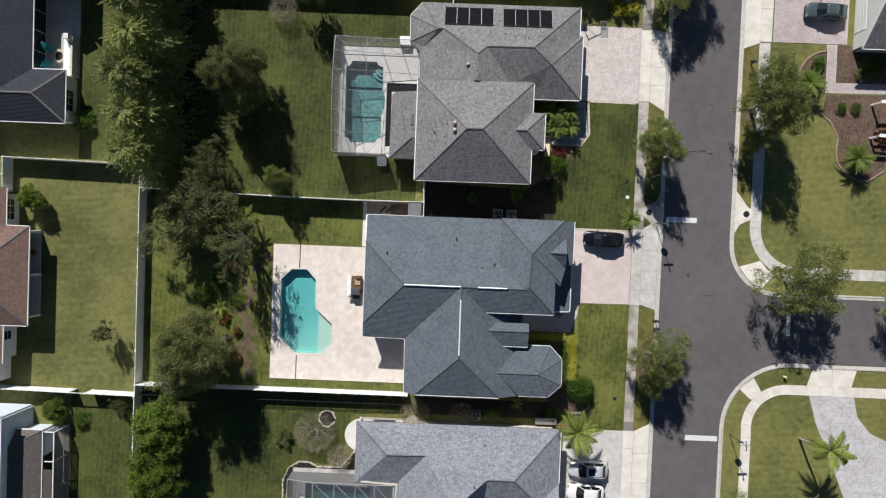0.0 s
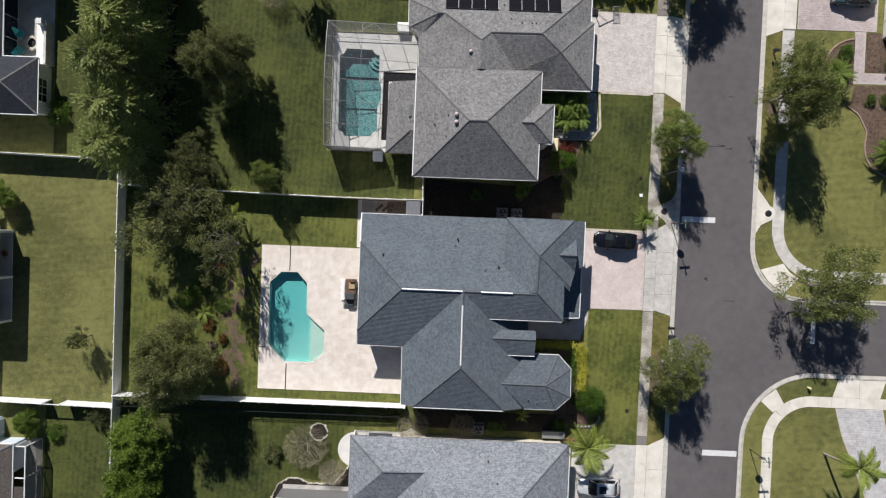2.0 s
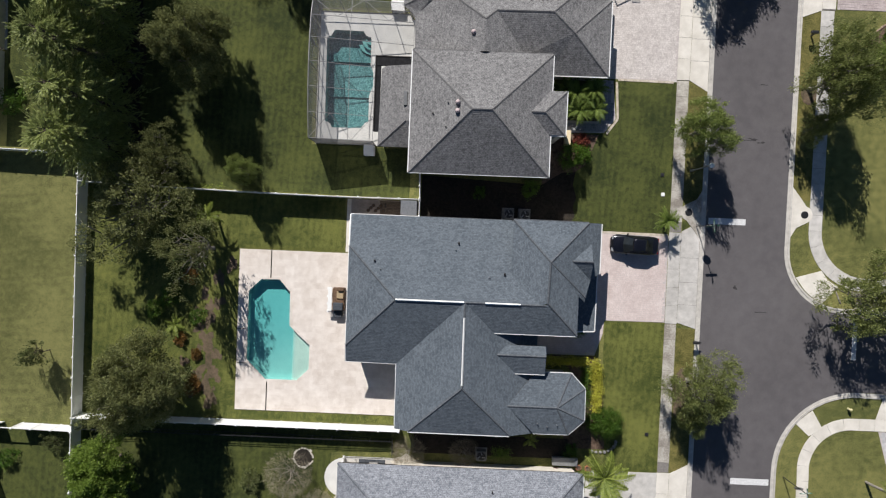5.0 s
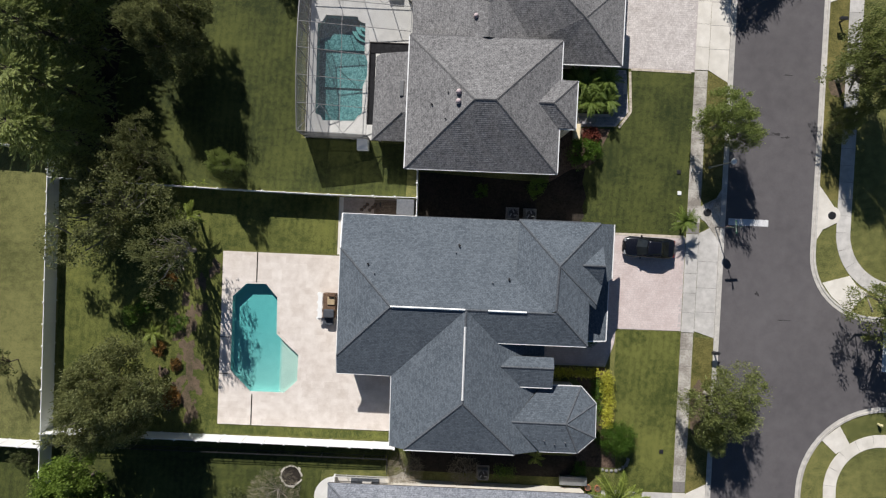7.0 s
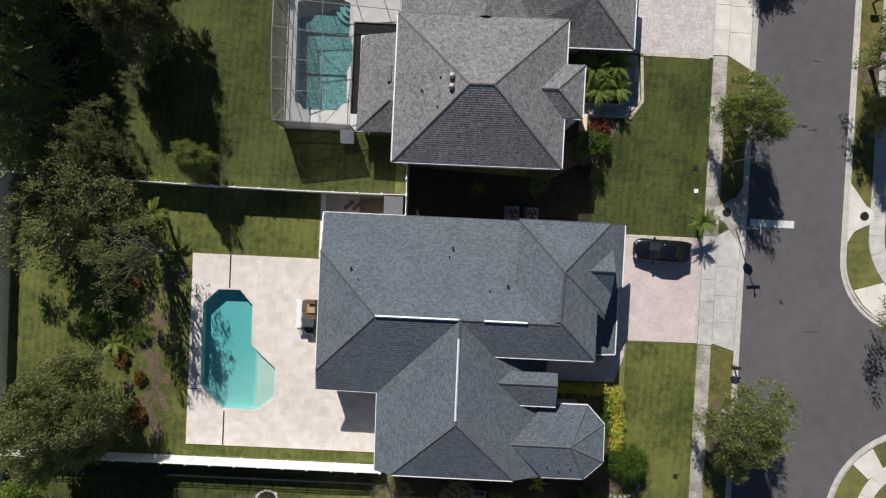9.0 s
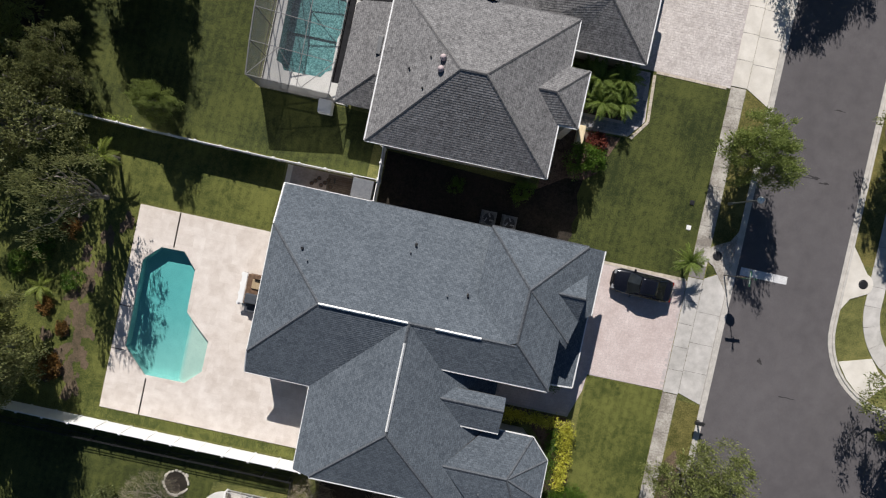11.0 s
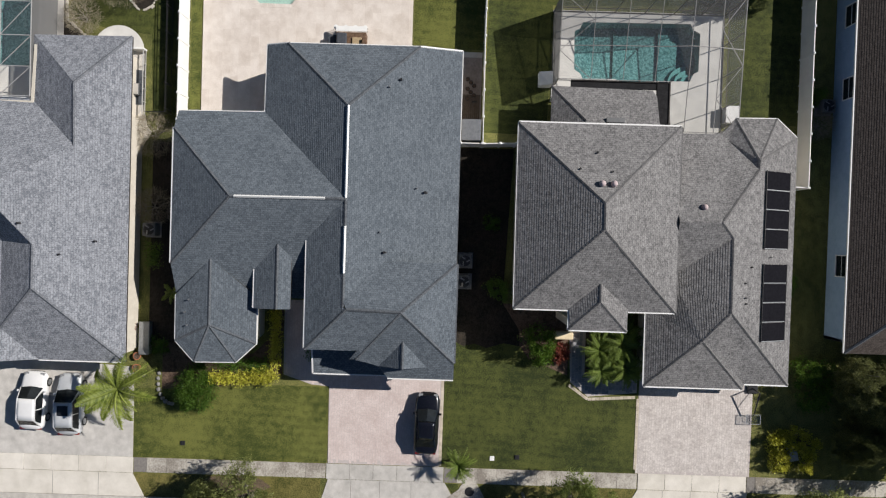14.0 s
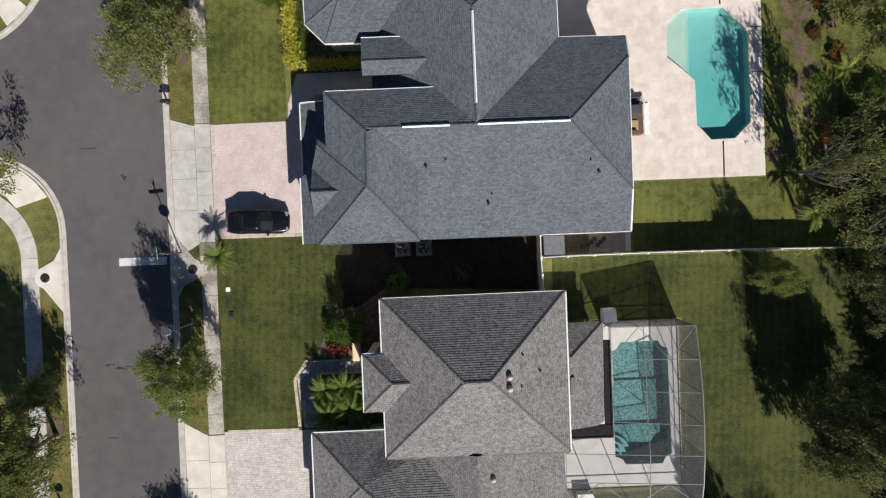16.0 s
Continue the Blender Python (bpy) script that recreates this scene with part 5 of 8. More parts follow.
rug = thing("outdoor_rug", "dark outdoor rug on the side terrace", "rug", -7.2, -22.0, 0.064)
part("rug", box(-1.3, -0.42, 0, 1.3, 0.3, 0.015), BLUE_CLOTH, rug)
seat = thing("lounge_seat", "pale grey lounge seat on the dark rug", "seat", -7.0, -22.15, 0.08)
part("seat", box(-0.45, -0.3, 0.12, 0.45, 0.25, 0.34, bevel=0.05), AC_GREY, seat)
part("cushion", box(-0.4, -0.25, 0.342, 0.4, 0.2, 0.44, bevel=0.05), CONCRETE, seat)
for sx in (-0.4, 0.4):
    for sy in (-0.25, 0.2):
        part("leg", rod((sx, sy, 0), (sx, sy, 0.12), 0.025), BLACK, seat)
structure("stone_bed", plate(wobbled(-3.9, -21.9, 1.15, 0.75, 71, 24, 0.3), (), 0.10, 0.12), STONE, "cream stone bed against the house wall", "planting bed")

# The umber-roofed house beyond the north fence.
far_north = thing("house", "single-storey house with a dark umber shingle roof and pale blue walls", "house")
roof(far_north, [[(-45, 29.82, 3.3), (10.7, 29.82, 3.3), (4.2, 36.3, 6.55), (-45, 36.3, 6.55)], [(10.7, 29.82, 3.3), (10.7, 42.8, 3.3), (4.2, 36.3, 6.55)], [(10.7, 42.8, 3.3), (-45, 42.8, 3.3), (-45, 36.3, 6.55), (4.2, 36.3, 6.55)]],
     UMBER, [((10.7, 29.82, 3.3), (4.2, 36.3, 6.55))], CAP_DARK, [((-45, 29.79, 3.3), (10.7, 29.79, 3.3))])
walls(far_north, [(-44, 30.3, 3.4), (10.1, 30.3, 3.4), (10.1, 42.3, 3.4), (-44, 42.3, 3.4), (-44, 30.3, 3.4)], STUCCO_BLUE)
for x in (-26.0, -13.6, -8.3, 4.6):
    window(far_north, x, 30.3, 1.2, 2.5, 1.5, 270, 1, 2)
for x, y, z in ((3.0, 33.3, 5.05), (0.5, 32.8, 4.8), (-4.0, 32.3, 4.55)):
    vent_pipe(far_north, x, y, z - 0.05, 0.28, 0.07)

# Houses behind the west fence.
west_a = thing("house", "single-storey house with a charcoal shingle roof and white walls", "house")
Z = 3.0
roof(west_a, [[(-47.95, 17.1, Z), (-47.95, 50, Z), (-58, 50, 8.0), (-58, 17.1, 8.0)], [(-44.15, 17.1, Z), (-47.95, 17.1, 3.0), (-51.2, 14.15, 4.5), (-47.05, 14.15, 4.5)], [(-44.15, 11.2, Z), (-44.15, 17.1, Z), (-47.05, 14.15, 4.5)],
              [(-44.15, 11.2, Z), (-47.05, 14.15, 4.5), (-60, 14.15, 4.5), (-60, 11.2, Z)], [(-47.95, 17.1, 3.0), (-58, 17.1, 8.0), (-60, 14.15, 4.5), (-51.2, 14.15, 4.5)]],
     CHARCOAL, [((-47.05, 14.15, 4.5), (-44.15, 11.2, Z)), ((-47.05, 14.15, 4.5), (-44.15, 17.1, Z)), ((-47.05, 14.15, 4.5), (-52, 14.15, 4.5))], CAP_TAUPE,
     [((-44.12, 11.2, Z), (-44.12, 17.1, Z)), ((-60, 11.16, Z), (-44.15, 11.16, Z)), ((-47.92, 17.1, Z), (-47.92, 50, Z)), ((-47.9, 17.14, Z), (-44.15, 17.14, Z))])
walls(west_a, [(-60, 11.6, Z), (-44.6, 11.6, Z), (-44.6, 16.7, Z), (-48.4, 16.8, Z), (-48.4, 50, Z)], STUCCO_WHITE)
window(west_a, -44.6, 14.0, 0.8, 2.4, 2.4, 0, 3, 2)
# Dark panes painted in for the shade inside an open terrace.
window(west_a, -48.4, 21.8, 0.1, 2.75, 9.2, 0, 4, 1)
# North wing out of view, added to throw shade on the patio.
roof(west_a, [[(-43.8, 26.2, 4.6), (-43.8, 50, 4.6), (-46.0, 50, 5.5), (-46.0, 26.2, 5.5)], [(-46.0, 26.2, 5.5), (-46.0, 50, 5.5), (-48.2, 50, 4.6), (-48.2, 26.2, 4.6)]], CHARCOAL,
     [((-46.0, 26.2, 5.5), (-46.0, 50, 5.5))], CAP_TAUPE)
walls(west_a, [(-48.2, 26.5, 4.5), (-46.0, 26.5, 5.35), (-44.2, 26.5, 4.65), (-44.2, 49.5, 4.5)], STUCCO_WHITE)
structure("patio_west", plate([(-48.3, 16.9), (-44.35, 16.9), (-44.4, 26.2), (-48.6, 26.2)], (), 0.05, 0.08), CONCRETE, "grey concrete patio beside the house", "patio")

west_b = thing("house", "single-storey house with a russet shingle roof and pale walls", "house")
Z = 3.0
roof(west_b, [[(-50.55, -0.62, Z), (-50.55, 3.72, Z), (-60.5, 3.72, 6.2), (-60.5, -0.62, 6.2)], [(-47.9, -0.6, Z), (-50.55, -0.58, Z), (-54.0, -6.2, 5.6), (-53.4, -6.2, 5.6)], [(-47.92, -11.85, Z), (-47.9, -0.6, Z), (-53.4, -6.2, 5.6)],
              [(-47.92, -11.85, Z), (-53.4, -6.2, 5.6), (-62, -6.2, 5.6), (-62, -11.95, Z)], [(-50.55, -0.58, 3.05), (-62, -0.58, 6.2), (-62, -6.2, 5.6), (-54.0, -6.2, 5.6)], [(-50.65, -11.95, 3.0), (-62, -11.95, 4.6), (-62, -16.3, 4.6), (-50.68, -16.3, 3.0)]],
     RUSSET, [((-53.4, -6.2, 5.6), (-47.9, -0.6, Z)), ((-53.4, -6.2, 5.6), (-47.92, -11.85, Z))], CAP_DARK,
     [((-47.88, -11.85, Z), (-47.86, -0.6, Z)), ((-50.5, -0.55, Z), (-47.9, -0.56, Z)), ((-50.52, -0.5, Z), (-50.52, 3.72, Z)), ((-62, -12.0, Z), (-47.92, -11.89, Z)), ((-50.64, -16.3, Z), (-50.62, -12.0, Z))])
walls(west_b, [(-62, -18.6, 2.6), (-51.7, -18.6, 2.6), (-51.7, -15.9, 2.6), (-51.1, -15.9, 2.95), (-51.1, -11.5, 2.95), (-50.6, -11.4, 2.95), (-50.6, -1.0, 2.95), (-51.1, -0.9, 2.95), (-51.1, 3.3, 2.95), (-62, 3.3, 2.95)], STUCCO_WHITE)
window(west_b, -51.1, 1.3, 0.9, 2.4, 2.4, 0, 3, 2)
window(west_b, -51.1, -13.3, 1.0, 2.2, 1.0, 0, 1, 2)
window(west_b, -50.6, -3.6, 0.2, 2.4, 3.2, 0, 4, 1)
window(west_b, -50.6, -8.6, 0.2, 2.4, 3.2, 0, 4, 1)
for y in (-1.22, -6.2, -11.0):
    part("porch_wall", box(-50.38, y - 0.14, 0.0, -48.3, y + 0.14, 2.75, bevel=0.02), STUCCO_WHITE, west_b)
part("porch_floor", box(-50.38, -10.85, 0.0, -48.35, -6.35, 0.07), CONCRETE_PALE, west_b)
part("porch_floor", box(-50.38, -6.05, 0.0, -48.4, -1.37, 0.07), CONCRETE_PALE, west_b)

west_c = thing("house", "two-storey house with a drab brown shingle roof and pale blue walls", "house")
roof(west_c, [[(-45.9, -23.75, 3.0), (-45.9, -45, 3.0), (-49.3, -45, 4.5), (-49.3, -25.6, 4.5)], [(-45.9, -23.75, 3.0), (-49.3, -25.6, 4.5), (-49.3, -23.75, 3.0)]], DRAB,
     [((-45.9, -23.75, 3.0), (-49.3, -25.6, 4.5))], CAP_DARK, [((-45.87, -23.75, 3.0), (-45.87, -45, 3.0)), ((-49.3, -23.7, 3.0), (-45.9, -23.7, 3.0))])
roof(west_c, [[(-48.6, -21.4, 6.0), (-48.6, -45, 6.0), (-58, -45, 9.5), (-58, -25.0, 9.5)], [(-48.6, -21.4, 6.0), (-58, -25.0, 9.5), (-66, -25, 9.5), (-66, -21.4, 6.0)]], DRAB,
     [((-48.6, -21.4, 6.0), (-58, -25.0, 9.5))], CAP_DARK, [((-48.57, -21.4, 6.0), (-48.57, -45, 6.0))])
walls(west_c, [(-62, -21.9, 6.0), (-49.1, -21.9, 6.0), (-49.1, -45, 6.0)], STUCCO_PALE)
for y in (-25.2, -30.2):
    window(west_c, -49.1, y, 4.6, 5.6, 1.5, 0, 2, 2)
walls(west_c, [(-49.1, -24.2, 3.0), (-46.4, -24.2, 3.0), (-46.4, -27.0, 3.0)], STUCCO_PALE)
def porch_screen(name, pts, mat):
    bm = bmesh.new()
    bm.faces.new([bm.verts.new(p) for p in pts])
    part(name, bm, mat, west_c, "dark insect screen")


for y in (-24.0, -27.4, -30.8, -34.2, -37.6):
    part("porch_post", box(-44.7, y - 0.05, 0.05, -44.6, y + 0.05, 2.75), WHITE, west_c)
    part("porch_beam", box(-45.85, y - 0.05, 2.7, -44.7, y + 0.05, 2.8), WHITE, west_c)
part("porch_rail", box(-44.7, -45, 2.76, -44.6, -23.95, 2.86), WHITE, west_c)
part("porch_rail", box(-44.68, -45, 0.85, -44.62, -24.05, 0.92), WHITE, west_c)
porch_screen("wall_screen", [(-44.58, -24.0, 0.1), (-44.58, -45, 0.1), (-44.58, -45, 2.75), (-44.58, -24.0, 2.75)], SCREEN_WALL)
porch_screen("wall_screen", [(-45.85, -23.97, 0.1), (-44.65, -23.97, 0.1), (-44.65, -23.97, 2.75), (-45.85, -23.97, 2.75)], SCREEN_LIT)
part("porch_roof", box(-45.85, -45, 2.83, -44.72, -28.3, 2.9), DRAB, west_c)
structure("porch_floor", plate([(-46.3, -24.0), (-44.6, -24.0), (-44.6, -34), (-46.3, -34)], (), 0.06, 0.08), CONCRETE_PALE, "pale concrete porch floor", "patio")

# The house across the street.
east = thing("house", "house with a taupe shingle roof and white gable end", "house")
roof(east, [[(44.4, 22.7, 3.1), (64, 22.7, 3.1), (64, 28.0, 5.9), (45.3, 28.0, 5.9)], [(45.3, 28.0, 5.9), (64, 28.0, 5.9), (64, 34, 3.0), (44.4, 34, 3.0)]], TAUPE, [((45.3, 28.0, 5.9), (64, 28.0, 5.9))], CAP_TAUPE,
     [((44.4, 22.66, 3.1), (64, 22.66, 3.1)), ((44.37, 22.7, 3.1), (45.25, 28.0, 5.9))])
walls(east, [(64, 33.4, 3.1), (45.2, 33.4, 3.1), (45.2, 28.2, 5.7), (45.2, 23.2, 3.2), (64, 23.2, 3.1)], STUCCO_WHITE)
bm = bmesh.new()
for k in range(4):
    add_box(bm, 45.16, 25.2, 0.1 + 0.52 * k, 45.2, 30.2, 0.58 + 0.52 * k)
part("garage_door", bm, WHITE, east, "white panelled garage door")

# ---- plants ----
def leaf_mesh(name, places, ways, sizes, mat, ratio=0.5, curl=0.25, lift=0.75):
    """Many small leaves as one mesh: each a bent blade of two quads."""
    n = len(places)
    rng = np.random.default_rng(n)
    ways = ways / np.linalg.norm(ways, axis=1, keepdims=True)
    rnd = rng.normal(size=(n, 3)) * 0.6 + np.array([-0.15, 0.45, 0.9]) * lift
    side = np.cross(ways, rnd)
    side /= np.linalg.norm(side, axis=1, keepdims=True) + 1e-9
    up = np.cross(side, ways)
    s = sizes[:, None]
    half = side * s * ratio / 2
    a = places - half * 0.6
    b = places + half * 0.6
    c = places + ways * s * 0.55 + half + up * s * curl * 0.5
    d = places + ways * s * 0.55 - half + up * s * curl * 0.5
    e = places + ways * s
    verts = np.stack([a, b, c, d, e], 1).reshape(-1, 3)
    k = np.arange(n) * 5
    me = bpy.data.meshes.new(name)
    quads = np.stack([k, k + 1, k + 2, k + 3], 1)
    tris = np.stack([k + 3, k + 2, k + 4], 1)
    me.vertices.add(len(verts))
    me.vertices.foreach_set("co", verts.astype(np.float32).ravel())
    me.loops.add(n * 7)
    me.polygons.add(n * 2)
    loops = np.concatenate([quads.ravel(), tris.ravel()])
    starts = np.concatenate([np.arange(n) * 4, n * 4 + np.arange(n) * 3])
    totals = np.concatenate([np.full(n, 4), np.full(n, 3)])
    me.loops.foreach_set("vertex_index", loops.astype(np.int32))
    me.polygons.foreach_set("loop_start", starts.astype(np.int32))
    me.polygons.foreach_set("loop_total", totals.astype(np.int32))
    me.update(calc_edges=True)
    me.materials.append(mat)
    return me


def crown(name, mat, seed, clumps, per, rx, rz, spread, size, lift=0.0, lobes=0.35, hollow=0.25, ratio=0.5):
    """Leaves gathered in clumps over an uneven, lobed dome with gaps. Unit radius rx, height rz."""
    rng = np.random.default_rng(seed)
    ph = rng.uniform(0, 6.28, 5)
    centres = []
    while len(centres) < clumps:
        a = rng.uniform(0, 2 * math.pi)
        edge = 1 + lobes * (math.sin(2 * a + ph[0]) * 0.45 + math.sin(3 * a + ph[1]) * 0.5 + math.sin(5 * a + ph[2]) * 0.35 + math.sin(8 * a + ph[3]) * 0.2)
        r = math.sqrt(rng.uniform(0.02, 1)) * edge
        top = math.sqrt(max(0.0, 1 - min(1, (r / edge)) ** 2))
        z = top * rng.uniform(hollow, 1.0) + rng.normal(0, 0.08)
        if rng.uniform() < 0.12:
            continue
        centres.append((r * rx * math.cos(a), r * rx * math.sin(a), z * rz))
    centres = np.array(centres)
    scale = rng.uniform(0.6, 1.35, clumps)
    idx = np.repeat(np.arange(clumps), per)
    off = rng.normal(size=(len(idx), 3)) * np.array([1, 1, 0.45]) * spread * scale[idx][:, None]
    places = centres[idx] + off
    ways = off / (np.linalg.norm(off, axis=1, keepdims=True) + 1e-6) + rng.normal(size=off.shape) * 0.7 + centres[idx] * 0.12 / max(rx, 0.1) + np.array([0, 0, 0.25])
    sizes = size * rng.uniform(0.6, 1.4, len(idx))
    places[:, 2] += lift
    return leaf_mesh(name, places, ways, sizes, mat, ratio), centres


def limb_mesh(name, start, ends, r0, mat, seed):
    """A tapering, kinked limb with forks."""
    rnd = random.Random(seed)
    bm = bmesh.new()
    for end in ends:
        a, b = Vector(start), Vector(end)
        prev, pr = a, r0
        for k in range(1, 5):
            f = k / 4
            p = a.lerp(b, f) + Vector((rnd.uniform(-1, 1), rnd.uniform(-1, 1), rnd.uniform(-0.4, 0.8))) * (0.09 * (b - a).length * (1 if k < 4 else 0.3))
            r = r0 * (1 - 0.82 * f)
            add_rod(bm, prev, p, pr, r, 7)
            if k in (2, 3):
                tip = p + Vector((rnd.uniform(-1, 1), rnd.uniform(-1, 1), rnd.uniform(0.1, 0.7))).normalized() * (b - a).length * 0.33
                add_rod(bm, p, tip, r * 0.7, 0.015, 5)
            prev, pr = p, r
    me = bpy.data.meshes.new(name)
    bm.to_mesh(me)
    bm.free()
    me.materials.append(mat)
    return me


TREE_KINDS = {}


def tree_kind(kind, mat, bark, seed, clumps, per, spread, size, rz=0.55, lobes=0.35, trunk=0.05, fork=0.28, ratio=0.5, hollow=0.25):
    """A tree of unit crown radius and unit height: a trunk, limbs and a crown to share."""
    leaves, centres = crown("crown", mat, seed, clumps, per, 1.0, rz, spread, size, 1 - rz, lobes, hollow, ratio)
    rnd = random.Random(seed)
    bm = bmesh.new()
    add_rod(bm, (0, 0, -0.02), (0.01, 0.015, 0.05), trunk * 1.7, trunk * 1.1, 10)
    add_rod(bm, (0.01, 0.015, 0.05), (0.02, -0.01, fork), trunk * 1.1, trunk * 0.85, 10)
    tm = bpy.data.meshes.new("trunk")
    bm.to_mesh(tm)
    bm.free()
    tm.materials.append(bark)
    limbs = []
    order = sorted(range(len(centres)), key=lambda k: math.atan2(centres[k][1], centres[k][0]))
    for k in range(7):
        c = [centres[order[(k * len(order)) // 7 + j]] for j in (0, len(order) // 16, len(order) // 9)]
        limbs.append(limb_mesh("limb", (0.02, -0.01, fork * rnd.uniform(0.75, 1.0)), [(p[0] * 0.85, p[1] * 0.85, p[2] * 0.8 + 1 - rz) for p in c[:2 + k % 2]], trunk * 0.62, bark, seed + k))
    TREE_KINDS[kind] = (leaves, tm, limbs)


tree_kind("oak_a", OAK_LEAF, PALE_BARK, 11, 330, 62, 0.050, 0.032, 0.6, 0.5, hollow=0.0)
tree_kind("oak_b", OAK_LEAF, PALE_BARK, 12, 460, 130, 0.060, 0.032, 0.7, 0.3, hollow=0.0)
tree_kind("street_a", STREET_LEAF, PALE_BARK, 13, 240, 84, 0.058, 0.037, 0.6, 0.5, ratio=0.42, hollow=0.05)
tree_kind("street_b", STREET_LEAF, PALE_BARK, 14, 270, 100, 0.060, 0.038, 0.6, 0.45, ratio=0.42, hollow=0.05)
tree_kind("oak_thin", OAK_LEAF, PALE_BARK, 19, 130, 40, 0.062, 0.042, 0.45, 0.55, trunk=0.055, fork=0.10, hollow=0.2)
tree_kind("street_dense", STREET_LEAF, PALE_BARK, 29, 270, 96, 0.062, 0.037, 0.62, 0.35, ratio=0.42, hollow=0.08)
tree_kind("young_oak", DENSE_LEAF, PALE_BARK, 23, 200, 110, 0.066, 0.040, 0.65, 0.3, ratio=0.45, hollow=0.1)
tree_kind("camphor", BRIGHT_LEAF, BARK, 15, 150, 150, 0.075, 0.046, 0.66, 0.3, ratio=0.6)
tree_kind("sapling", SCRUB_LEAF, BARK, 16, 60, 44, 0.085, 0.075, 0.6, 0.5, trunk=0.04)


def tree(kind, x, y, height, radius, label, name="oak_tree", turn=0.0, group="", lean=(0, 0)):
    whole = thing(name, label, "tree", x, y, 0, turn, group)
    leaves, trunk, limbs = TREE_KINDS[kind]
    for nm, me in (("trunk", trunk), *(("limb", m) for m in limbs), ("crown", leaves)):
        ob = part(nm, me, None, whole)
        ob.scale = (radius, radius, height)
    return whole


tree("young_oak", 22.35, 11.3, 8.0, 2.4, "young street oak with pale green leaves on the verge", turn=20, group="street trees")
tree("street_b", 33.7, 16.2, 10.4, 3.3, "spreading street oak with grey-green leaves on the verge", turn=215, group="street trees")
tree("street_b", 33.4, 12.2, 4.2, 1.3, "smaller street oak beside the pavement", turn=160, group="street trees")
tree("street_dense", 23.4, -12.5, 7.6, 3.0, "loose-crowned street oak over pavement and kerb", turn=200, group="street trees")
tree("street_dense", 23.2, -16.0, 4.2, 1.3, "smaller loose-crowned street oak beside the pavement", turn=90, group="street trees")
tree("street_a", 38.9, -3.4, 7.8, 4.1, "spreading street oak at the street corner", turn=140, group="street trees")
tree("street_b", 24.0, 30.8, 6.8, 3.9, "street oak over the road edge", turn=10, group="street trees")
tree("oak_b", 13.6, 32.4, 5.4, 2.2, "dark oak beside the pale blue house", turn=60)
# Oak added out of view to cast shade over the front yard.
tree("oak_b", 15.6, 36.2, 7.6, 4.0, "dense dark oak added to shade the front yard", turn=200)
tree("oak_b", 17.2, 31.8, 4.6, 1.5, "small dark oak in the shaded front yard", turn=320)
tree("street_a", 33.6, -31.5, 5.6, 3.0, "street oak beside the pavement", turn=50, group="street trees")
tree("street_a", 52.0, -4.4, 6.5, 3.4, "street oak beside the side road", turn=300, group="street trees")
tree("oak_a", -29.4, 2.2, 8.2, 4.6, "broad live oak with dark grey-green leaves on the lawn", turn=30)
tree("oak_thin", -23.6, -1.6, 9.6, 2.6, "live oak leaning over the patio lawn", turn=120)
tree("oak_a", -27.4, 6.6, 6.6, 2.4, "live oak beside the white fence", turn=250)
tree("oak_b", -28.2, -14.1, 10.8, 3.9, "round live oak with dark leaves beside the fence", turn=80)
tree("oak_b", -24.5, 16.7, 10.0, 3.1, "tall live oak on the back lawn", turn=260)
tree("young_oak", -20.1, 6.0, 5.6, 1.35, "small round-crowned garden tree on the back lawn", "garden_tree", 50)
tree("oak_a", -16.7, 26.5, 6.4, 1.5, "slim live oak at the back fence", turn=340)
tree("camphor", -32.0, -22.5, 6.6, 2.9, "dense bright green camphor tree beside the fence", "camphor_tree", 15)
tree("camphor", -32.6, -28.2, 6.8, 3.0, "dense bright green camphor tree beside the fence", "camphor_tree", 190)
tree("camphor", -48.6, 2.7, 3.2, 1.3, "small round garden tree on the lawn", "garden_tree", 40)
tree("sapling", -39.4, -12.3, 4.4, 1.1, "thin sapling with few leaves beside the fence", "garden_tree", 100)
tree("sapling", -38.2, -20.9, 2.2, 0.9, "small yellowish garden tree below the fence", "garden_tree", 200)
tree("camphor", -45.6, -22.0, 2.3, 1.35, "yellow-green garden tree beside the porch", "garden_tree", 10)


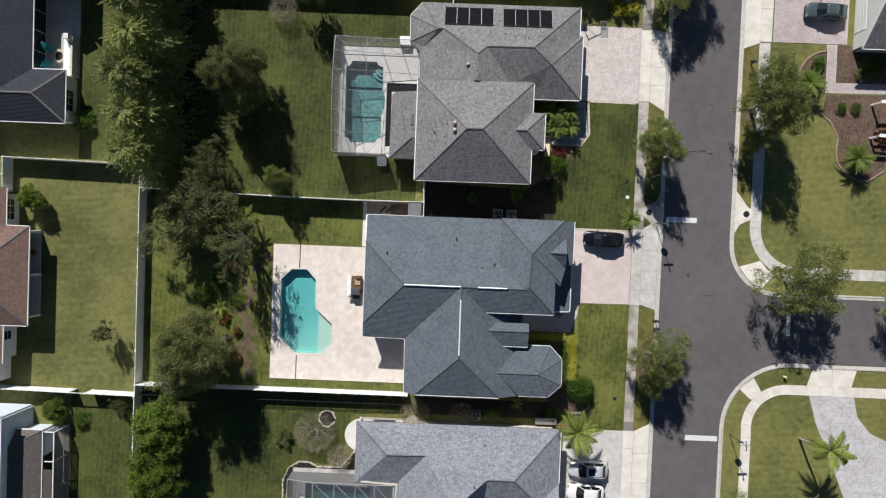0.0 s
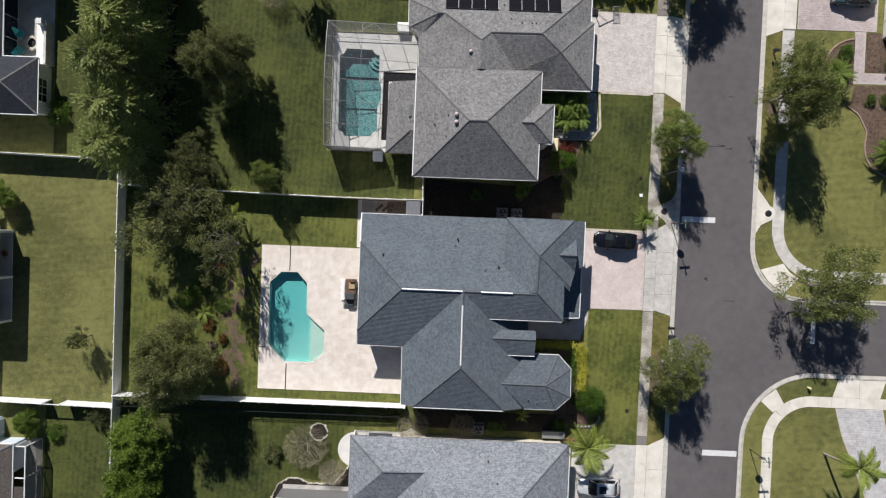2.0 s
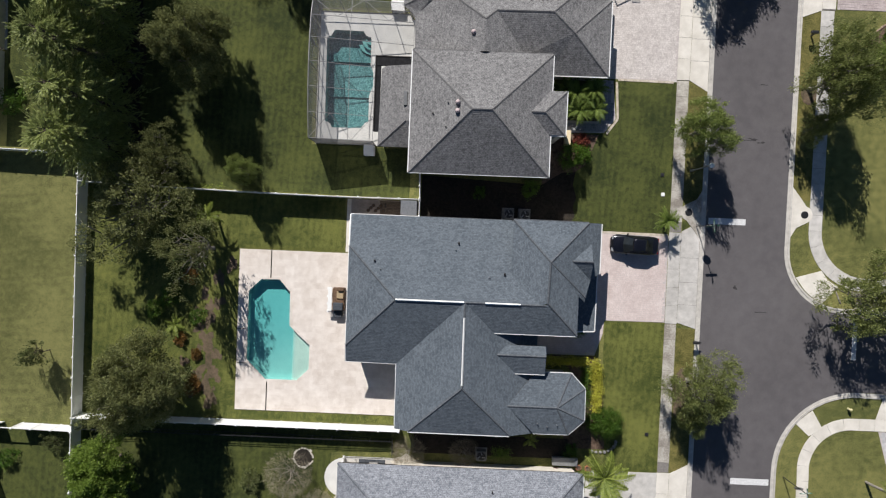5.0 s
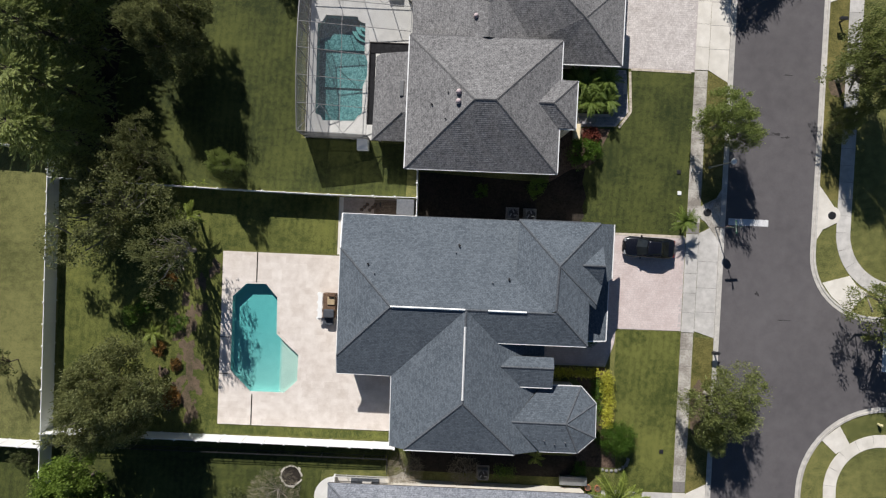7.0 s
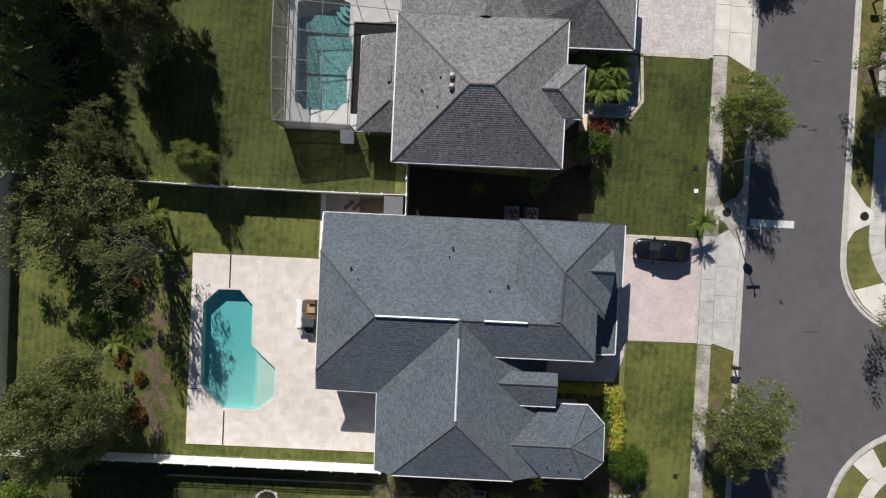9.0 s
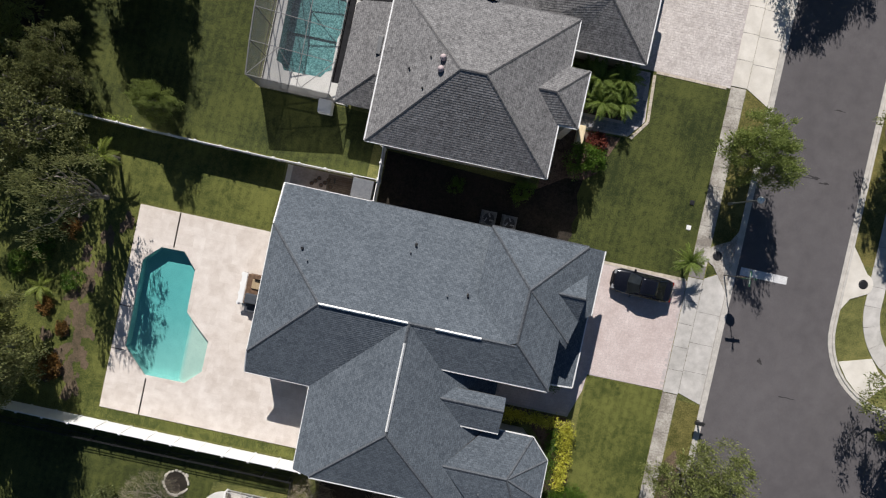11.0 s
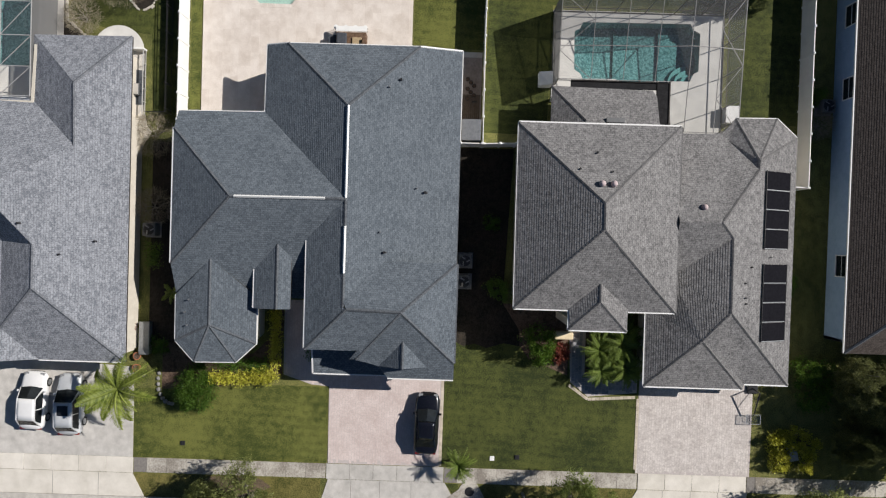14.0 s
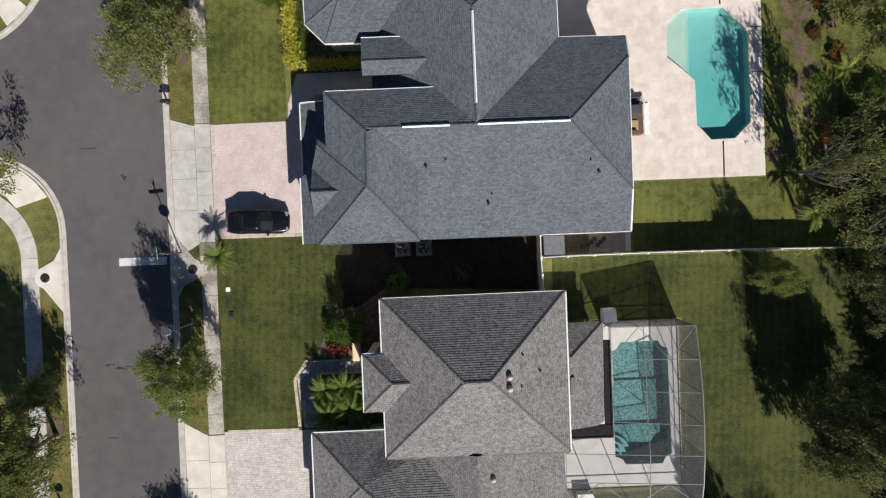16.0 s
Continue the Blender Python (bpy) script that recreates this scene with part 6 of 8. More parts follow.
def cedar(x, y, height, radius, seed):
    """A tall conifer: drooping, feathery plumes in uneven tiers, with pale tips."""
    whole = thing("cedar_tree", "tall feathery cedar with pale green branch tips", "tree", x, y, 0, 0, "row of cedars")
    part("trunk", rod((0, 0, -0.1), (0.1, 0.05, height * 0.97), 0.28, 0.03, 9), BARK, whole)
    rng = np.random.default_rng(seed)
    places, ways, sizes = [], [], []
    bm = bmesh.new()
    count = 150
    for k in range(count):
        f = ((k + rng.uniform()) / count) ** 1.1
        z = height * (0.06 + 0.86 * f)
        reach = radius * (1 - f) ** 0.42 * rng.uniform(0.55, 1.15) + 0.4
        a = k * 2.4 + rng.uniform(-0.5, 0.5)
        out = np.array([math.cos(a), math.sin(a), 0.0])
        side = np.array([-out[1], out[0], 0.0])
        rise = rng.uniform(0.05, 0.4) + 0.6 * f
        if k % 2 == 0:
            add_rod(bm, (0.05, 0.02, z), tuple(out * reach * 0.8 + np.array([0, 0, z + rise * reach * 0.7])), 0.05, 0.012, 4)
        # narrow feathers: one at the tip and pairs along the branch, all pointing outwards
        for m in range(8):
            g = 1.0 if m == 0 else 0.25 + 0.65 * (m + rng.uniform(-0.4, 0.4)) / 8
            s = 0.0 if m == 0 else (1 if m % 2 else -1) * rng.uniform(0.35, 0.8)
            root = out * reach * g * 0.8 + np.array([0, 0, z + rise * reach * g * 0.8])
            way = out + side * s + np.array([0, 0, rise * 0.6 + rng.uniform(-0.2, 0.2)])
            way /= np.linalg.norm(way)
            length = rng.uniform(0.8, 1.35) * (0.55 + 0.45 * reach / radius)
            flat = np.cross(way, [0, 0, 1.0])
            n = 34
            t = rng.uniform(0, 1, n)
            off = rng.uniform(-1, 1, n) * (1 - t) ** 0.8 * 0.16 * length
            pts = root + way * (length * t)[:, None] + flat * off[:, None] + np.array([0, 0, 1.0]) * (-0.1 * t ** 2 + rng.normal(0, 0.025, n))[:, None]
            places += list(pts)
            ways += list(way + flat * (off * 3.5 / length)[:, None] + rng.normal(0, 0.1, (n, 3)))
            sizes += list(rng.uniform(0.14, 0.30, n))
    part("branch", bm, BARK, whole)
    me = leaf_mesh("sprays", np.array(places), np.array(ways), np.array(sizes), PINE_LEAF, 0.24, 0.1)
    part("sprays", me, None, whole)
    return whole


first = [cedar(-33.4, 11.6, 12.2, 3.5, 1), cedar(-33.8, 15.6, 13.2, 3.7, 2)]
for k, (x, y, turn) in enumerate(((-33.3, 19.6, 70), (-33.8, 23.6, 200), (-33.3, 27.8, 300), (-33.7, 32.0, 20), (-33.4, 7.8, 140))):
    ob = copy_thing(first[k % 2], pose(x, y, 0, 0, 0, turn))

# Shrubs and hedges.
SHRUBS = {}


def shrub(mat, x, y, radius, height, label, name="shrub", seed=1, size=0.10, clumps=46, per=46):
    key = (mat.name, seed, size)
    if key not in SHRUBS:
        SHRUBS[key] = crown("leaves", mat, seed + 50, clumps, per, 1.0, 0.85, 0.13, size, 0.12, 0.22, 0.35, 0.55)[0]
    whole = thing(name, label, "shrub", x, y, 0, seed * 67)
    bm = bmesh.new()
    for k in range(5):
        a = k * 1.26 + seed
        add_rod(bm, (0.03 * k, 0, 0), (math.cos(a) * radius * 0.6, math.sin(a) * radius * 0.6, height * 0.75), 0.03, 0.01, 5)
    part("stem", bm, BARK, whole)
    ob = part("leaves", SHRUBS[key], None, whole)
    ob.scale = (radius, radius, height)
    return whole


shrub(SHRUB_LEAF, 15.35, -16.9, 1.5, 2.3, "round clipped green shrub beside the lawn", "round_shrub", 9, 0.055, 120, 110)
shrub(SHRUB_LEAF, 10.9, 8.6, 1.15, 3.2, "leafy green shrub in the front bed", "shrub", 3)
shrub(SHRUB_LEAF, 12.0, 8.9, 0.85, 1.5, "leafy green shrub in the front bed", "shrub", 2)
shrub(RED_LEAF, 11.8, 10.1, 0.8, 0.9, "red-leaved croton in the front bed", "croton", 4, 0.14)
shrub(SHRUB_LEAF, 7.2, 5.4, 0.8, 0.9, "low shrub in the shade of the house", "shrub", 3)
shrub(SHRUB_LEAF, 2.2, 4.9, 0.6, 0.6, "low shrub in the shade of the house", "shrub", 2)
for k, (x, y, r) in enumerate(((18.25, 27.2, 1.0), (17.85, 28.2, 0.95), (19.45, 27.05, 0.85), (18.4, 29.1, 0.9), (19.7, 28.9, 0.6))):
    shrub(YELLOW_LEAF, x, y, r, 1.3, "golden-leaved shrub round a utility box", "golden_shrub", 5 + k, 0.14, 30, 40)
shrub(SHRUB_LEAF, 14.4, 29.3, 1.2, 1.8, "dark shrub in the shaded side yard", "shrub", 2)
shrub(SHRUB_LEAF, 12.6, 28.6, 1.0, 1.6, "dark shrub in the shaded side yard", "shrub", 3)
shrub(SHRUB_LEAF, 12.9, 30.2, 1.0, 1.5, "dark shrub in the shaded side yard", "shrub", 6, 0.12)
shrub(SHRUB_LEAF, 41.2, 21.7, 0.75, 0.9, "dark green ball shrub in the mulch", "shrub", 1, 0.07, 70, 90)
shrub(SHRUB_LEAF, 44.1, 16.7, 0.6, 0.7, "small green shrub in the mulch", "shrub", 2)
shrub(SHRUB_LEAF, 45.8, 16.7, 0.6, 0.7, "small green shrub in the mulch", "shrub", 3)
shrub(SHRUB_LEAF, 46.6, 21.3, 1.2, 1.5, "green shrub in the mulch", "shrub", 2)
shrub(SHRUB_LEAF, 48.3, 21.4, 1.2, 1.5, "green shrub in the mulch", "shrub", 3)
shrub(RED_LEAF, 49.3, 13.6, 0.9, 0.9, "red-leaved shrub in the mulch", "croton", 4, 0.14)
shrub(CROTON_LEAF, -25.2, -15.1, 0.85, 1.0, "orange-leaved croton under the oak", "croton", 4, 0.14)
shrub(CROTON_LEAF, -26.4, -10.6, 0.6, 0.7, "brownish orange croton under the oak", "croton", 6, 0.14)
shrub(SHRUB_LEAF, -27.6, -6.4, 1.0, 1.0, "green undergrowth under the oak", "shrub", 2)
shrub(SHRUB_LEAF, -24.8, -8.4, 0.8, 0.8, "green undergrowth under the oak", "shrub", 3)
shrub(CROTON_LEAF, -25.6, -4.4, 0.7, 0.8, "reddish undergrowth under the oak", "croton", 6, 0.14)
shrub(SHRUB_LEAF, -28.9, -7.8, 0.9, 0.9, "green undergrowth under the oak", "shrub", 3)
shrub(CROTON_LEAF, -24.9, -12.1, 0.5, 0.6, "brownish orange croton under the oak", "croton", 4, 0.14)
shrub(SHRUB_LEAF, -43.4, 11.8, 1.2, 1.5, "dark shrub at the corner of the house", "shrub", 2)
shrub(SCRUB_LEAF, -18.9, -24.2, 1.0, 1.3, "round brownish-green shrub on the lawn", "shrub", 6, 0.10)
shrub(SHRUB_LEAF, -43.0, -23.2, 0.9, 1.0, "reddish dark shrub beside the porch", "shrub", 3)
shrub(SHRUB_LEAF, -8.0, 28.7, 0.8, 1.0, "leafy shrub behind the white fence", "shrub", 2)
shrub(SHRUB_LEAF, 6.1, 26.9, 0.8, 1.2, "yellowish shrub beside the house", "shrub", 3)
shrub(SHRUB_LEAF, 12.2, -20.0, 0.7, 0.7, "low dark shrub between the houses", "shrub", 2)
shrub(RED_LEAF, 10.9, -22.1, 0.32, 0.9, "small red-leaved shrub beside the storage box", "croton", 4, 0.14)


def hedge(mat, x0, y0, x1, y1, height, label, count, size, seed, name="hedge"):
    """A clipped hedge filling a rectangle."""
    whole = thing(name, label, "hedge", (x0 + x1) / 2, (y0 + y1) / 2, 0)
    rng = np.random.default_rng(seed)
    w, d = (x1 - x0) / 2, (y1 - y0) / 2
    clump = np.stack([rng.uniform(-w, w, count), rng.uniform(-d, d, count), height * rng.uniform(0.55, 1.0, count)], 1)
    idx = np.repeat(np.arange(count), 26)
    off = rng.normal(size=(len(idx), 3)) * 0.13
    me = leaf_mesh("leaves", clump[idx] + off, off + rng.normal(size=off.shape) * 0.1 + np.array([0, 0, 0.08]), size * rng.uniform(0.6, 1.4, len(idx)), mat, 0.55)
    part("leaves", me, None, whole)
    bm = bmesh.new()
    for k in range(max(3, int((w + d) * 2))):
        x, y = rng.uniform(-w, w) * 0.9, rng.uniform(-d, d) * 0.9
        add_rod(bm, (x, y, 0), (x + 0.05, y + 0.04, height * 0.8), 0.02, 0.01, 5)
    part("stem", bm, BARK, whole)


hedge(YELLOW_LEAF, 13.7, -13.2, 14.75, -10.9, 0.8, "golden-leaved low hedge along the lawn", 70, 0.12, 1, "golden_hedge")
hedge(YELLOW_LEAF, 14.05, -15.9, 14.9, -13.2, 0.8, "golden-leaved low hedge along the lawn", 62, 0.12, 2, "golden_hedge")
hedge(SHRUB_LEAF, 8.7, 12.6, 13.3, 15.4, 0.8, "dark green undergrowth below the palms", 300, 0.13, 12, "undergrowth")
hedge(YELLOW_LEAF, 9.0, -11.4, 13.4, -10.75, 0.8, "golden-leaved clipped hedge along the front path", 100, 0.11, 3, "golden_hedge")
hedge(SHRUB_LEAF, 12.9, -15.6, 13.9, -11.6, 0.7, "dark green clipped hedge beside the bay", 100, 0.09, 4)
hedge(SHRUB_LEAF, 11.3, -8.6, 12.9, -8.0, 0.9, "dark green clipped hedge beside the garage", 30, 0.09, 5)
hedge(SHRUB_LEAF, 4.6, -20.9, 6.2, -20.0, 0.8, "dark green clipped hedge beside the air conditioner", 40, 0.09, 6)
hedge(PALM_LEAF, -33.0, 4.3, -22.6, 4.55, 0.9, "yellowish weeds along the white fence", 40, 0.16, 8, "fence_weeds")


# Palms.
def frond_mesh(name, length, mat, droop, leaflets, wide, seed, blade=0.02):
    """One feather frond along +x, arching down."""
    rng = np.random.default_rng(seed)
    bm = bmesh.new()
    line = []
    for k in range(9):
        f = k / 8
        line.append(Vector((length * f * (1 - 0.12 * f), 0, length * (0.45 * f - droop * f * f))))
    for k in range(8):
        add_rod(bm, line[k], line[k + 1], 0.035 * (1 - k / 9), 0.035 * (1 - (k + 1) / 9), 5)
    for k in range(leaflets):
        f = 0.12 + 0.88 * k / leaflets
        i = min(int(f * 8), 7)
        p = line[i].lerp(line[i + 1], f * 8 - i)
        size = wide * math.sin(math.pi * min(0.97, 0.15 + 0.8 * f)) * rng.uniform(0.8, 1.15)
        for s in (-1, 1):
            tip = p + Vector((size * 0.55, s * size, -size * rng.uniform(0.15, 0.5)))
            w = Vector((blade, 0, 0.0))
            mid = p.lerp(tip, 0.5) + Vector((0, 0, size * 0.12))
            v = [bm.verts.new(q) for q in (p, p + w * 0.6, mid + w, mid - w * 0.3, tip)]
            bm.faces.new((v[0], v[1], v[2], v[3]))
            bm.faces.new((v[3], v[2], v[4]))
    me = bpy.data.meshes.new(name)
    bm.to_mesh(me)
    bm.free()
    me.materials.append(mat)
    return me


FRONDS = {"royal": frond_mesh("frond", 1.0, PALM_LEAF, 0.85, 46, 0.20, 1, 0.015), "royal_b": frond_mesh("frond", 1.0, PALM_LEAF, 0.6, 46, 0.18, 2, 0.015),
          "bushy": frond_mesh("frond", 1.0, PALM_DARK, 0.55, 44, 0.15, 3, 0.009), "bushy_b": frond_mesh("frond", 1.0, PALM_DARK, 0.85, 44, 0.14, 4, 0.009)}


def palm(kind, x, y, trunk, length, count, label, seed, lean=(0, 0), thick=0.13, name="palm"):
    whole = thing(name, label, "palm", x, y, 0)
    rnd = random.Random(seed)
    top = Vector((lean[0], lean[1], trunk))
    if trunk > 0.3:
        bm = bmesh.new()
        prev = Vector((0, 0, -0.05))
        n = max(3, int(trunk / 0.35))
        for k in range(1, n + 1):
            p = Vector((lean[0] * (k / n) ** 1.4, lean[1] * (k / n) ** 1.4, trunk * k / n))
            add_rod(bm, prev, p, thick * 1.06, thick * 0.96, 10)
            prev = p
        part("trunk", bm, PALE_BARK, whole, "ringed grey trunk")
    for k in range(count):
        me = FRONDS[kind if k % 2 else kind + "_b"]
        ob = part("frond", me, None, whole)
        a = 360 * k / count + rnd.uniform(-14, 14)
        s = length * rnd.uniform(0.8, 1.15)
        ob.matrix_basis = Matrix.Translation(top) @ pose(0, 0, 0, 0, -rnd.uniform(-14, 46), a) @ Matrix.Diagonal((s, s, s, 1))
    return whole


palm("royal", 41.5, -21.9, 5.6, 2.6, 17, "tall palm with yellow-green fronds on the lawn", 1, (0.25, 0.55))
palm("royal", 14.6, -21.2, 4.0, 2.7, 17, "palm with bright fronds beside the driveway", 2, (0.1, 0.1))
palm("bushy", 20.1, 2.9, 1.7, 1.4, 38, "small palm with narrow fronds beside the driveway", 3, (0.0, 0.0), 0.09)
palm("royal", -23.3, 1.5, 2.4, 1.6, 12, "young palm with yellow-green fronds under the oak", 4)
palm("bushy", 10.9, 14.6, 1.6, 1.55, 45, "bushy palm in the front bed", 5)
palm("bushy", 12.6, 15.0, 1.6, 1.55, 45, "bushy palm in the front bed", 6)
palm("bushy", 11.4, 13.0, 1.3, 1.5, 42, "bushy palm in the front bed", 7)
palm("bushy", 12.9, 13.2, 1.3, 1.45, 42, "bushy palm in the front bed", 8)
palm("bushy", 9.6, 13.6, 1.2, 1.3, 36, "bushy palm in the front bed", 9)
palm("bushy", 10.1, 15.0, 1.2, 1.3, 38, "bushy palm in the front bed", 14)
palm("bushy", 12.0, 14.0, 1.5, 1.3, 38, "bushy palm in the front bed", 15)
palm("bushy", 39.8, 19.1, 1.3, 1.95, 72, "broad sago-like palm in the mulch bed", 10)
palm("bushy", 45.6, 10.8, 1.3, 2.05, 72, "broad sago-like palm in the mulch bed", 11)
palm("royal", 8.2, -19.0, 0.4, 1.0, 9, "young palm between the houses", 12)
palm("royal", -26.9, -9.2, 0.5, 1.3, 9, "low palm under the oak", 13)

# Bare, twiggy shrubs.
def twigs(x, y, radius, height, label, seed, mat=None):
    whole = thing("bare_shrub", label, "shrub", x, y, 0)
    rng = np.random.default_rng(seed)
    n = int(1300 * radius)
    a = rng.uniform(0, 6.28, n)
    r = np.sqrt(rng.uniform(0, 1, n)) * radius
    places = np.stack([r * np.cos(a), r * np.sin(a), height * (0.35 + 0.6 * rng.uniform(0, 1, n)) * (1 - 0.4 * (r / radius) ** 2)], 1)
    ways = np.stack([np.cos(a) + rng.normal(0, 0.7, n), np.sin(a) + rng.normal(0, 0.7, n), rng.normal(0.4, 0.5, n)], 1)
    part("twig", leaf_mesh("twig", places, ways, rng.uniform(0.2, 0.6, n), mat or DRY_TWIG, 0.026, 0.1), None, whole)
    ends = [(radius * 0.8 * math.cos(k * 0.9), radius * 0.8 * math.sin(k * 0.9), height * 0.8) for k in range(7)]
    part("stem", limb_mesh("stem", (0, 0, 0), ends, 0.035, PALE_BARK, seed), None, whole)


twigs(-15.2, -23.2, 2.2, 2.6, "leafless wispy shrub on the lawn", 1)
twigs(-12.3, -26.2, 1.3, 1.4, "dark wispy shrub in the stone-edged bed", 2, DRY_TWIG)
twigs(-3.6, -20.7, 1.5, 1.3, "bare tangled shrub between the houses", 3)
twigs(1.8, -20.6, 1.3, 1.1, "bare tangled shrub between the houses", 4)
twigs(-20.4, 25.4, 1.5, 2.4, "bare branching shrub on the back lawn", 6)
twigs(-5.8, 29.0, 0.9, 1.2, "bare shrub behind the white fence", 5)

# ---- fences ----
def vinyl_fence(path, label, gaps=(), panel_width=1.95, height=1.83):
    """Posts with caps, and boarded panels between rails."""
    whole = thing("fence", label, "fence", kind="")
    pts = along(path, panel_width)
    if math.dist(pts[-1], path[-1]) > 0.3:
        pts.append(path[-1])
    if "post" not in FENCE:
        bm = box(-0.065, -0.065, 0, 0.065, 0.065, height + 0.05)
        add_box(bm, -0.085, -0.085, height + 0.05, 0.085, 0.085, height + 0.075)
        top = bm.verts.new((0, 0, height + 0.14))
        ring = [bm.verts.new((x, y, height + 0.075)) for x, y in ((-0.08, -0.08), (0.08, -0.08), (0.08, 0.08), (-0.08, 0.08))]
        for k in range(4):
            bm.faces.new((ring[k], ring[(k + 1) % 4], top))
        me = bpy.data.meshes.new("post")
        bm.to_mesh(me)
        bm.free()
        me.materials.append(VINYL)
        FENCE["post"] = me
    for k, (x, y) in enumerate(pts):
        ob = part("post", FENCE["post"], None, whole)
        ob.matrix_basis = pose(x, y, 0)
        if k + 1 == len(pts):
            continue
        if k in gaps:
            bm = bmesh.new()
            add_bar(bm, (*pts[k], height - 0.07), (*pts[k + 1], height - 0.07), 0.05, 0.13)
            part("top_rail", bm, VINYL, whole)
            continue
        d = math.dist(pts[k], pts[k + 1])
        key = round(d, 1)
        if key not in FENCE:
            bm = bmesh.new()
            w = key - 0.13
            # one moulded panel: grooved boards between two thicker rails
            n = max(1, int(w / 0.28))
            xs = [-w / 2]
            for j in range(1, n):
                xs += [-w / 2 + w * j / n - 0.006, -w / 2 + w * j / n, -w / 2 + w * j / n + 0.006]
            xs.append(w / 2)
            rows = [(0.06, 0.03), (0.2, 0.03), (0.2, 0.018), (height - 0.14, 0.018), (height - 0.14, 0.03), (height, 0.03)]
            grid = [[[bm.verts.new((x, s * (t - (0.01 if t < 0.02 and i % 3 == 2 else 0)), z)) for i, x in enumerate(xs)] for z, t in rows] for s in (-1, 1)]
            for g in grid:
                for a, b in zip(g, g[1:]):
                    for i in range(len(xs) - 1):
                        bm.faces.new((a[i], a[i + 1], b[i + 1], b[i]))
            for i in range(len(xs) - 1):
                for r in (0, -1):
                    bm.faces.new((grid[0][r][i], grid[0][r][i + 1], grid[1][r][i + 1], grid[1][r][i]))
            for r in range(len(rows) - 1):
                for i in (0, -1):
                    bm.faces.new((grid[0][r][i], grid[0][r + 1][i], grid[1][r + 1][i], grid[1][r][i]))
            up_normals(bm)
            me = bpy.data.meshes.new("panel")
            bm.to_mesh(me)
            bm.free()
            me.materials.append(VINYL)
            FENCE[key] = me
        ob = part("panel", FENCE[key], None, whole)
        (x0, y0), (x1, y1) = pts[k], pts[k + 1]
        ob.matrix_basis = pose((x0 + x1) / 2, (y0 + y1) / 2, 0, 0, 0, math.degrees(math.atan2(y1 - y0, x1 - x0)) + random.uniform(-0.3, 0.3)) @ Matrix.Diagonal((d / key, 1, 1, 1))
    return whole


FENCE = {}
WHITE_FENCE = "white vinyl privacy fence with capped posts"
vinyl_fence([(-3.5, 3.95), (-12, 3.9), (-20, 3.98), (-28, 4.15), (-36.0, 4.35)], WHITE_FENCE)
vinyl_fence([(-3.5, 3.88), (-3.5, 2.3)], WHITE_FENCE + ", short return to the house", panel_width=1.55)
vinyl_fence([(-3.5, 4.02), (-3.6, 6.4)], WHITE_FENCE + ", short return to the house", panel_width=1.2)
vinyl_fence([(-4.6, -18.38), (-36.0, -18.42)], WHITE_FENCE)
vinyl_fence([(-36.1, 6.95), (-36.05, -19.72)], WHITE_FENCE)
vinyl_fence([(-36.1, -19.85), (-36.1, -47)], WHITE_FENCE)
vinyl_fence([(-36.2, 6.98), (-51.9, 7.3)], WHITE_FENCE)
vinyl_fence([(-51.95, 7.25), (-51.9, 3.4)], WHITE_FENCE)
vinyl_fence([(-36.15, -19.72), (-54, -19.5)], WHITE_FENCE + ", with one panel missing", gaps=(3,), panel_width=1.9)
vinyl_fence([(-1.0, 27.68), (-42, 27.7)], WHITE_FENCE)
vinyl_fence([(-1.0, 27.6), (-1.05, 26.5)], WHITE_FENCE + ", short return to the house", panel_width=1.1)

picket = thing("picket_fence", "black metal picket fence beside the white fence", "fence")
bm = box(-0.009, -0.009, 0.06, 0.009, 0.009, 1.2)
picket_shape = bpy.data.meshes.new("picket")
bm.to_mesh(picket_shape)
bm.free()
picket_shape.materials.append(BLACK)
for run in ([(-35.9, -19.7), (-5.25, -19.6)], [(-5.25, -19.6), (-5.2, -21.1)]):
    (x0, y0), (x1, y1) = run
    n = int(math.dist(*run) / 0.13)
    for k in range(n + 1):
        f = k / n
        x, y = x0 + (x1 - x0) * f, y0 + (y1 - y0) * f
        part("picket", picket_shape, BLACK, picket).location = (x, y, 0)
for run in ([(-35.9, -19.7), (-5.25, -19.6)], [(-5.25, -19.6), (-5.2, -21.1)]):
    (x0, y0), (x1, y1) = run
    for z in (0.15, 1.0, 1.16):
        bm = bmesh.new()
        add_bar(bm, (x0, y0, z), (x1, y1, z), 0.03, 0.035)
        part("rail", bm, BLACK, picket)
    for k in range(int(math.dist(*run) / 1.9) + 1):
        f = min(1, k * 1.9 / math.dist(*run))
        x, y = x0 + (x1 - x0) * f, y0 + (y1 - y0) * f
        part("post", box(x - 0.03, y - 0.03, 0, x + 0.03, y + 0.03, 1.28), BLACK, picket)


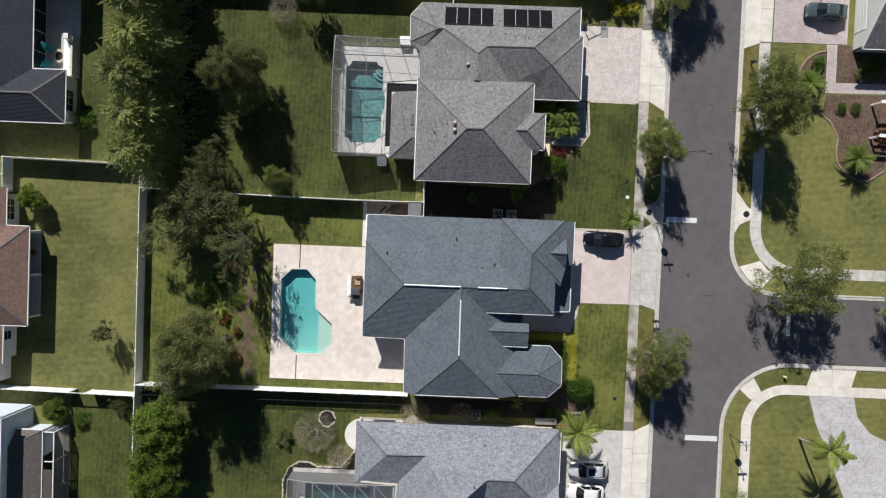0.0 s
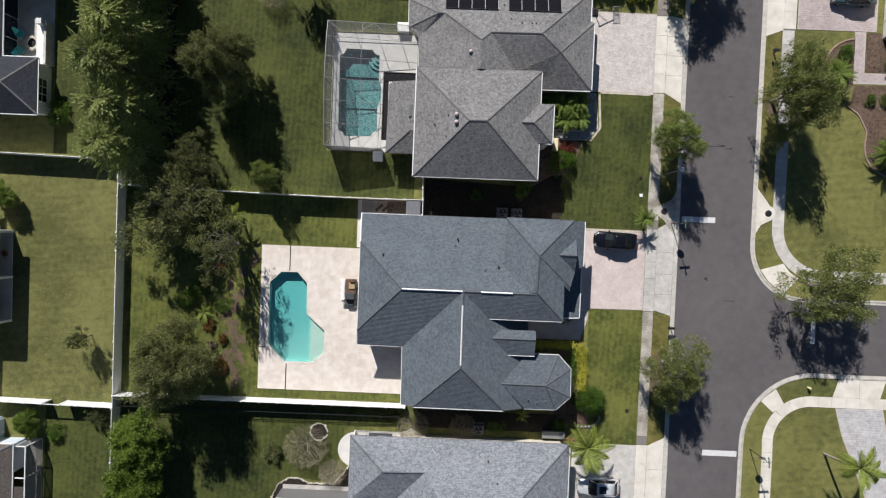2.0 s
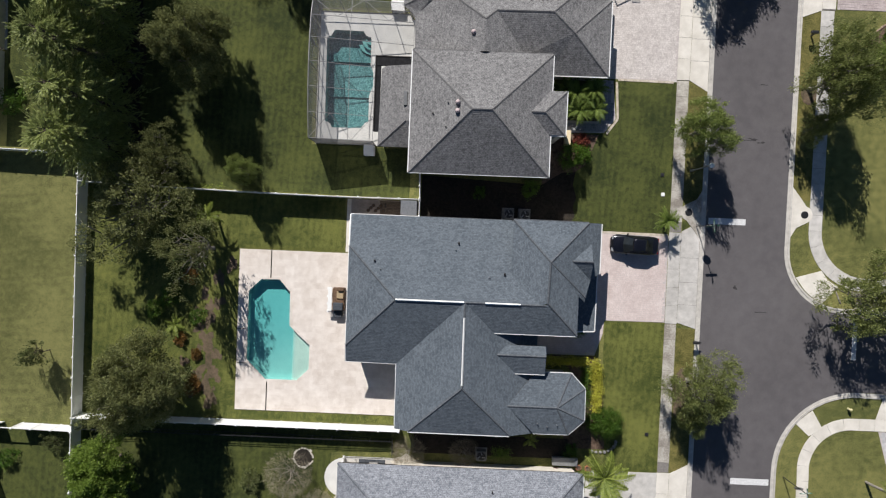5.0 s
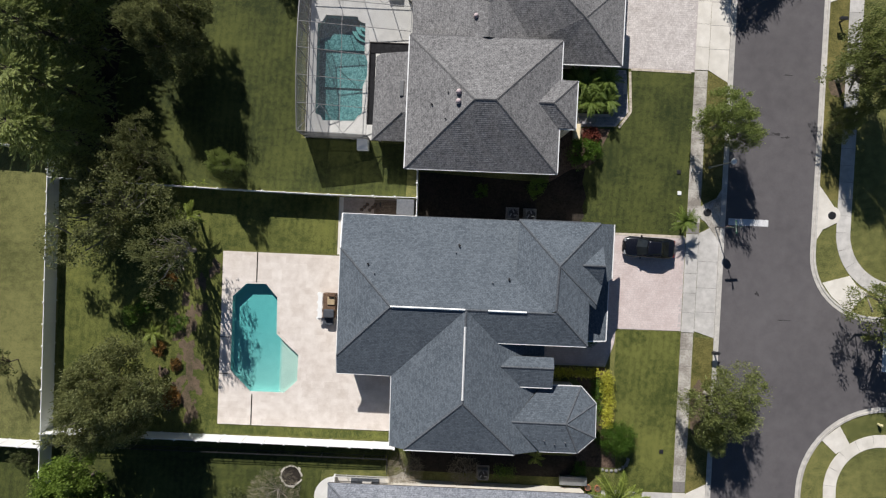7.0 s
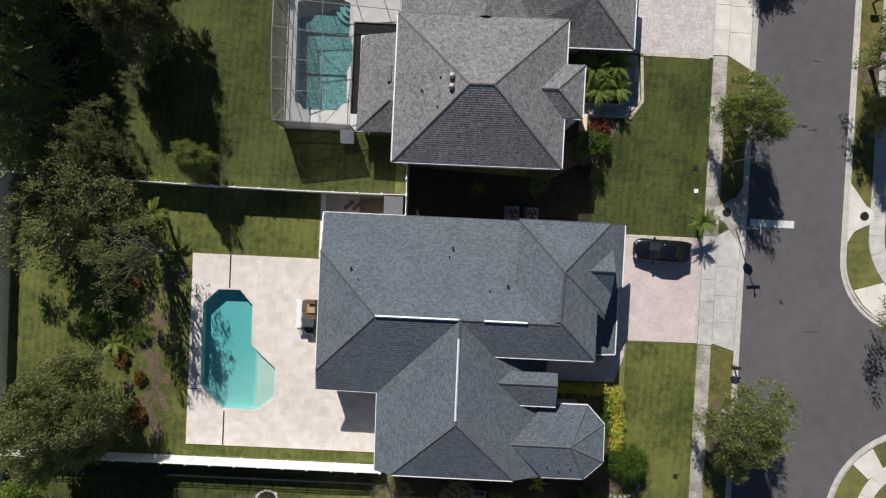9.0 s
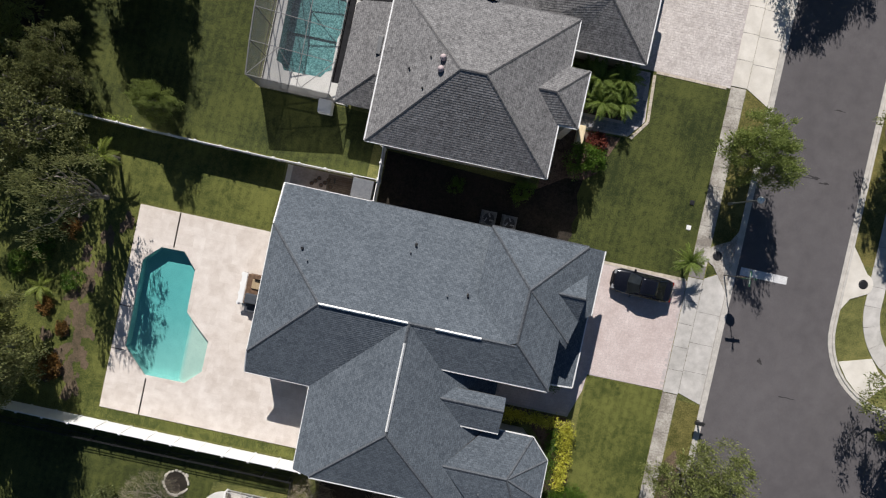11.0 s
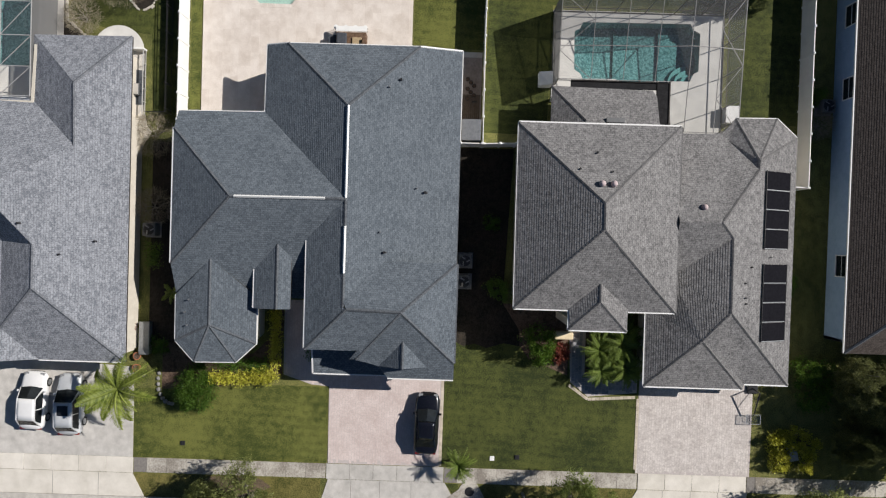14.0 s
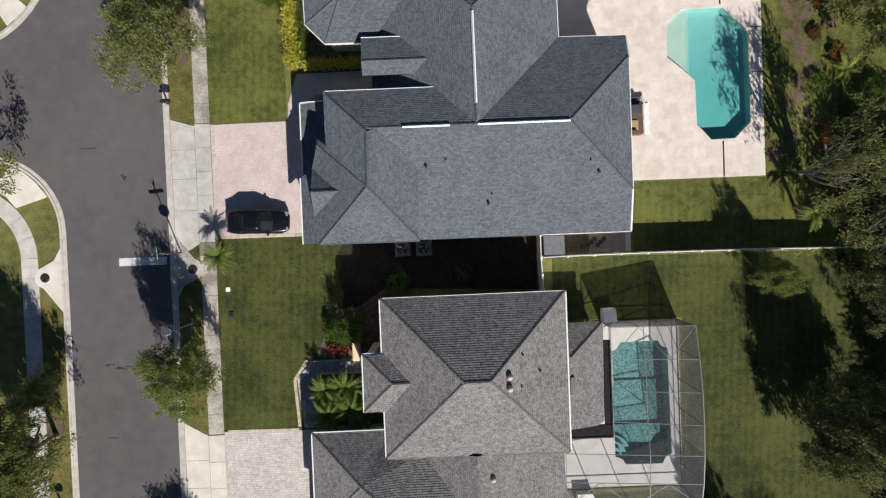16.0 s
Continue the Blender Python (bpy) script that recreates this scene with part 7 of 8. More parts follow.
# ---- pool cages ----
def cage(label, x0, y0, x1, y1, low, high, xs, ys, clip=None):
    """A screened pool enclosure: posts, beams, and screens in between. The roof rises inwards from the west wall."""
    whole = thing("pool_enclosure", label, "pool enclosure")

    def height(x):
        f = (x - x0) / (x1 - x0)
        return low + (high - low) * min(1, f / 0.25)

    def beam(a, b, w=0.05, h=0.08):
        bm = bmesh.new()
        add_bar(bm, a, b, w, h)
        up_normals(bm)
        part("beam", bm, CAGE_GREY if clip is None else ALUMINIUM, whole)

    knee = x0 + (x1 - x0) * 0.25
    for y in ys:
        beam((x0, y, low), (knee, y, high))
        beam((knee, y, high), (x1, y, high))
        part("post", box(x0 - 0.03, y - 0.03, 0.05, x0 + 0.03, y + 0.03, low), BRONZE, whole)
    for x in xs:
        beam((x, y0, height(x)), (x, y1, height(x)))
        for y in (y0, y1):
            part("post", box(x - 0.03, y - 0.03, 0.05, x + 0.03, y + 0.03, height(x) - 0.03), BRONZE, whole)
    for y in (y0, y1):
        beam((x0, y, 0.95), (x1, y, 0.95), 0.05, 0.05)
    beam((x0, y0, 0.95), (x0, y1, 0.95), 0.05, 0.05)
    for a, b in ((ys[0], ys[1]), (ys[-1], ys[-2])):
        for p, q in zip(xs[:-1], xs[1:]):
            if height(p) == height(q):
                beam((p, a, height(p)), (q, b, height(q)), 0.035, 0.05)

    def screen(name, pts, mesh_mat=SCREEN):
        bm = bmesh.new()
        bm.faces.new([bm.verts.new(p) for p in pts])
        part(name, bm, mesh_mat, whole, "dark insect screen")

    for a, b in zip(ys, ys[1:]):
        screen("roof_screen", [(x0, a, low + 0.06), (knee, a, high + 0.06), (knee, b, high + 0.06), (x0, b, low + 0.06)])
        screen("roof_screen", [(knee, a, high + 0.06), (x1, a, high + 0.06), (x1, b, high + 0.06), (knee, b, high + 0.06)])
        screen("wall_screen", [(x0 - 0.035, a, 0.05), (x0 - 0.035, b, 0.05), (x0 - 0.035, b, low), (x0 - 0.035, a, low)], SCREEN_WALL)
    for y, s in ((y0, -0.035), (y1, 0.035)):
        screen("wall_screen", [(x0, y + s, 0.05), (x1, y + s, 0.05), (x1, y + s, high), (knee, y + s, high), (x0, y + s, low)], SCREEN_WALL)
    return whole



def arched_cage(label, x0, profile, x_house, x_back, y_split, z_house):
    """A screened enclosure whose west wall rises to the middle; its purlins run down to the house. profile: (y, height) of each purlin."""
    whole = thing("pool_enclosure", label, "pool enclosure")

    def beam(a, b, w=0.04, h=0.06, name="beam", mat=CAGE_GREY):
        bm = bmesh.new()
        add_bar(bm, a, b, w, h)
        up_normals(bm)
        part(name, bm, mat, whole)

    def reach(y):
        return x_house if y < y_split else x_back

    def height(x, y, top):
        return top + (z_house - top) * (x - x0) / (reach(y) - x0)

    def screen(name, pts, mesh_mat=SCREEN):
        bm = bmesh.new()
        bm.faces.new([bm.verts.new(p) for p in pts])
        part(name, bm, mesh_mat, whole, "dark insect screen")

    for y, top in profile:
        beam((x0, y, top), (reach(y), y, z_house))
        beam((x0, y, 0.06), (x0, y, top), 0.05, 0.05, "post", BRONZE)
    for (ya, ta), (yb, tb) in zip(profile, profile[1:]):
        beam((x0, ya, ta), (x0, yb, tb), 0.06, 0.1)
        beam((x0, ya, 0.95), (x0, yb, 0.95), 0.05, 0.05, "rail", BRONZE)
        beam((x0, ya, 0.1), (x0, yb, 0.1), 0.06, 0.08, "sill", BRONZE)
        far = min(reach(ya), reach(yb))
        beam((-10.3, ya, height(-10.3, ya, ta)), (-10.3, yb, height(-10.3, yb, tb)), 0.04, 0.07)
        screen("roof_screen", [(x0, ya, ta + 0.06), (far, ya, height(far, ya, ta) + 0.06), (far, yb, height(far, yb, tb) + 0.06), (x0, yb, tb + 0.06)])
        screen("wall_screen", [(x0 - 0.035, ya, 0.05), (x0 - 0.035, yb, 0.05), (x0 - 0.035, yb, tb), (x0 - 0.035, ya, ta)], SCREEN_HALF_LIT)
    for (y, top), (yn, tn) in ((profile[0], profile[1]), (profile[-1], profile[-2])):
        count = 3 if y < y_split else 4
        xs = [x0 + (reach(y) - x0) * k / count for k in range(count + 1)]
        for k, x in enumerate(xs):
            beam((x, y, 0.06), (x, y, height(x, y, top)), 0.05, 0.05, "post", BRONZE)
        for k, (a, b) in enumerate(zip(xs, xs[1:])):
            p, q = (y, top), (yn, tn)
            if k % 2:
                p, q = q, p
            if b <= min(reach(y), reach(yn)) + 0.01:
                beam((a, p[0], height(a, *p)), (b, q[0], height(b, *q)), 0.035, 0.06, "brace")
        beam((x0, y, 0.95), (reach(y), y, 0.95), 0.05, 0.05, "rail", BRONZE)
        beam((x0, y, 0.1), (reach(y), y, 0.1), 0.06, 0.08, "sill", BRONZE)
        off = -0.035 if y < y_split else 0.035
        # South wall takes the dark copy, north wall the one toned as lit.
        screen("wall_screen", [(x0, y + off, 0.05), (reach(y), y + off, 0.05), (reach(y), y + off, z_house), (x0, y + off, top)], SCREEN_WALL if y < y_split else SCREEN_LIT)
    beam((x_house, profile[0][0], z_house), (x_house, y_split, z_house))
    beam((x_back, y_split, z_house), (x_back, profile[-1][0], z_house))
    return whole


arched_cage("bronze-framed screen enclosure over the swimming pool", -13.85,
            [(9.08, 3.75), (11.35, 4.3), (13.62, 4.65), (15.86, 4.75), (18.02, 4.65), (20.1, 4.35), (21.85, 3.8)], -8.05, -4.55, 17.1, 3.05)
cage("pale-framed screen enclosure over the blue pool", -17.9, -37.8, -5.7, -28.4, 2.4, 3.0, [-17.9, -14.85, -12.4, -10.0, -7.8, -5.7], [-37.8, -35.4, -33.0, -30.6, -28.4], clip=True)
deck_box = thing("pool_equipment_cover", "white slanted cover beside the pool enclosure", "pool equipment", -8.6, 8.7, 0)
bm = bmesh.new()
v = [bm.verts.new(p) for p in ((-0.52, -0.68, 0), (0.52, -0.66, 0), (0.5, 0.3, 0), (-0.5, 0.3, 0), (-0.52, -0.68, 0.75), (0.52, -0.66, 0.75), (0.45, 0.3, 1.15), (-0.5, 0.3, 1.15))]
for q in ((0, 1, 2, 3), (4, 5, 6, 7), (0, 1, 5, 4), (1, 2, 6, 5), (2, 3, 7, 6), (3, 0, 4, 7)):
    bm.faces.new([v[k] for k in q])
up_normals(bm)
bmesh.ops.bevel(bm, geom=bm.edges[:], offset=0.04, segments=2, affect="EDGES")
part("cover", bm, WHITE, deck_box)
deck_box = thing("pool_equipment_cover", "white box beside the pool enclosure", "pool equipment", -6.38, 22.42, 0)
part("cover", box(-0.6, -0.48, 0.0, 0.6, 0.48, 0.7, bevel=0.05), WHITE, deck_box)
part("lid", box(-0.63, -0.51, 0.705, 0.63, 0.51, 0.76, bevel=0.02), VINYL, deck_box)


# ---- cars ----
def car(x, y, turn, paint, label, length=4.65, width=1.82, height=1.43, boxy=0.0, rack=False):
    """A parked car facing its local -x, built from lofted sections."""
    whole = thing("car", label, "car", x, y, 0.045, turn)
    L, W = length, width / 2
    # stations: position, half width, lower edge, shoulder height, crown height
    body = [(0.0, 0.46, 0.36, 0.48, 0.52), (0.008, 0.62, 0.30, 0.55, 0.60), (0.025, 0.76, 0.25, 0.61, 0.67), (0.055, 0.87, 0.21, 0.66, 0.73), (0.10, 0.94, 0.20, 0.70, 0.78), (0.18, 0.98, 0.18, 0.76, 0.86), (0.29, 1.0, 0.18, 0.84, 0.94), (0.45, 1.0, 0.18, 0.88, 0.93),
            (0.62, 1.0, 0.18, 0.90, 0.95), (0.80, 0.99, 0.18, 0.92, 1.0), (0.90, 0.96, 0.22, 0.92, 1.0 + 0.1 * boxy), (0.95, 0.90, 0.26, 0.90, 0.98 + 0.08 * boxy), (0.98, 0.80, 0.30, 0.84, 0.92), (0.994, 0.68 + 0.08 * boxy, 0.33, 0.76, 0.82), (1.0, 0.52 + 0.1 * boxy, 0.38, 0.68, 0.71)]
    bm = bmesh.new()
    rows = []
    for f, w, lo, sh, cr in body:
        px, hw = (f - 0.5) * L, W * w
        ring = [(-hw * 0.92, lo), (-hw, lo + 0.18), (-hw, sh - 0.12), (-hw * 0.95, sh), (-hw * 0.72, sh + (cr - sh) * 0.75), (0, cr), (hw * 0.72, sh + (cr - sh) * 0.75), (hw * 0.95, sh), (hw, sh - 0.12), (hw, lo + 0.18), (hw * 0.92, lo)]
        rows.append([bm.verts.new((px, py, pz)) for py, pz in ring])
    for a, b in zip(rows, rows[1:]):
        for k in range(len(a) - 1):
            bm.faces.new((a[k], a[k + 1], b[k + 1], b[k]))
        bm.faces.new((a[-1], a[0], b[0], b[-1]))
    bm.faces.new(rows[0])
    bm.faces.new(rows[-1][::-1])
    up_normals(bm)
    shell = part("body", bm, paint, whole, smooth=True)
    # greenhouse
    front, rear = 0.27, 0.88 + 0.08 * boxy
    r0, r1 = 0.43, 0.72 + 0.14 * boxy
    zb, zt, wb, wt = 0.88, height, W * 0.90, W * (0.68 + 0.06 * boxy)

    def glass(name, pts, mat=CAR_GLASS):
        g = bmesh.new()
        g.faces.new([g.verts.new(p) for p in pts])
        solid = bmesh.ops.solidify(g, geom=g.faces[:], thickness=0.015)
        up_normals(g)
        part(name, g, mat, whole)

    X = lambda f: (f - 0.5) * L
    glass("windscreen", [(X(front), -wb, zb + 0.02), (X(front) - 0.12, 0, zb + 0.06), (X(front), wb, zb + 0.02), (X(r0), wt, zt - 0.03), (X(r0) - 0.05, 0, zt), (X(r0), -wt, zt - 0.03)])
    glass("rear_window", [(X(rear), wb * 0.93, zb + 0.08), (X(rear), -wb * 0.93, zb + 0.08), (X(r1), -wt, zt - 0.04), (X(r1) + 0.04, 0, zt - 0.01), (X(r1), wt, zt - 0.04)])
    for s in (-1, 1):
        mid = (r0 + r1) / 2
        glass("side_window", [(X(front + 0.05), s * wb * 1.0, zb), (X(mid) - 0.03, s * wb * 1.0, zb), (X(mid) - 0.03, s * wt * 1.02, zt - 0.05), (X(r0) + 0.02, s * wt * 1.02, zt - 0.05)])
        glass("side_window", [(X(mid) + 0.03, s * wb, zb), (X(rear - 0.05), s * wb, zb + 0.04), (X(r1) - 0.02, s * wt * 1.02, zt - 0.06), (X(mid) + 0.03, s * wt * 1.02, zt - 0.05)])
        g = bmesh.new()
        add_bar(g, (X(front), s * wb, zb), (X(r0), s * wt, zt - 0.02), 0.055, 0.04)
        add_bar(g, (X(r0), s * wt, zt - 0.02), (X(r1), s * wt, zt - 0.03), 0.07, 0.05)
        add_bar(g, (X(r1), s * wt, zt - 0.03), (X(rear), s * wb * 0.95, zb + 0.05), 0.07, 0.05)
        add_bar(g, (X(mid), s * wb, zb), (X(mid), s * wt, zt - 0.03), 0.05, 0.05)
        up_normals(g)
        part("roof_pillar", g, paint, whole)
        g = box(X(0.33) - 0.09, s * W * 1.0 - 0.02 if s > 0 else -W * 1.0 - 0.16, 0.86, X(0.33) + 0.07, s * W * 1.0 + 0.16 if s > 0 else -W * 1.0 + 0.02, 0.99, bevel=0.03)
        part("door_mirror", g, paint, whole)
        g = box(X(0.02), s * W * 0.62 - 0.16, 0.56, X(0.07), s * W * 0.62 + 0.16, 0.70, bevel=0.02)
        part("headlight", g, LAMP_LENS, whole)
        g = box(X(0.965), s * W * 0.66 - 0.17, 0.72, X(0.995), s * W * 0.66 + 0.17, 0.86, bevel=0.02)
        part("tail_light", g, RED_LENS, whole)
    g = bmesh.new()
    n = 6
    grid = []
    for i in range(5):
        f = r0 + (r1 - r0) * i / 4
        grid.append([g.verts.new((X(f), wt * (2 * j / n - 1), zt + 0.035 * (1 - (2 * j / n - 1) ** 2) - 0.02 * (abs(i - 2) / 2) ** 2)) for j in range(n + 1)])
    for a, b in zip(grid, grid[1:]):
        for j in range(n):
            g.faces.new((a[j], a[j + 1], b[j + 1], b[j]))
    for f in g.faces:
        f.normal_update()
        if f.normal.z < 0:
            f.normal_flip()
    rim = [e for e in g.edges if e.is_boundary]
    low = bmesh.ops.extrude_edge_only(g, edges=rim)
    for v in low['geom']:
        if isinstance(v, bmesh.types.BMVert):
            v.co.z -= 0.05
    top = part("roof_panel", g, paint, whole, smooth=True)
    if rack:
        g = box(X(r0) + 0.22, -wt * 0.6, zt + 0.025, X((r0 + r1) / 2) + 0.05, wt * 0.6, zt + 0.045, bevel=0.008)
        part("sunroof", g, GLASS, top)
    for f in (0.19, 0.80):
        for s in (-1, 1):
            g = bmesh.new()
            add_rod(g, (X(f), s * (W - 0.22), 0.32), (X(f), s * (W + 0.005), 0.32), 0.33, 0.33, 24)
            tyre = part("wheel", g, RUBBER, whole)
            g = bmesh.new()
            add_rod(g, (X(f), s * (W + 0.004), 0.32), (X(f), s * (W + 0.014), 0.32), 0.22, 0.20, 18)
            part("rim", g, GREY_METAL, tyre, "grey metal rim")
    return whole


car(17.38, 0.48, -1.5, CAR_BLACK, "black saloon car parked on the block-paved driveway", 4.6, 1.8, 1.42)
car(41.5, 27.5, -2, CAR_TEAL, "dark teal saloon car parked on the block-paved driveway", 4.7, 1.82, 1.44)
car(16.8, -26.4, 1, CAR_SILVER, "silver estate car with a dark sunroof on the concrete driveway", 4.6, 1.85, 1.6, 0.8, rack=True)
car(16.6, -29.15, -2, CAR_WHITE, "white hatchback with dark windows on the concrete driveway", 4.35, 1.88, 1.55, 0.6)


# ---- street furniture ----
lamp = thing("street_lamp", "slim grey street lamp with a round white head", "street lamp", 22.72, 7.92, 0)
part("pole", rod((0, 0, 0), (0, 0, 4.75), 0.075, 0.045, 12), GREY_METAL, lamp)
part("base", rod((0, 0, 0), (0, 0, 0.5), 0.14, 0.10, 12), GREY_METAL, lamp)
bm = bmesh.new()
prof = [(0.06, 4.66), (0.22, 4.72), (0.25, 4.84), (0.2, 4.98), (0.1, 5.08), (0.03, 5.12)]
for (a, za), (b, zb) in zip(prof, prof[1:]):
    add_rod(bm, (0, 0, za), (0, 0, zb), a, b, 20)
part("head", bm, WHITE, lamp, "round white globe")


def sign_post(x, y, label, turn, tall=4.6):
    whole = thing("stop_sign", label, "street sign", x, y, 0, turn)
    part("pole", rod((0, 0, 0), (0, 0, tall), 0.045, 0.035, 10), BLACK, whole)
    bm = bmesh.new()
    ring = [bm.verts.new((0.05, 0.4 * math.cos(radians(22.5 + 45 * k)), 2.75 + 0.4 * math.sin(radians(22.5 + 45 * k)))) for k in range(8)]
    bm.faces.new(ring)
    bmesh.ops.solidify(bm, geom=bm.faces[:], thickness=0.02)
    up_normals(bm)
    plate_ = part("sign_plate", bm, SIGN_RED, whole, "red octagonal plate")
    bm = bmesh.new()
    bm.faces.new([bm.verts.new((0.028, 0.4 * math.cos(radians(22.5 + 45 * k)), 2.75 + 0.4 * math.sin(radians(22.5 + 45 * k)))) for k in range(8)])
    bmesh.ops.solidify(bm, geom=bm.faces[:], thickness=0.006)
    up_normals(bm)
    part("sign_back", bm, GREY_METAL, whole, "bare grey metal back")
    txt = bpy.data.curves.new("lettering", "FONT")
    txt.body, txt.size, txt.align_x, txt.align_y, txt.extrude = "STOP", 0.26, "CENTER", "CENTER", 0.002
    ob = new("lettering", txt)
    dep = ob.evaluated_get(bpy.context.evaluated_depsgraph_get())
    me = bpy.data.meshes.new_from_object(dep)
    bpy.data.objects.remove(ob)
    me.transform(pose(0.078, 0, 2.75, 90, 0, 90))
    me.materials.clear()
    me.materials.append(WHITE)
    part("lettering", me, None, plate_, "white capital letters")
    for z, a in ((3.95, 0), (4.2, 90)):
        bm = box(-0.012, -0.55, -0.11, 0.012, 0.55, 0.11)
        bmesh.ops.transform(bm, matrix=pose(0, 0, z, 0, 0, a), verts=bm.verts)
        name_plate = part("street_name_plate", bm, SIGN_GREEN, whole, "green name plate with a white bar")
        bm = box(-0.016, -0.4, -0.04, 0.016, 0.4, 0.04)
        bmesh.ops.transform(bm, matrix=pose(0, 0, z, 0, 0, a), verts=bm.verts)
        part("name_bar", bm, WHITE, name_plate)
    return whole


sign_post(23.5, 2.55, "black post with a stop sign beside the kerb", 95)
sign_post(33.35, -21.75, "black post with a stop sign on the verge", 275)
for x, y, label in ((33.6, 21.4, "low black lamp post on the verge"), (23.95, -8.7, "black mailbox on a post beside the kerb")):
    whole = thing("mailbox" if y < 0 else "post_light", label, "mailbox" if y < 0 else "post light", x, y, 0)
    part("post", box(-0.06, -0.06, 0, 0.06, 0.06, 1.1), BLACK, whole)
    part("arm", box(-0.5, -0.05, 0.82, 0.3, 0.05, 0.9), BLACK, whole)
    part("box", box(-0.55, -0.14, 0.92, 0.1, 0.14, 1.22, bevel=0.05), BLACK, whole)
hydrant = thing("fire_hydrant", "pale yellow fire hydrant on the verge", "fire hydrant", 39.3, -14.7, 0)
bm = rod((0, 0, 0), (0, 0, 0.5), 0.11, 0.11, 12)
add_rod(bm, (0, 0, 0.5), (0, 0, 0.62), 0.14, 0.07, 12)
add_rod(bm, (-0.18, 0, 0.4), (0.18, 0, 0.4), 0.055, 0.055, 8)
part("body", bm, material("hydrant_paint", (0.55, 0.50, 0.28), (0.68, 0.62, 0.36), 6.0, 0.5), hydrant)
for x, y, mat, label in ((20.1, 5.5, WHITE, "small white utility lid on the lawn"), (19.95, 7.4, BLACK, "small dark lid on the lawn"), (19.7, -18.1, BLACK, "small dark lid on the lawn")):
    lid = thing("ground_box", label, "utility box", x, y, 0)
    part("lid", box(-0.17, -0.17, 0.0, 0.17, 0.17, 0.09, bevel=0.02), mat, lid)


# ---- yard things ----
def air_conditioner(x, y, label):
    whole = thing("air_conditioner", label, "air conditioner", x, y, 0, 0)
    part("pad", box(-0.6, -0.6, 0, 0.6, 0.6, 0.07), BED_STONE, whole)
    bm = bmesh.new()
    add_box(bm, -0.48, -0.48, 0.07, 0.48, 0.48, 0.86, bevel=0.04)
    part("casing", bm, AC_GREY, whole)
    bm = rod((0, 0, 0.86), (0, 0, 0.88), 0.40, 0.40, 28)
    part("fan_well", bm, BLACK, whole)
    for k in range(3):
        bm = bmesh.new()
        add_box(bm, 0.06, -0.11, 0.885, 0.36, 0.11, 0.897, pose(0, 0, 0, 12, 0, 120 * k))
        part("fan_blade", bm, GREY_METAL, whole)
    for r in (0.12, 0.22, 0.32, 0.42):
        bm = bmesh.new()
        loops = [[bm.verts.new((q * math.cos(radians(15 * n)), q * math.sin(radians(15 * n)), z)) for n in range(24)] for q, z in ((r - 0.004, 0.906), (r + 0.004, 0.906), (r + 0.004, 0.914), (r - 0.004, 0.914))]
        for m in range(4):
            for n in range(24):
                bm.faces.new((loops[m][n], loops[m][(n + 1) % 24], loops[(m + 1) % 4][(n + 1) % 24], loops[(m + 1) % 4][n]))
        part("guard_ring", bm, BLACK, whole)


air_conditioner(5.1, 2.95, "grey air conditioner beside the house wall")
air_conditioner(6.68, 2.92, "grey air conditioner beside the house wall")
air_conditioner(3.5, -20.7, "pale grey air conditioner between the houses")
air_conditioner(-7.2, 29.5, "pale grey air conditioner behind the white fence")

grill = thing("outdoor_kitchen", "stone barbecue counter with a grill against the house", "barbecue", -10.75, -6.0, 0.085)
part("counter", box(-0.8, -1.1, 0.0, 0.3, 1.1, 0.86, bevel=0.03), BROWN, grill, "brown counter front")
part("shelf", box(-1.25, -1.15, 0.83, -0.86, 1.15, 0.88, bevel=0.015), WHITE, grill, "white folding side shelf")
for y in (-1.05, 1.05):
    part("shelf_leg", rod((-1.2, y, 0.0), (-1.2, y, 0.83), 0.03), WHITE, grill)
part("grill_body", box(-0.7, -1.05, 0.86, 0.25, -0.3, 1.12, bevel=0.1), BLUE_CLOTH, grill, "blue-grey grill hood")
part("side_box", box(-0.65, -1.75, 0.0, 0.1, -1.14, 0.62, bevel=0.05), BLUE_CLOTH, grill, "dark grey covered box")
part("board", box(-0.4, 0.1, 0.86, 0.25, 0.8, 0.98, bevel=0.03), TAN, grill)
part("hood", box(-0.3, 0.85, 0.86, 0.3, 1.2, 1.2, bevel=0.06), BROWN, grill)
for k in range(4):
    stool = thing("bar_stool", "white bar stool along the barbecue counter", "stool", -11.95, -5.0 - 0.72 * k, 0.085, group="stools at the counter")
    part("seat", rod((0, 0, 0.70), (0, 0, 0.75), 0.17, 0.17, 14), WHITE, stool)
    for a in (45, 135, 225, 315):
        part("leg", rod((0.11 * math.cos(radians(a)), 0.11 * math.sin(radians(a)), 0.7), (0.17 * math.cos(radians(a)), 0.17 * math.sin(radians(a)), 0.0), 0.013), GREY_METAL, stool)
shed = thing("storage_shed", "low grey storage shed between house and fence", "shed", -4.5, 3.1, 0.05)
part("body", box(-0.72, -0.66, 0, 0.72, 0.66, 1.6), GREY_METAL, shed)
for k in range(6):
    part("roof_board", box(-0.76, -0.7 + 0.2333 * k, 1.6 + 0.012 * k, 0.76, -0.7 + 0.2333 * (k + 1) - 0.008, 1.64 + 0.012 * k), GREY_METAL, shed)
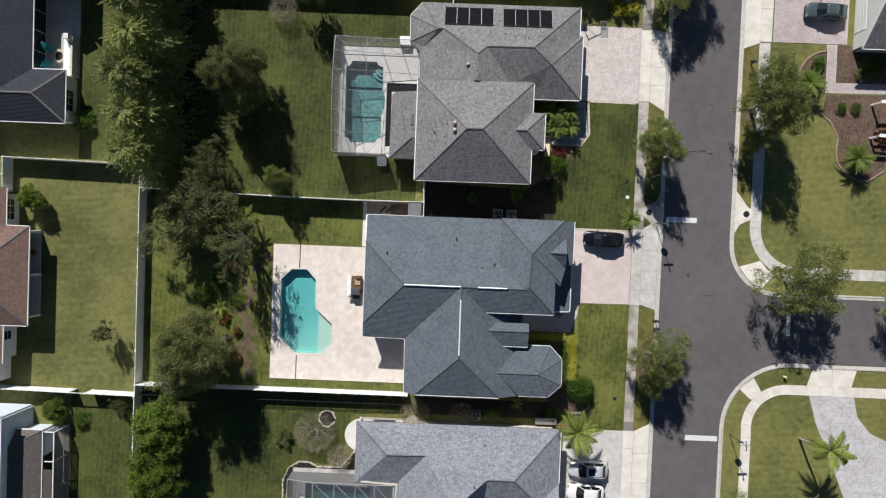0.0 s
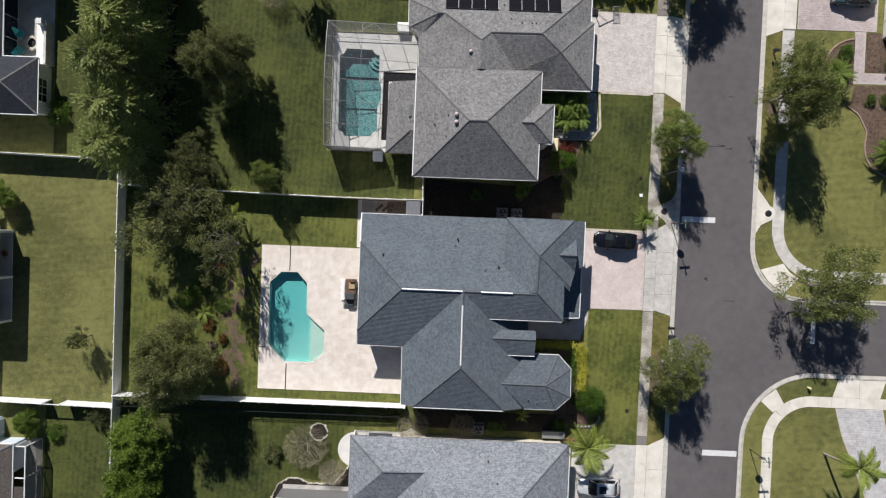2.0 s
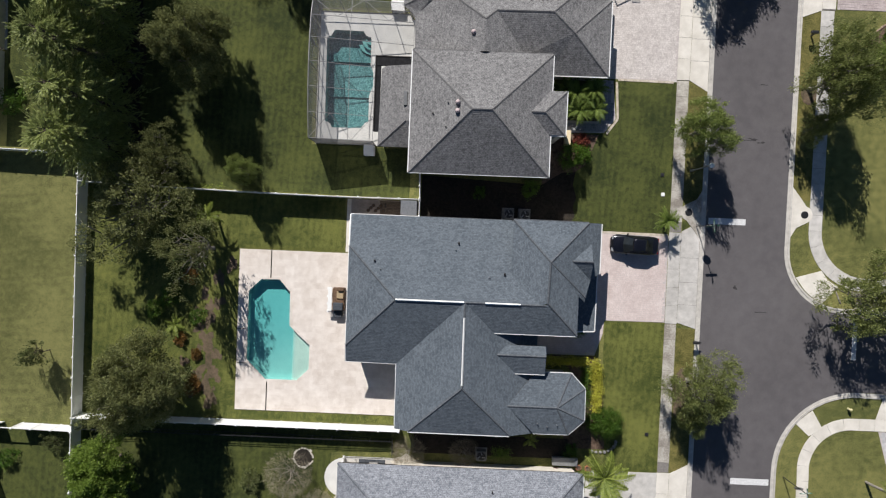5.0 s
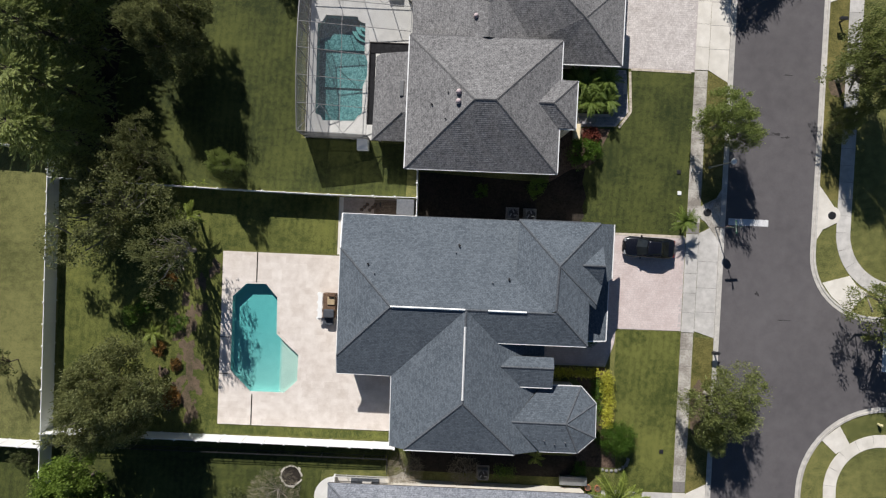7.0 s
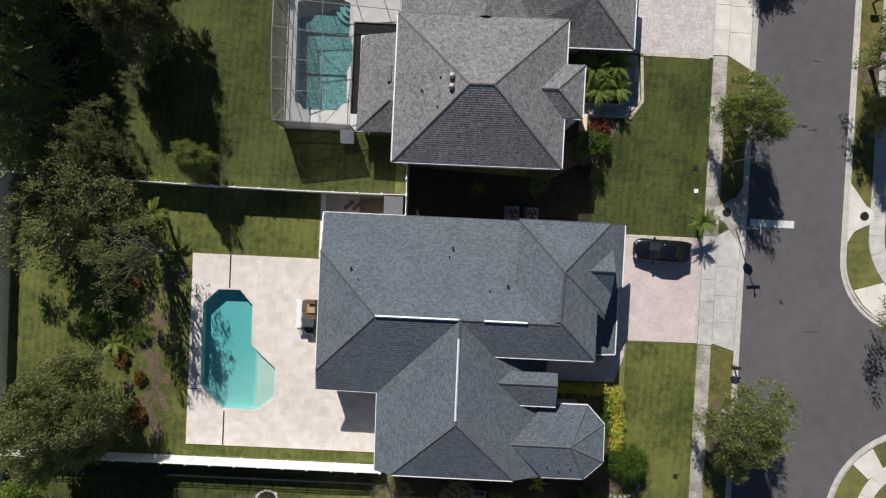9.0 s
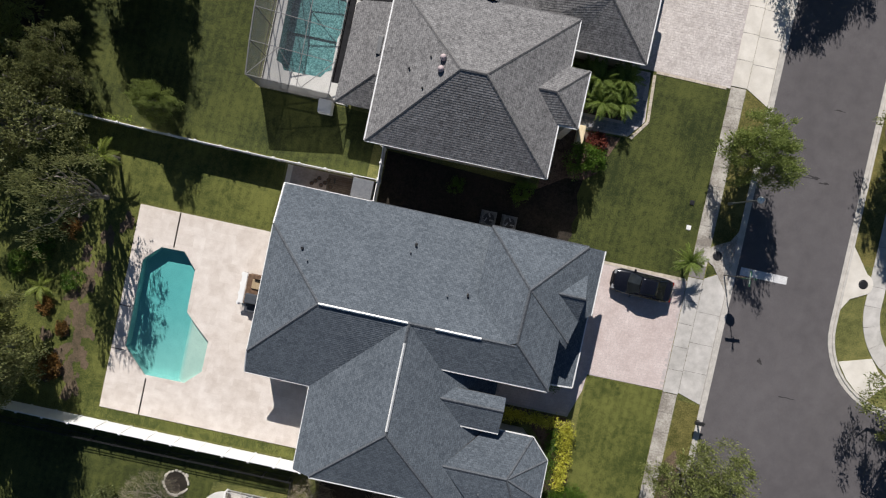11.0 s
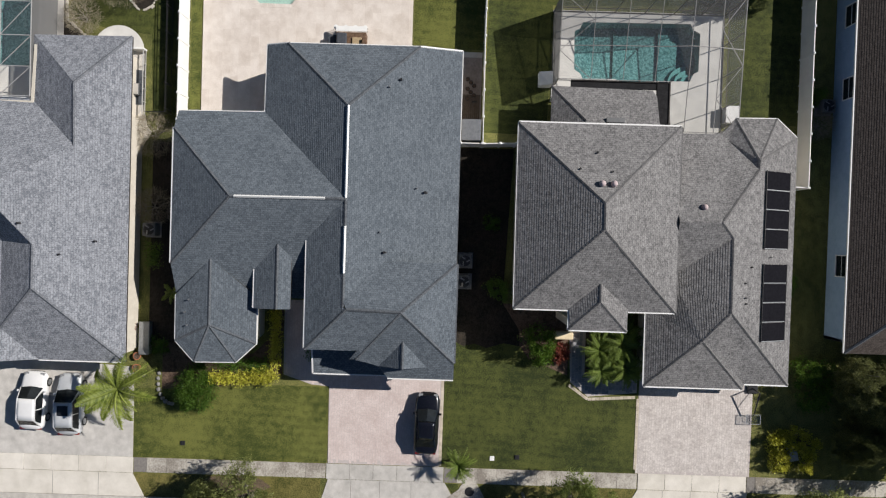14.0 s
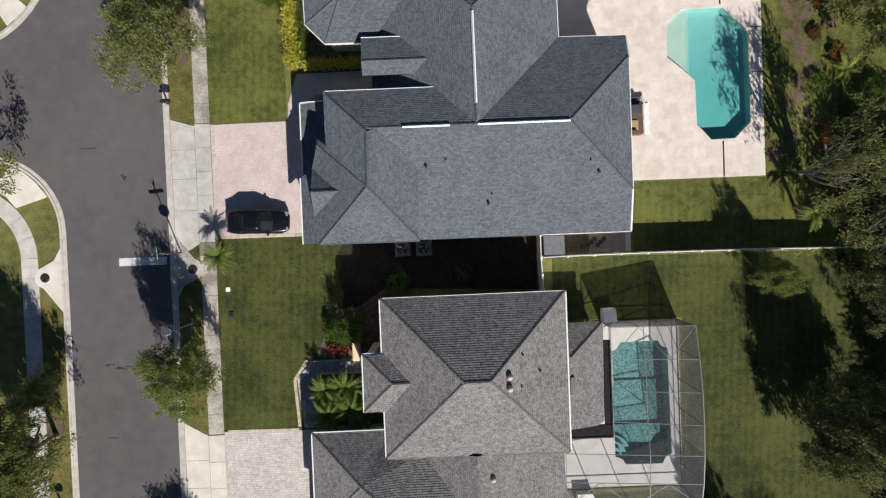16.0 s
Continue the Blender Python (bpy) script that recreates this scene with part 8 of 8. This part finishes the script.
for k in range(7):
    x, y = -8.5 + 0.24 * k, 2.75 + 0.24 * (k % 3)
    pot = thing("flower_pot", "dark flower pot beside the house", "flower pot", x, y, 0.05, group="pots beside the house")
    part("pot", rod((0, 0, 0), (0, 0, 0.26), 0.12, 0.17, 12), BLACK, pot)
    part("soil", rod((0, 0, 0.2), (0, 0, 0.265), 0.12, 0.12, 12), MULCH, pot)
deck = thing("wooden_deck", "brown wooden decking between house and fence", "decking", -6.3, 3.05, 0.05)
for k in range(9):
    part("board", box(-1.1, -0.68 + 0.15 * k, 0, 1.1, -0.54 + 0.15 * k, 0.05), DECK_WOOD, deck)
rake = thing("garden_rake", "garden rake lying on the decking", "rake", -6.6, 3.3, 0.11, 4)
part("handle", rod((-0.2, 0, 0.02), (1.1, 0.05, 0.02), 0.014), BROWN, rake)
part("rake_head", box(-0.34, -0.2, 0.0, -0.2, 0.2, 0.04), BLACK, rake)

hoop = thing("basketball_hoop", "portable basketball hoop lowered towards the driveway", "basketball hoop", 14.1, 25.0, 0.0)
part("base", box(-0.45, -0.4, 0, 0.4, 0.4, 0.2, bevel=0.07), BLACK, hoop)
part("mast", rod((0.0, 0, 0.15), (0.1, 0, 1.35), 0.05, 0.05, 10), BLACK, hoop)
part("pole", rod((0.08, 0, 1.3), (1.9, -0.05, 0.62), 0.05, 0.045, 10), BLACK, hoop)
part("stay", rod((0.3, 0.02, 0.2), (1.2, -0.02, 0.9), 0.025, 0.025, 8), BLACK, hoop)
board = part("backboard", box(1.9, -0.55, 0.5, 2.6, 0.5, 0.54), CLEAR_BOARD, hoop, "clear backboard")
bm = bmesh.new()
for x in (1.9, 2.6):
    add_bar(bm, (x, -0.56, 0.52), (x, 0.51, 0.52), 0.03, 0.04)
for y in (-0.55, 0.5):
    add_bar(bm, (1.9, y, 0.52), (2.6, y, 0.52), 0.03, 0.04)
part("board_frame", bm, HOOP_GREY, board)
bm = bmesh.new()
loops = [[bm.verts.new((2.25 + q * math.cos(radians(20 * n)), -0.03 + q * math.sin(radians(20 * n)), z)) for n in range(18)] for q, z in ((0.218, 0.348), (0.242, 0.348), (0.242, 0.372), (0.218, 0.372))]
for m in range(4):
    for n in range(18):
        bm.faces.new((loops[m][n], loops[m][(n + 1) % 18], loops[(m + 1) % 4][(n + 1) % 18], loops[(m + 1) % 4][n]))
add_bar(bm, (2.25, 0.2, 0.36), (2.25, 0.2, 0.52), 0.03, 0.03)
part("rim", bm, BLACK, hoop)

pit = thing("fire_pit", "round pale stone fire pit on the patio", "fire pit", -46.6, 19.3, 0.05)
for k in range(14):
    bm = bmesh.new()
    add_box(bm, 0.5, -0.13, 0, 0.78, 0.13, 0.42, pose(0, 0, 0, 0, 0, 360 / 14 * k), bevel=0.02)
    part("stone", bm, STONE, pit)
part("ash_bed", rod((0, 0, 0.05), (0, 0, 0.22), 0.5, 0.5, 20), BLACK, pit)
for k, a in enumerate((35, 145, 215, 325)):
    x, y = -46.6 + 1.55 * math.cos(radians(a)), 19.3 + 1.55 * math.sin(radians(a))
    chair = thing("garden_chair", "turquoise slatted garden chair round the fire pit", "chair", x, y, 0.05, a + 180, "chairs round the fire pit")
    for j in range(5):
        part("seat_slat", box(-0.3 + 0.13 * j, -0.3, 0.34, -0.19 + 0.13 * j, 0.3, 0.37), TURQUOISE, chair)
    for j in range(5):
        bm = box(-0.02, -0.3 + 0.122 * j, 0.0, 0.02, -0.19 + 0.122 * j, 0.75)
        bmesh.ops.transform(bm, matrix=pose(-0.32, 0, 0.33, 0, -25, 0), verts=bm.verts)
        part("back_slat", bm, TURQUOISE, chair)
    for sy in (-0.36, 0.36):
        part("armrest", box(-0.38, sy - 0.06, 0.55, 0.35, sy + 0.06, 0.58), TURQUOISE, chair)
        part("leg", box(0.25, sy - 0.03, 0, 0.32, sy + 0.03, 0.55), TURQUOISE, chair)
        part("leg", box(-0.36, sy - 0.03, 0, -0.29, sy + 0.03, 0.55), TURQUOISE, chair)
counter = thing("patio_counter", "white L-shaped outdoor counter at the patio edge", "counter", -44.85, 19.2, 0.05)
part("bench", box(-0.75, -2.2, 0, 0.0, 2.2, 0.86, bevel=0.03), STUCCO_WHITE, counter)
part("top", box(-0.85, -2.25, 0.86, 0.05, 2.25, 0.94, bevel=0.02), WHITE, counter)
part("chimney", box(-0.5, 1.8, 0.94, 0.1, 2.4, 1.7, bevel=0.04), STUCCO_WHITE, counter)
part("back_wall", box(0.05, -2.25, 0, 0.3, 2.3, 1.15), CONCRETE, counter)

shelter = thing("garden_pergola", "white garden pergola with dark slats in the mulch bed", "pergola", 48.6, 15.3, 0)
for y in (-1.9, 1.9):
    part("end_frame", box(-1.1, y - 0.18, 1.9, 1.2, y + 0.18, 2.1), WHITE, shelter)
    part("post", box(-1.0, y - 0.1, 0, -0.8, y + 0.1, 1.9), WHITE, shelter)
    part("post", box(0.9, y - 0.1, 0, 1.1, y + 0.1, 1.9), WHITE, shelter)
for k in range(4):
    part("slat", box(-1.3, -1.3 + 0.75 * k, 2.0, 1.2, -1.08 + 0.75 * k, 2.12), BROWN, shelter)

for x, y in ((14.0, -21.65), (13.1, -21.6)):
    pot = thing("planter", "terracotta planter beside the house", "planter", x, y, 0)
    part("pot", rod((0, 0, 0), (0, 0, 0.4), 0.2, 0.3, 14), TERRACOTTA, pot)
    part("soil", rod((0, 0, 0.3), (0, 0, 0.41), 0.24, 0.24, 14), MULCH, pot)
bin_ = thing("storage_box", "low grey resin storage box beside the house", "storage box", 11.7, -21.0, 0)
part("body", box(-1.2, -0.36, 0, 1.2, 0.36, 0.5, bevel=0.04), GREY_METAL, bin_)
part("lid", box(-1.24, -0.4, 0.5, 1.24, 0.4, 0.58, bevel=0.03), GREY_METAL, bin_)
for k in range(9):
    a = 250 + 14 * k
    rock = thing("boulder", "grey boulder edging the shaded bed", "boulder", 15.6 + 1.7 * math.cos(radians(a)) - 0.6, -19.0 + 1.1 * math.sin(radians(a)), 0, k * 40, "boulders along the bed")
    bm = bmesh.new()
    bmesh.ops.create_icosphere(bm, subdivisions=2, radius=0.16)
    for v in bm.verts:
        v.co = v.co * (1 + 0.35 * noise.noise(v.co * 6 + Vector((k, 0, 0))))
        v.co.z = v.co.z * 0.7 + 0.08
    part("stone", bm, BED_STONE, rock)
birdbath = thing("bird_bath", "stone bird bath on the back lawn", "bird bath", -32.0, 16.2, 0)
part("stem", rod((0, 0, 0), (0, 0, 0.7), 0.16, 0.09, 12), STONE, birdbath)
part("bowl", rod((0, 0, 0.7), (0, 0, 0.85), 0.2, 0.42, 18), STONE, birdbath)

planter = thing("planter", "red flowering plant in a pot on the porch", "plant pot", -49.0, -3.6, 0.07)
part("pot", rod((0, 0, 0), (0, 0, 0.4), 0.16, 0.22, 14), TERRACOTTA, planter)
part("flowers", crown("flowers", RED_LEAF, 77, 14, 20, 0.3, 0.3, 0.08, 0.09, 0.4)[0], None, planter)

utility = thing("utility_box", "pale grey-green utility box among golden shrubs", "utility box", 18.95, 27.95, 0, 12)
part("casing", box(-0.35, -0.3, 0.06, 0.35, 0.3, 0.85, bevel=0.03), GREY_METAL, utility)
part("pad", box(-0.45, -0.4, 0, 0.45, 0.4, 0.06), CONCRETE, utility)

# ---- pieces of paving, last ----
def near_pool(x0, y0, x1, y1, pts, gap):
    n = 5
    for i in range(n + 1):
        for j in range(n + 1):
            x, y = x0 + (x1 - x0) * i / n, y0 + (y1 - y0) * j / n
            if inside(x, y, pts):
                return True
    for k in range(len(pts)):
        a, b = Vector(pts[k - 1]), Vector(pts[k])
        m = max(2, int((b - a).length / 0.2))
        for q in range(m):
            p = a.lerp(b, q / m)
            if x0 - gap < p.x < x1 + gap and y0 - gap < p.y < y1 + gap:
                return True
    return False


TILE = {}
rows_, count, y = 0, 0, -17.33
tile_rnd = random.Random(4)
while y < -1.6:
    depth = (0.61, 0.91, 0.61)[rows_ % 3]
    x = -20.93 - (rows_ % 2) * 0.4
    while x < -5.1:
        w = tile_rnd.choice((0.61, 0.91, 1.22))
        x0, x1, y0, y1 = max(x, -20.93), min(x + w, -5.02), y, min(y + depth, -1.55)
        ok = x1 - x0 > 0.25 and y1 - y0 > 0.2 and all(inside(px, py, PATIO) for px, py in ((x0 + 0.02, y0 + 0.02), (x1 - 0.02, y0 + 0.02), (x0 + 0.02, y1 - 0.02), (x1 - 0.02, y1 - 0.02)))
        if ok and not near_pool(x0, y0, x1, y1, POOL, 0.3) and not (x0 < -17.8 < x1):
            key = (round(x1 - x0, 2), round(y1 - y0, 2))
            if key not in TILE:
                TILE[key] = plate_mesh(key[0] / 2 - 0.002, key[1] / 2 - 0.002, 0.03, TRAVERTINE, 0.002)
            ob = part("tile", TILE[key], None, patio)
            ob.matrix_basis = pose((x0 + x1) / 2, (y0 + y1) / 2, 0.0865 + tile_rnd.uniform(-0.0012, 0.0012))
        x += w
    y += depth
    rows_ += 1
# Coping stones round the pool.
for k in range(len(POOL)):
    a, b = Vector(POOL[k]), Vector(POOL[(k + 1) % len(POOL)])
    d = (b - a).length
    n = max(1, int(round(d / 0.6)))
    way = (b - a).normalized()
    out = Vector((way.y, -way.x)) * -0.14
    turn = math.degrees(math.atan2(way.y, way.x))
    me = plate_mesh(d / n / 2 - 0.005, 0.15, 0.05, TRAVERTINE, 0.01)
    for j in range(n):
        p = a + (b - a) * ((j + 0.5) / n) + out
        ob = part("coping_stone", me, None, main_pool)
        ob.matrix_basis = pose(p.x, p.y, 0.089, 0, 0, turn)
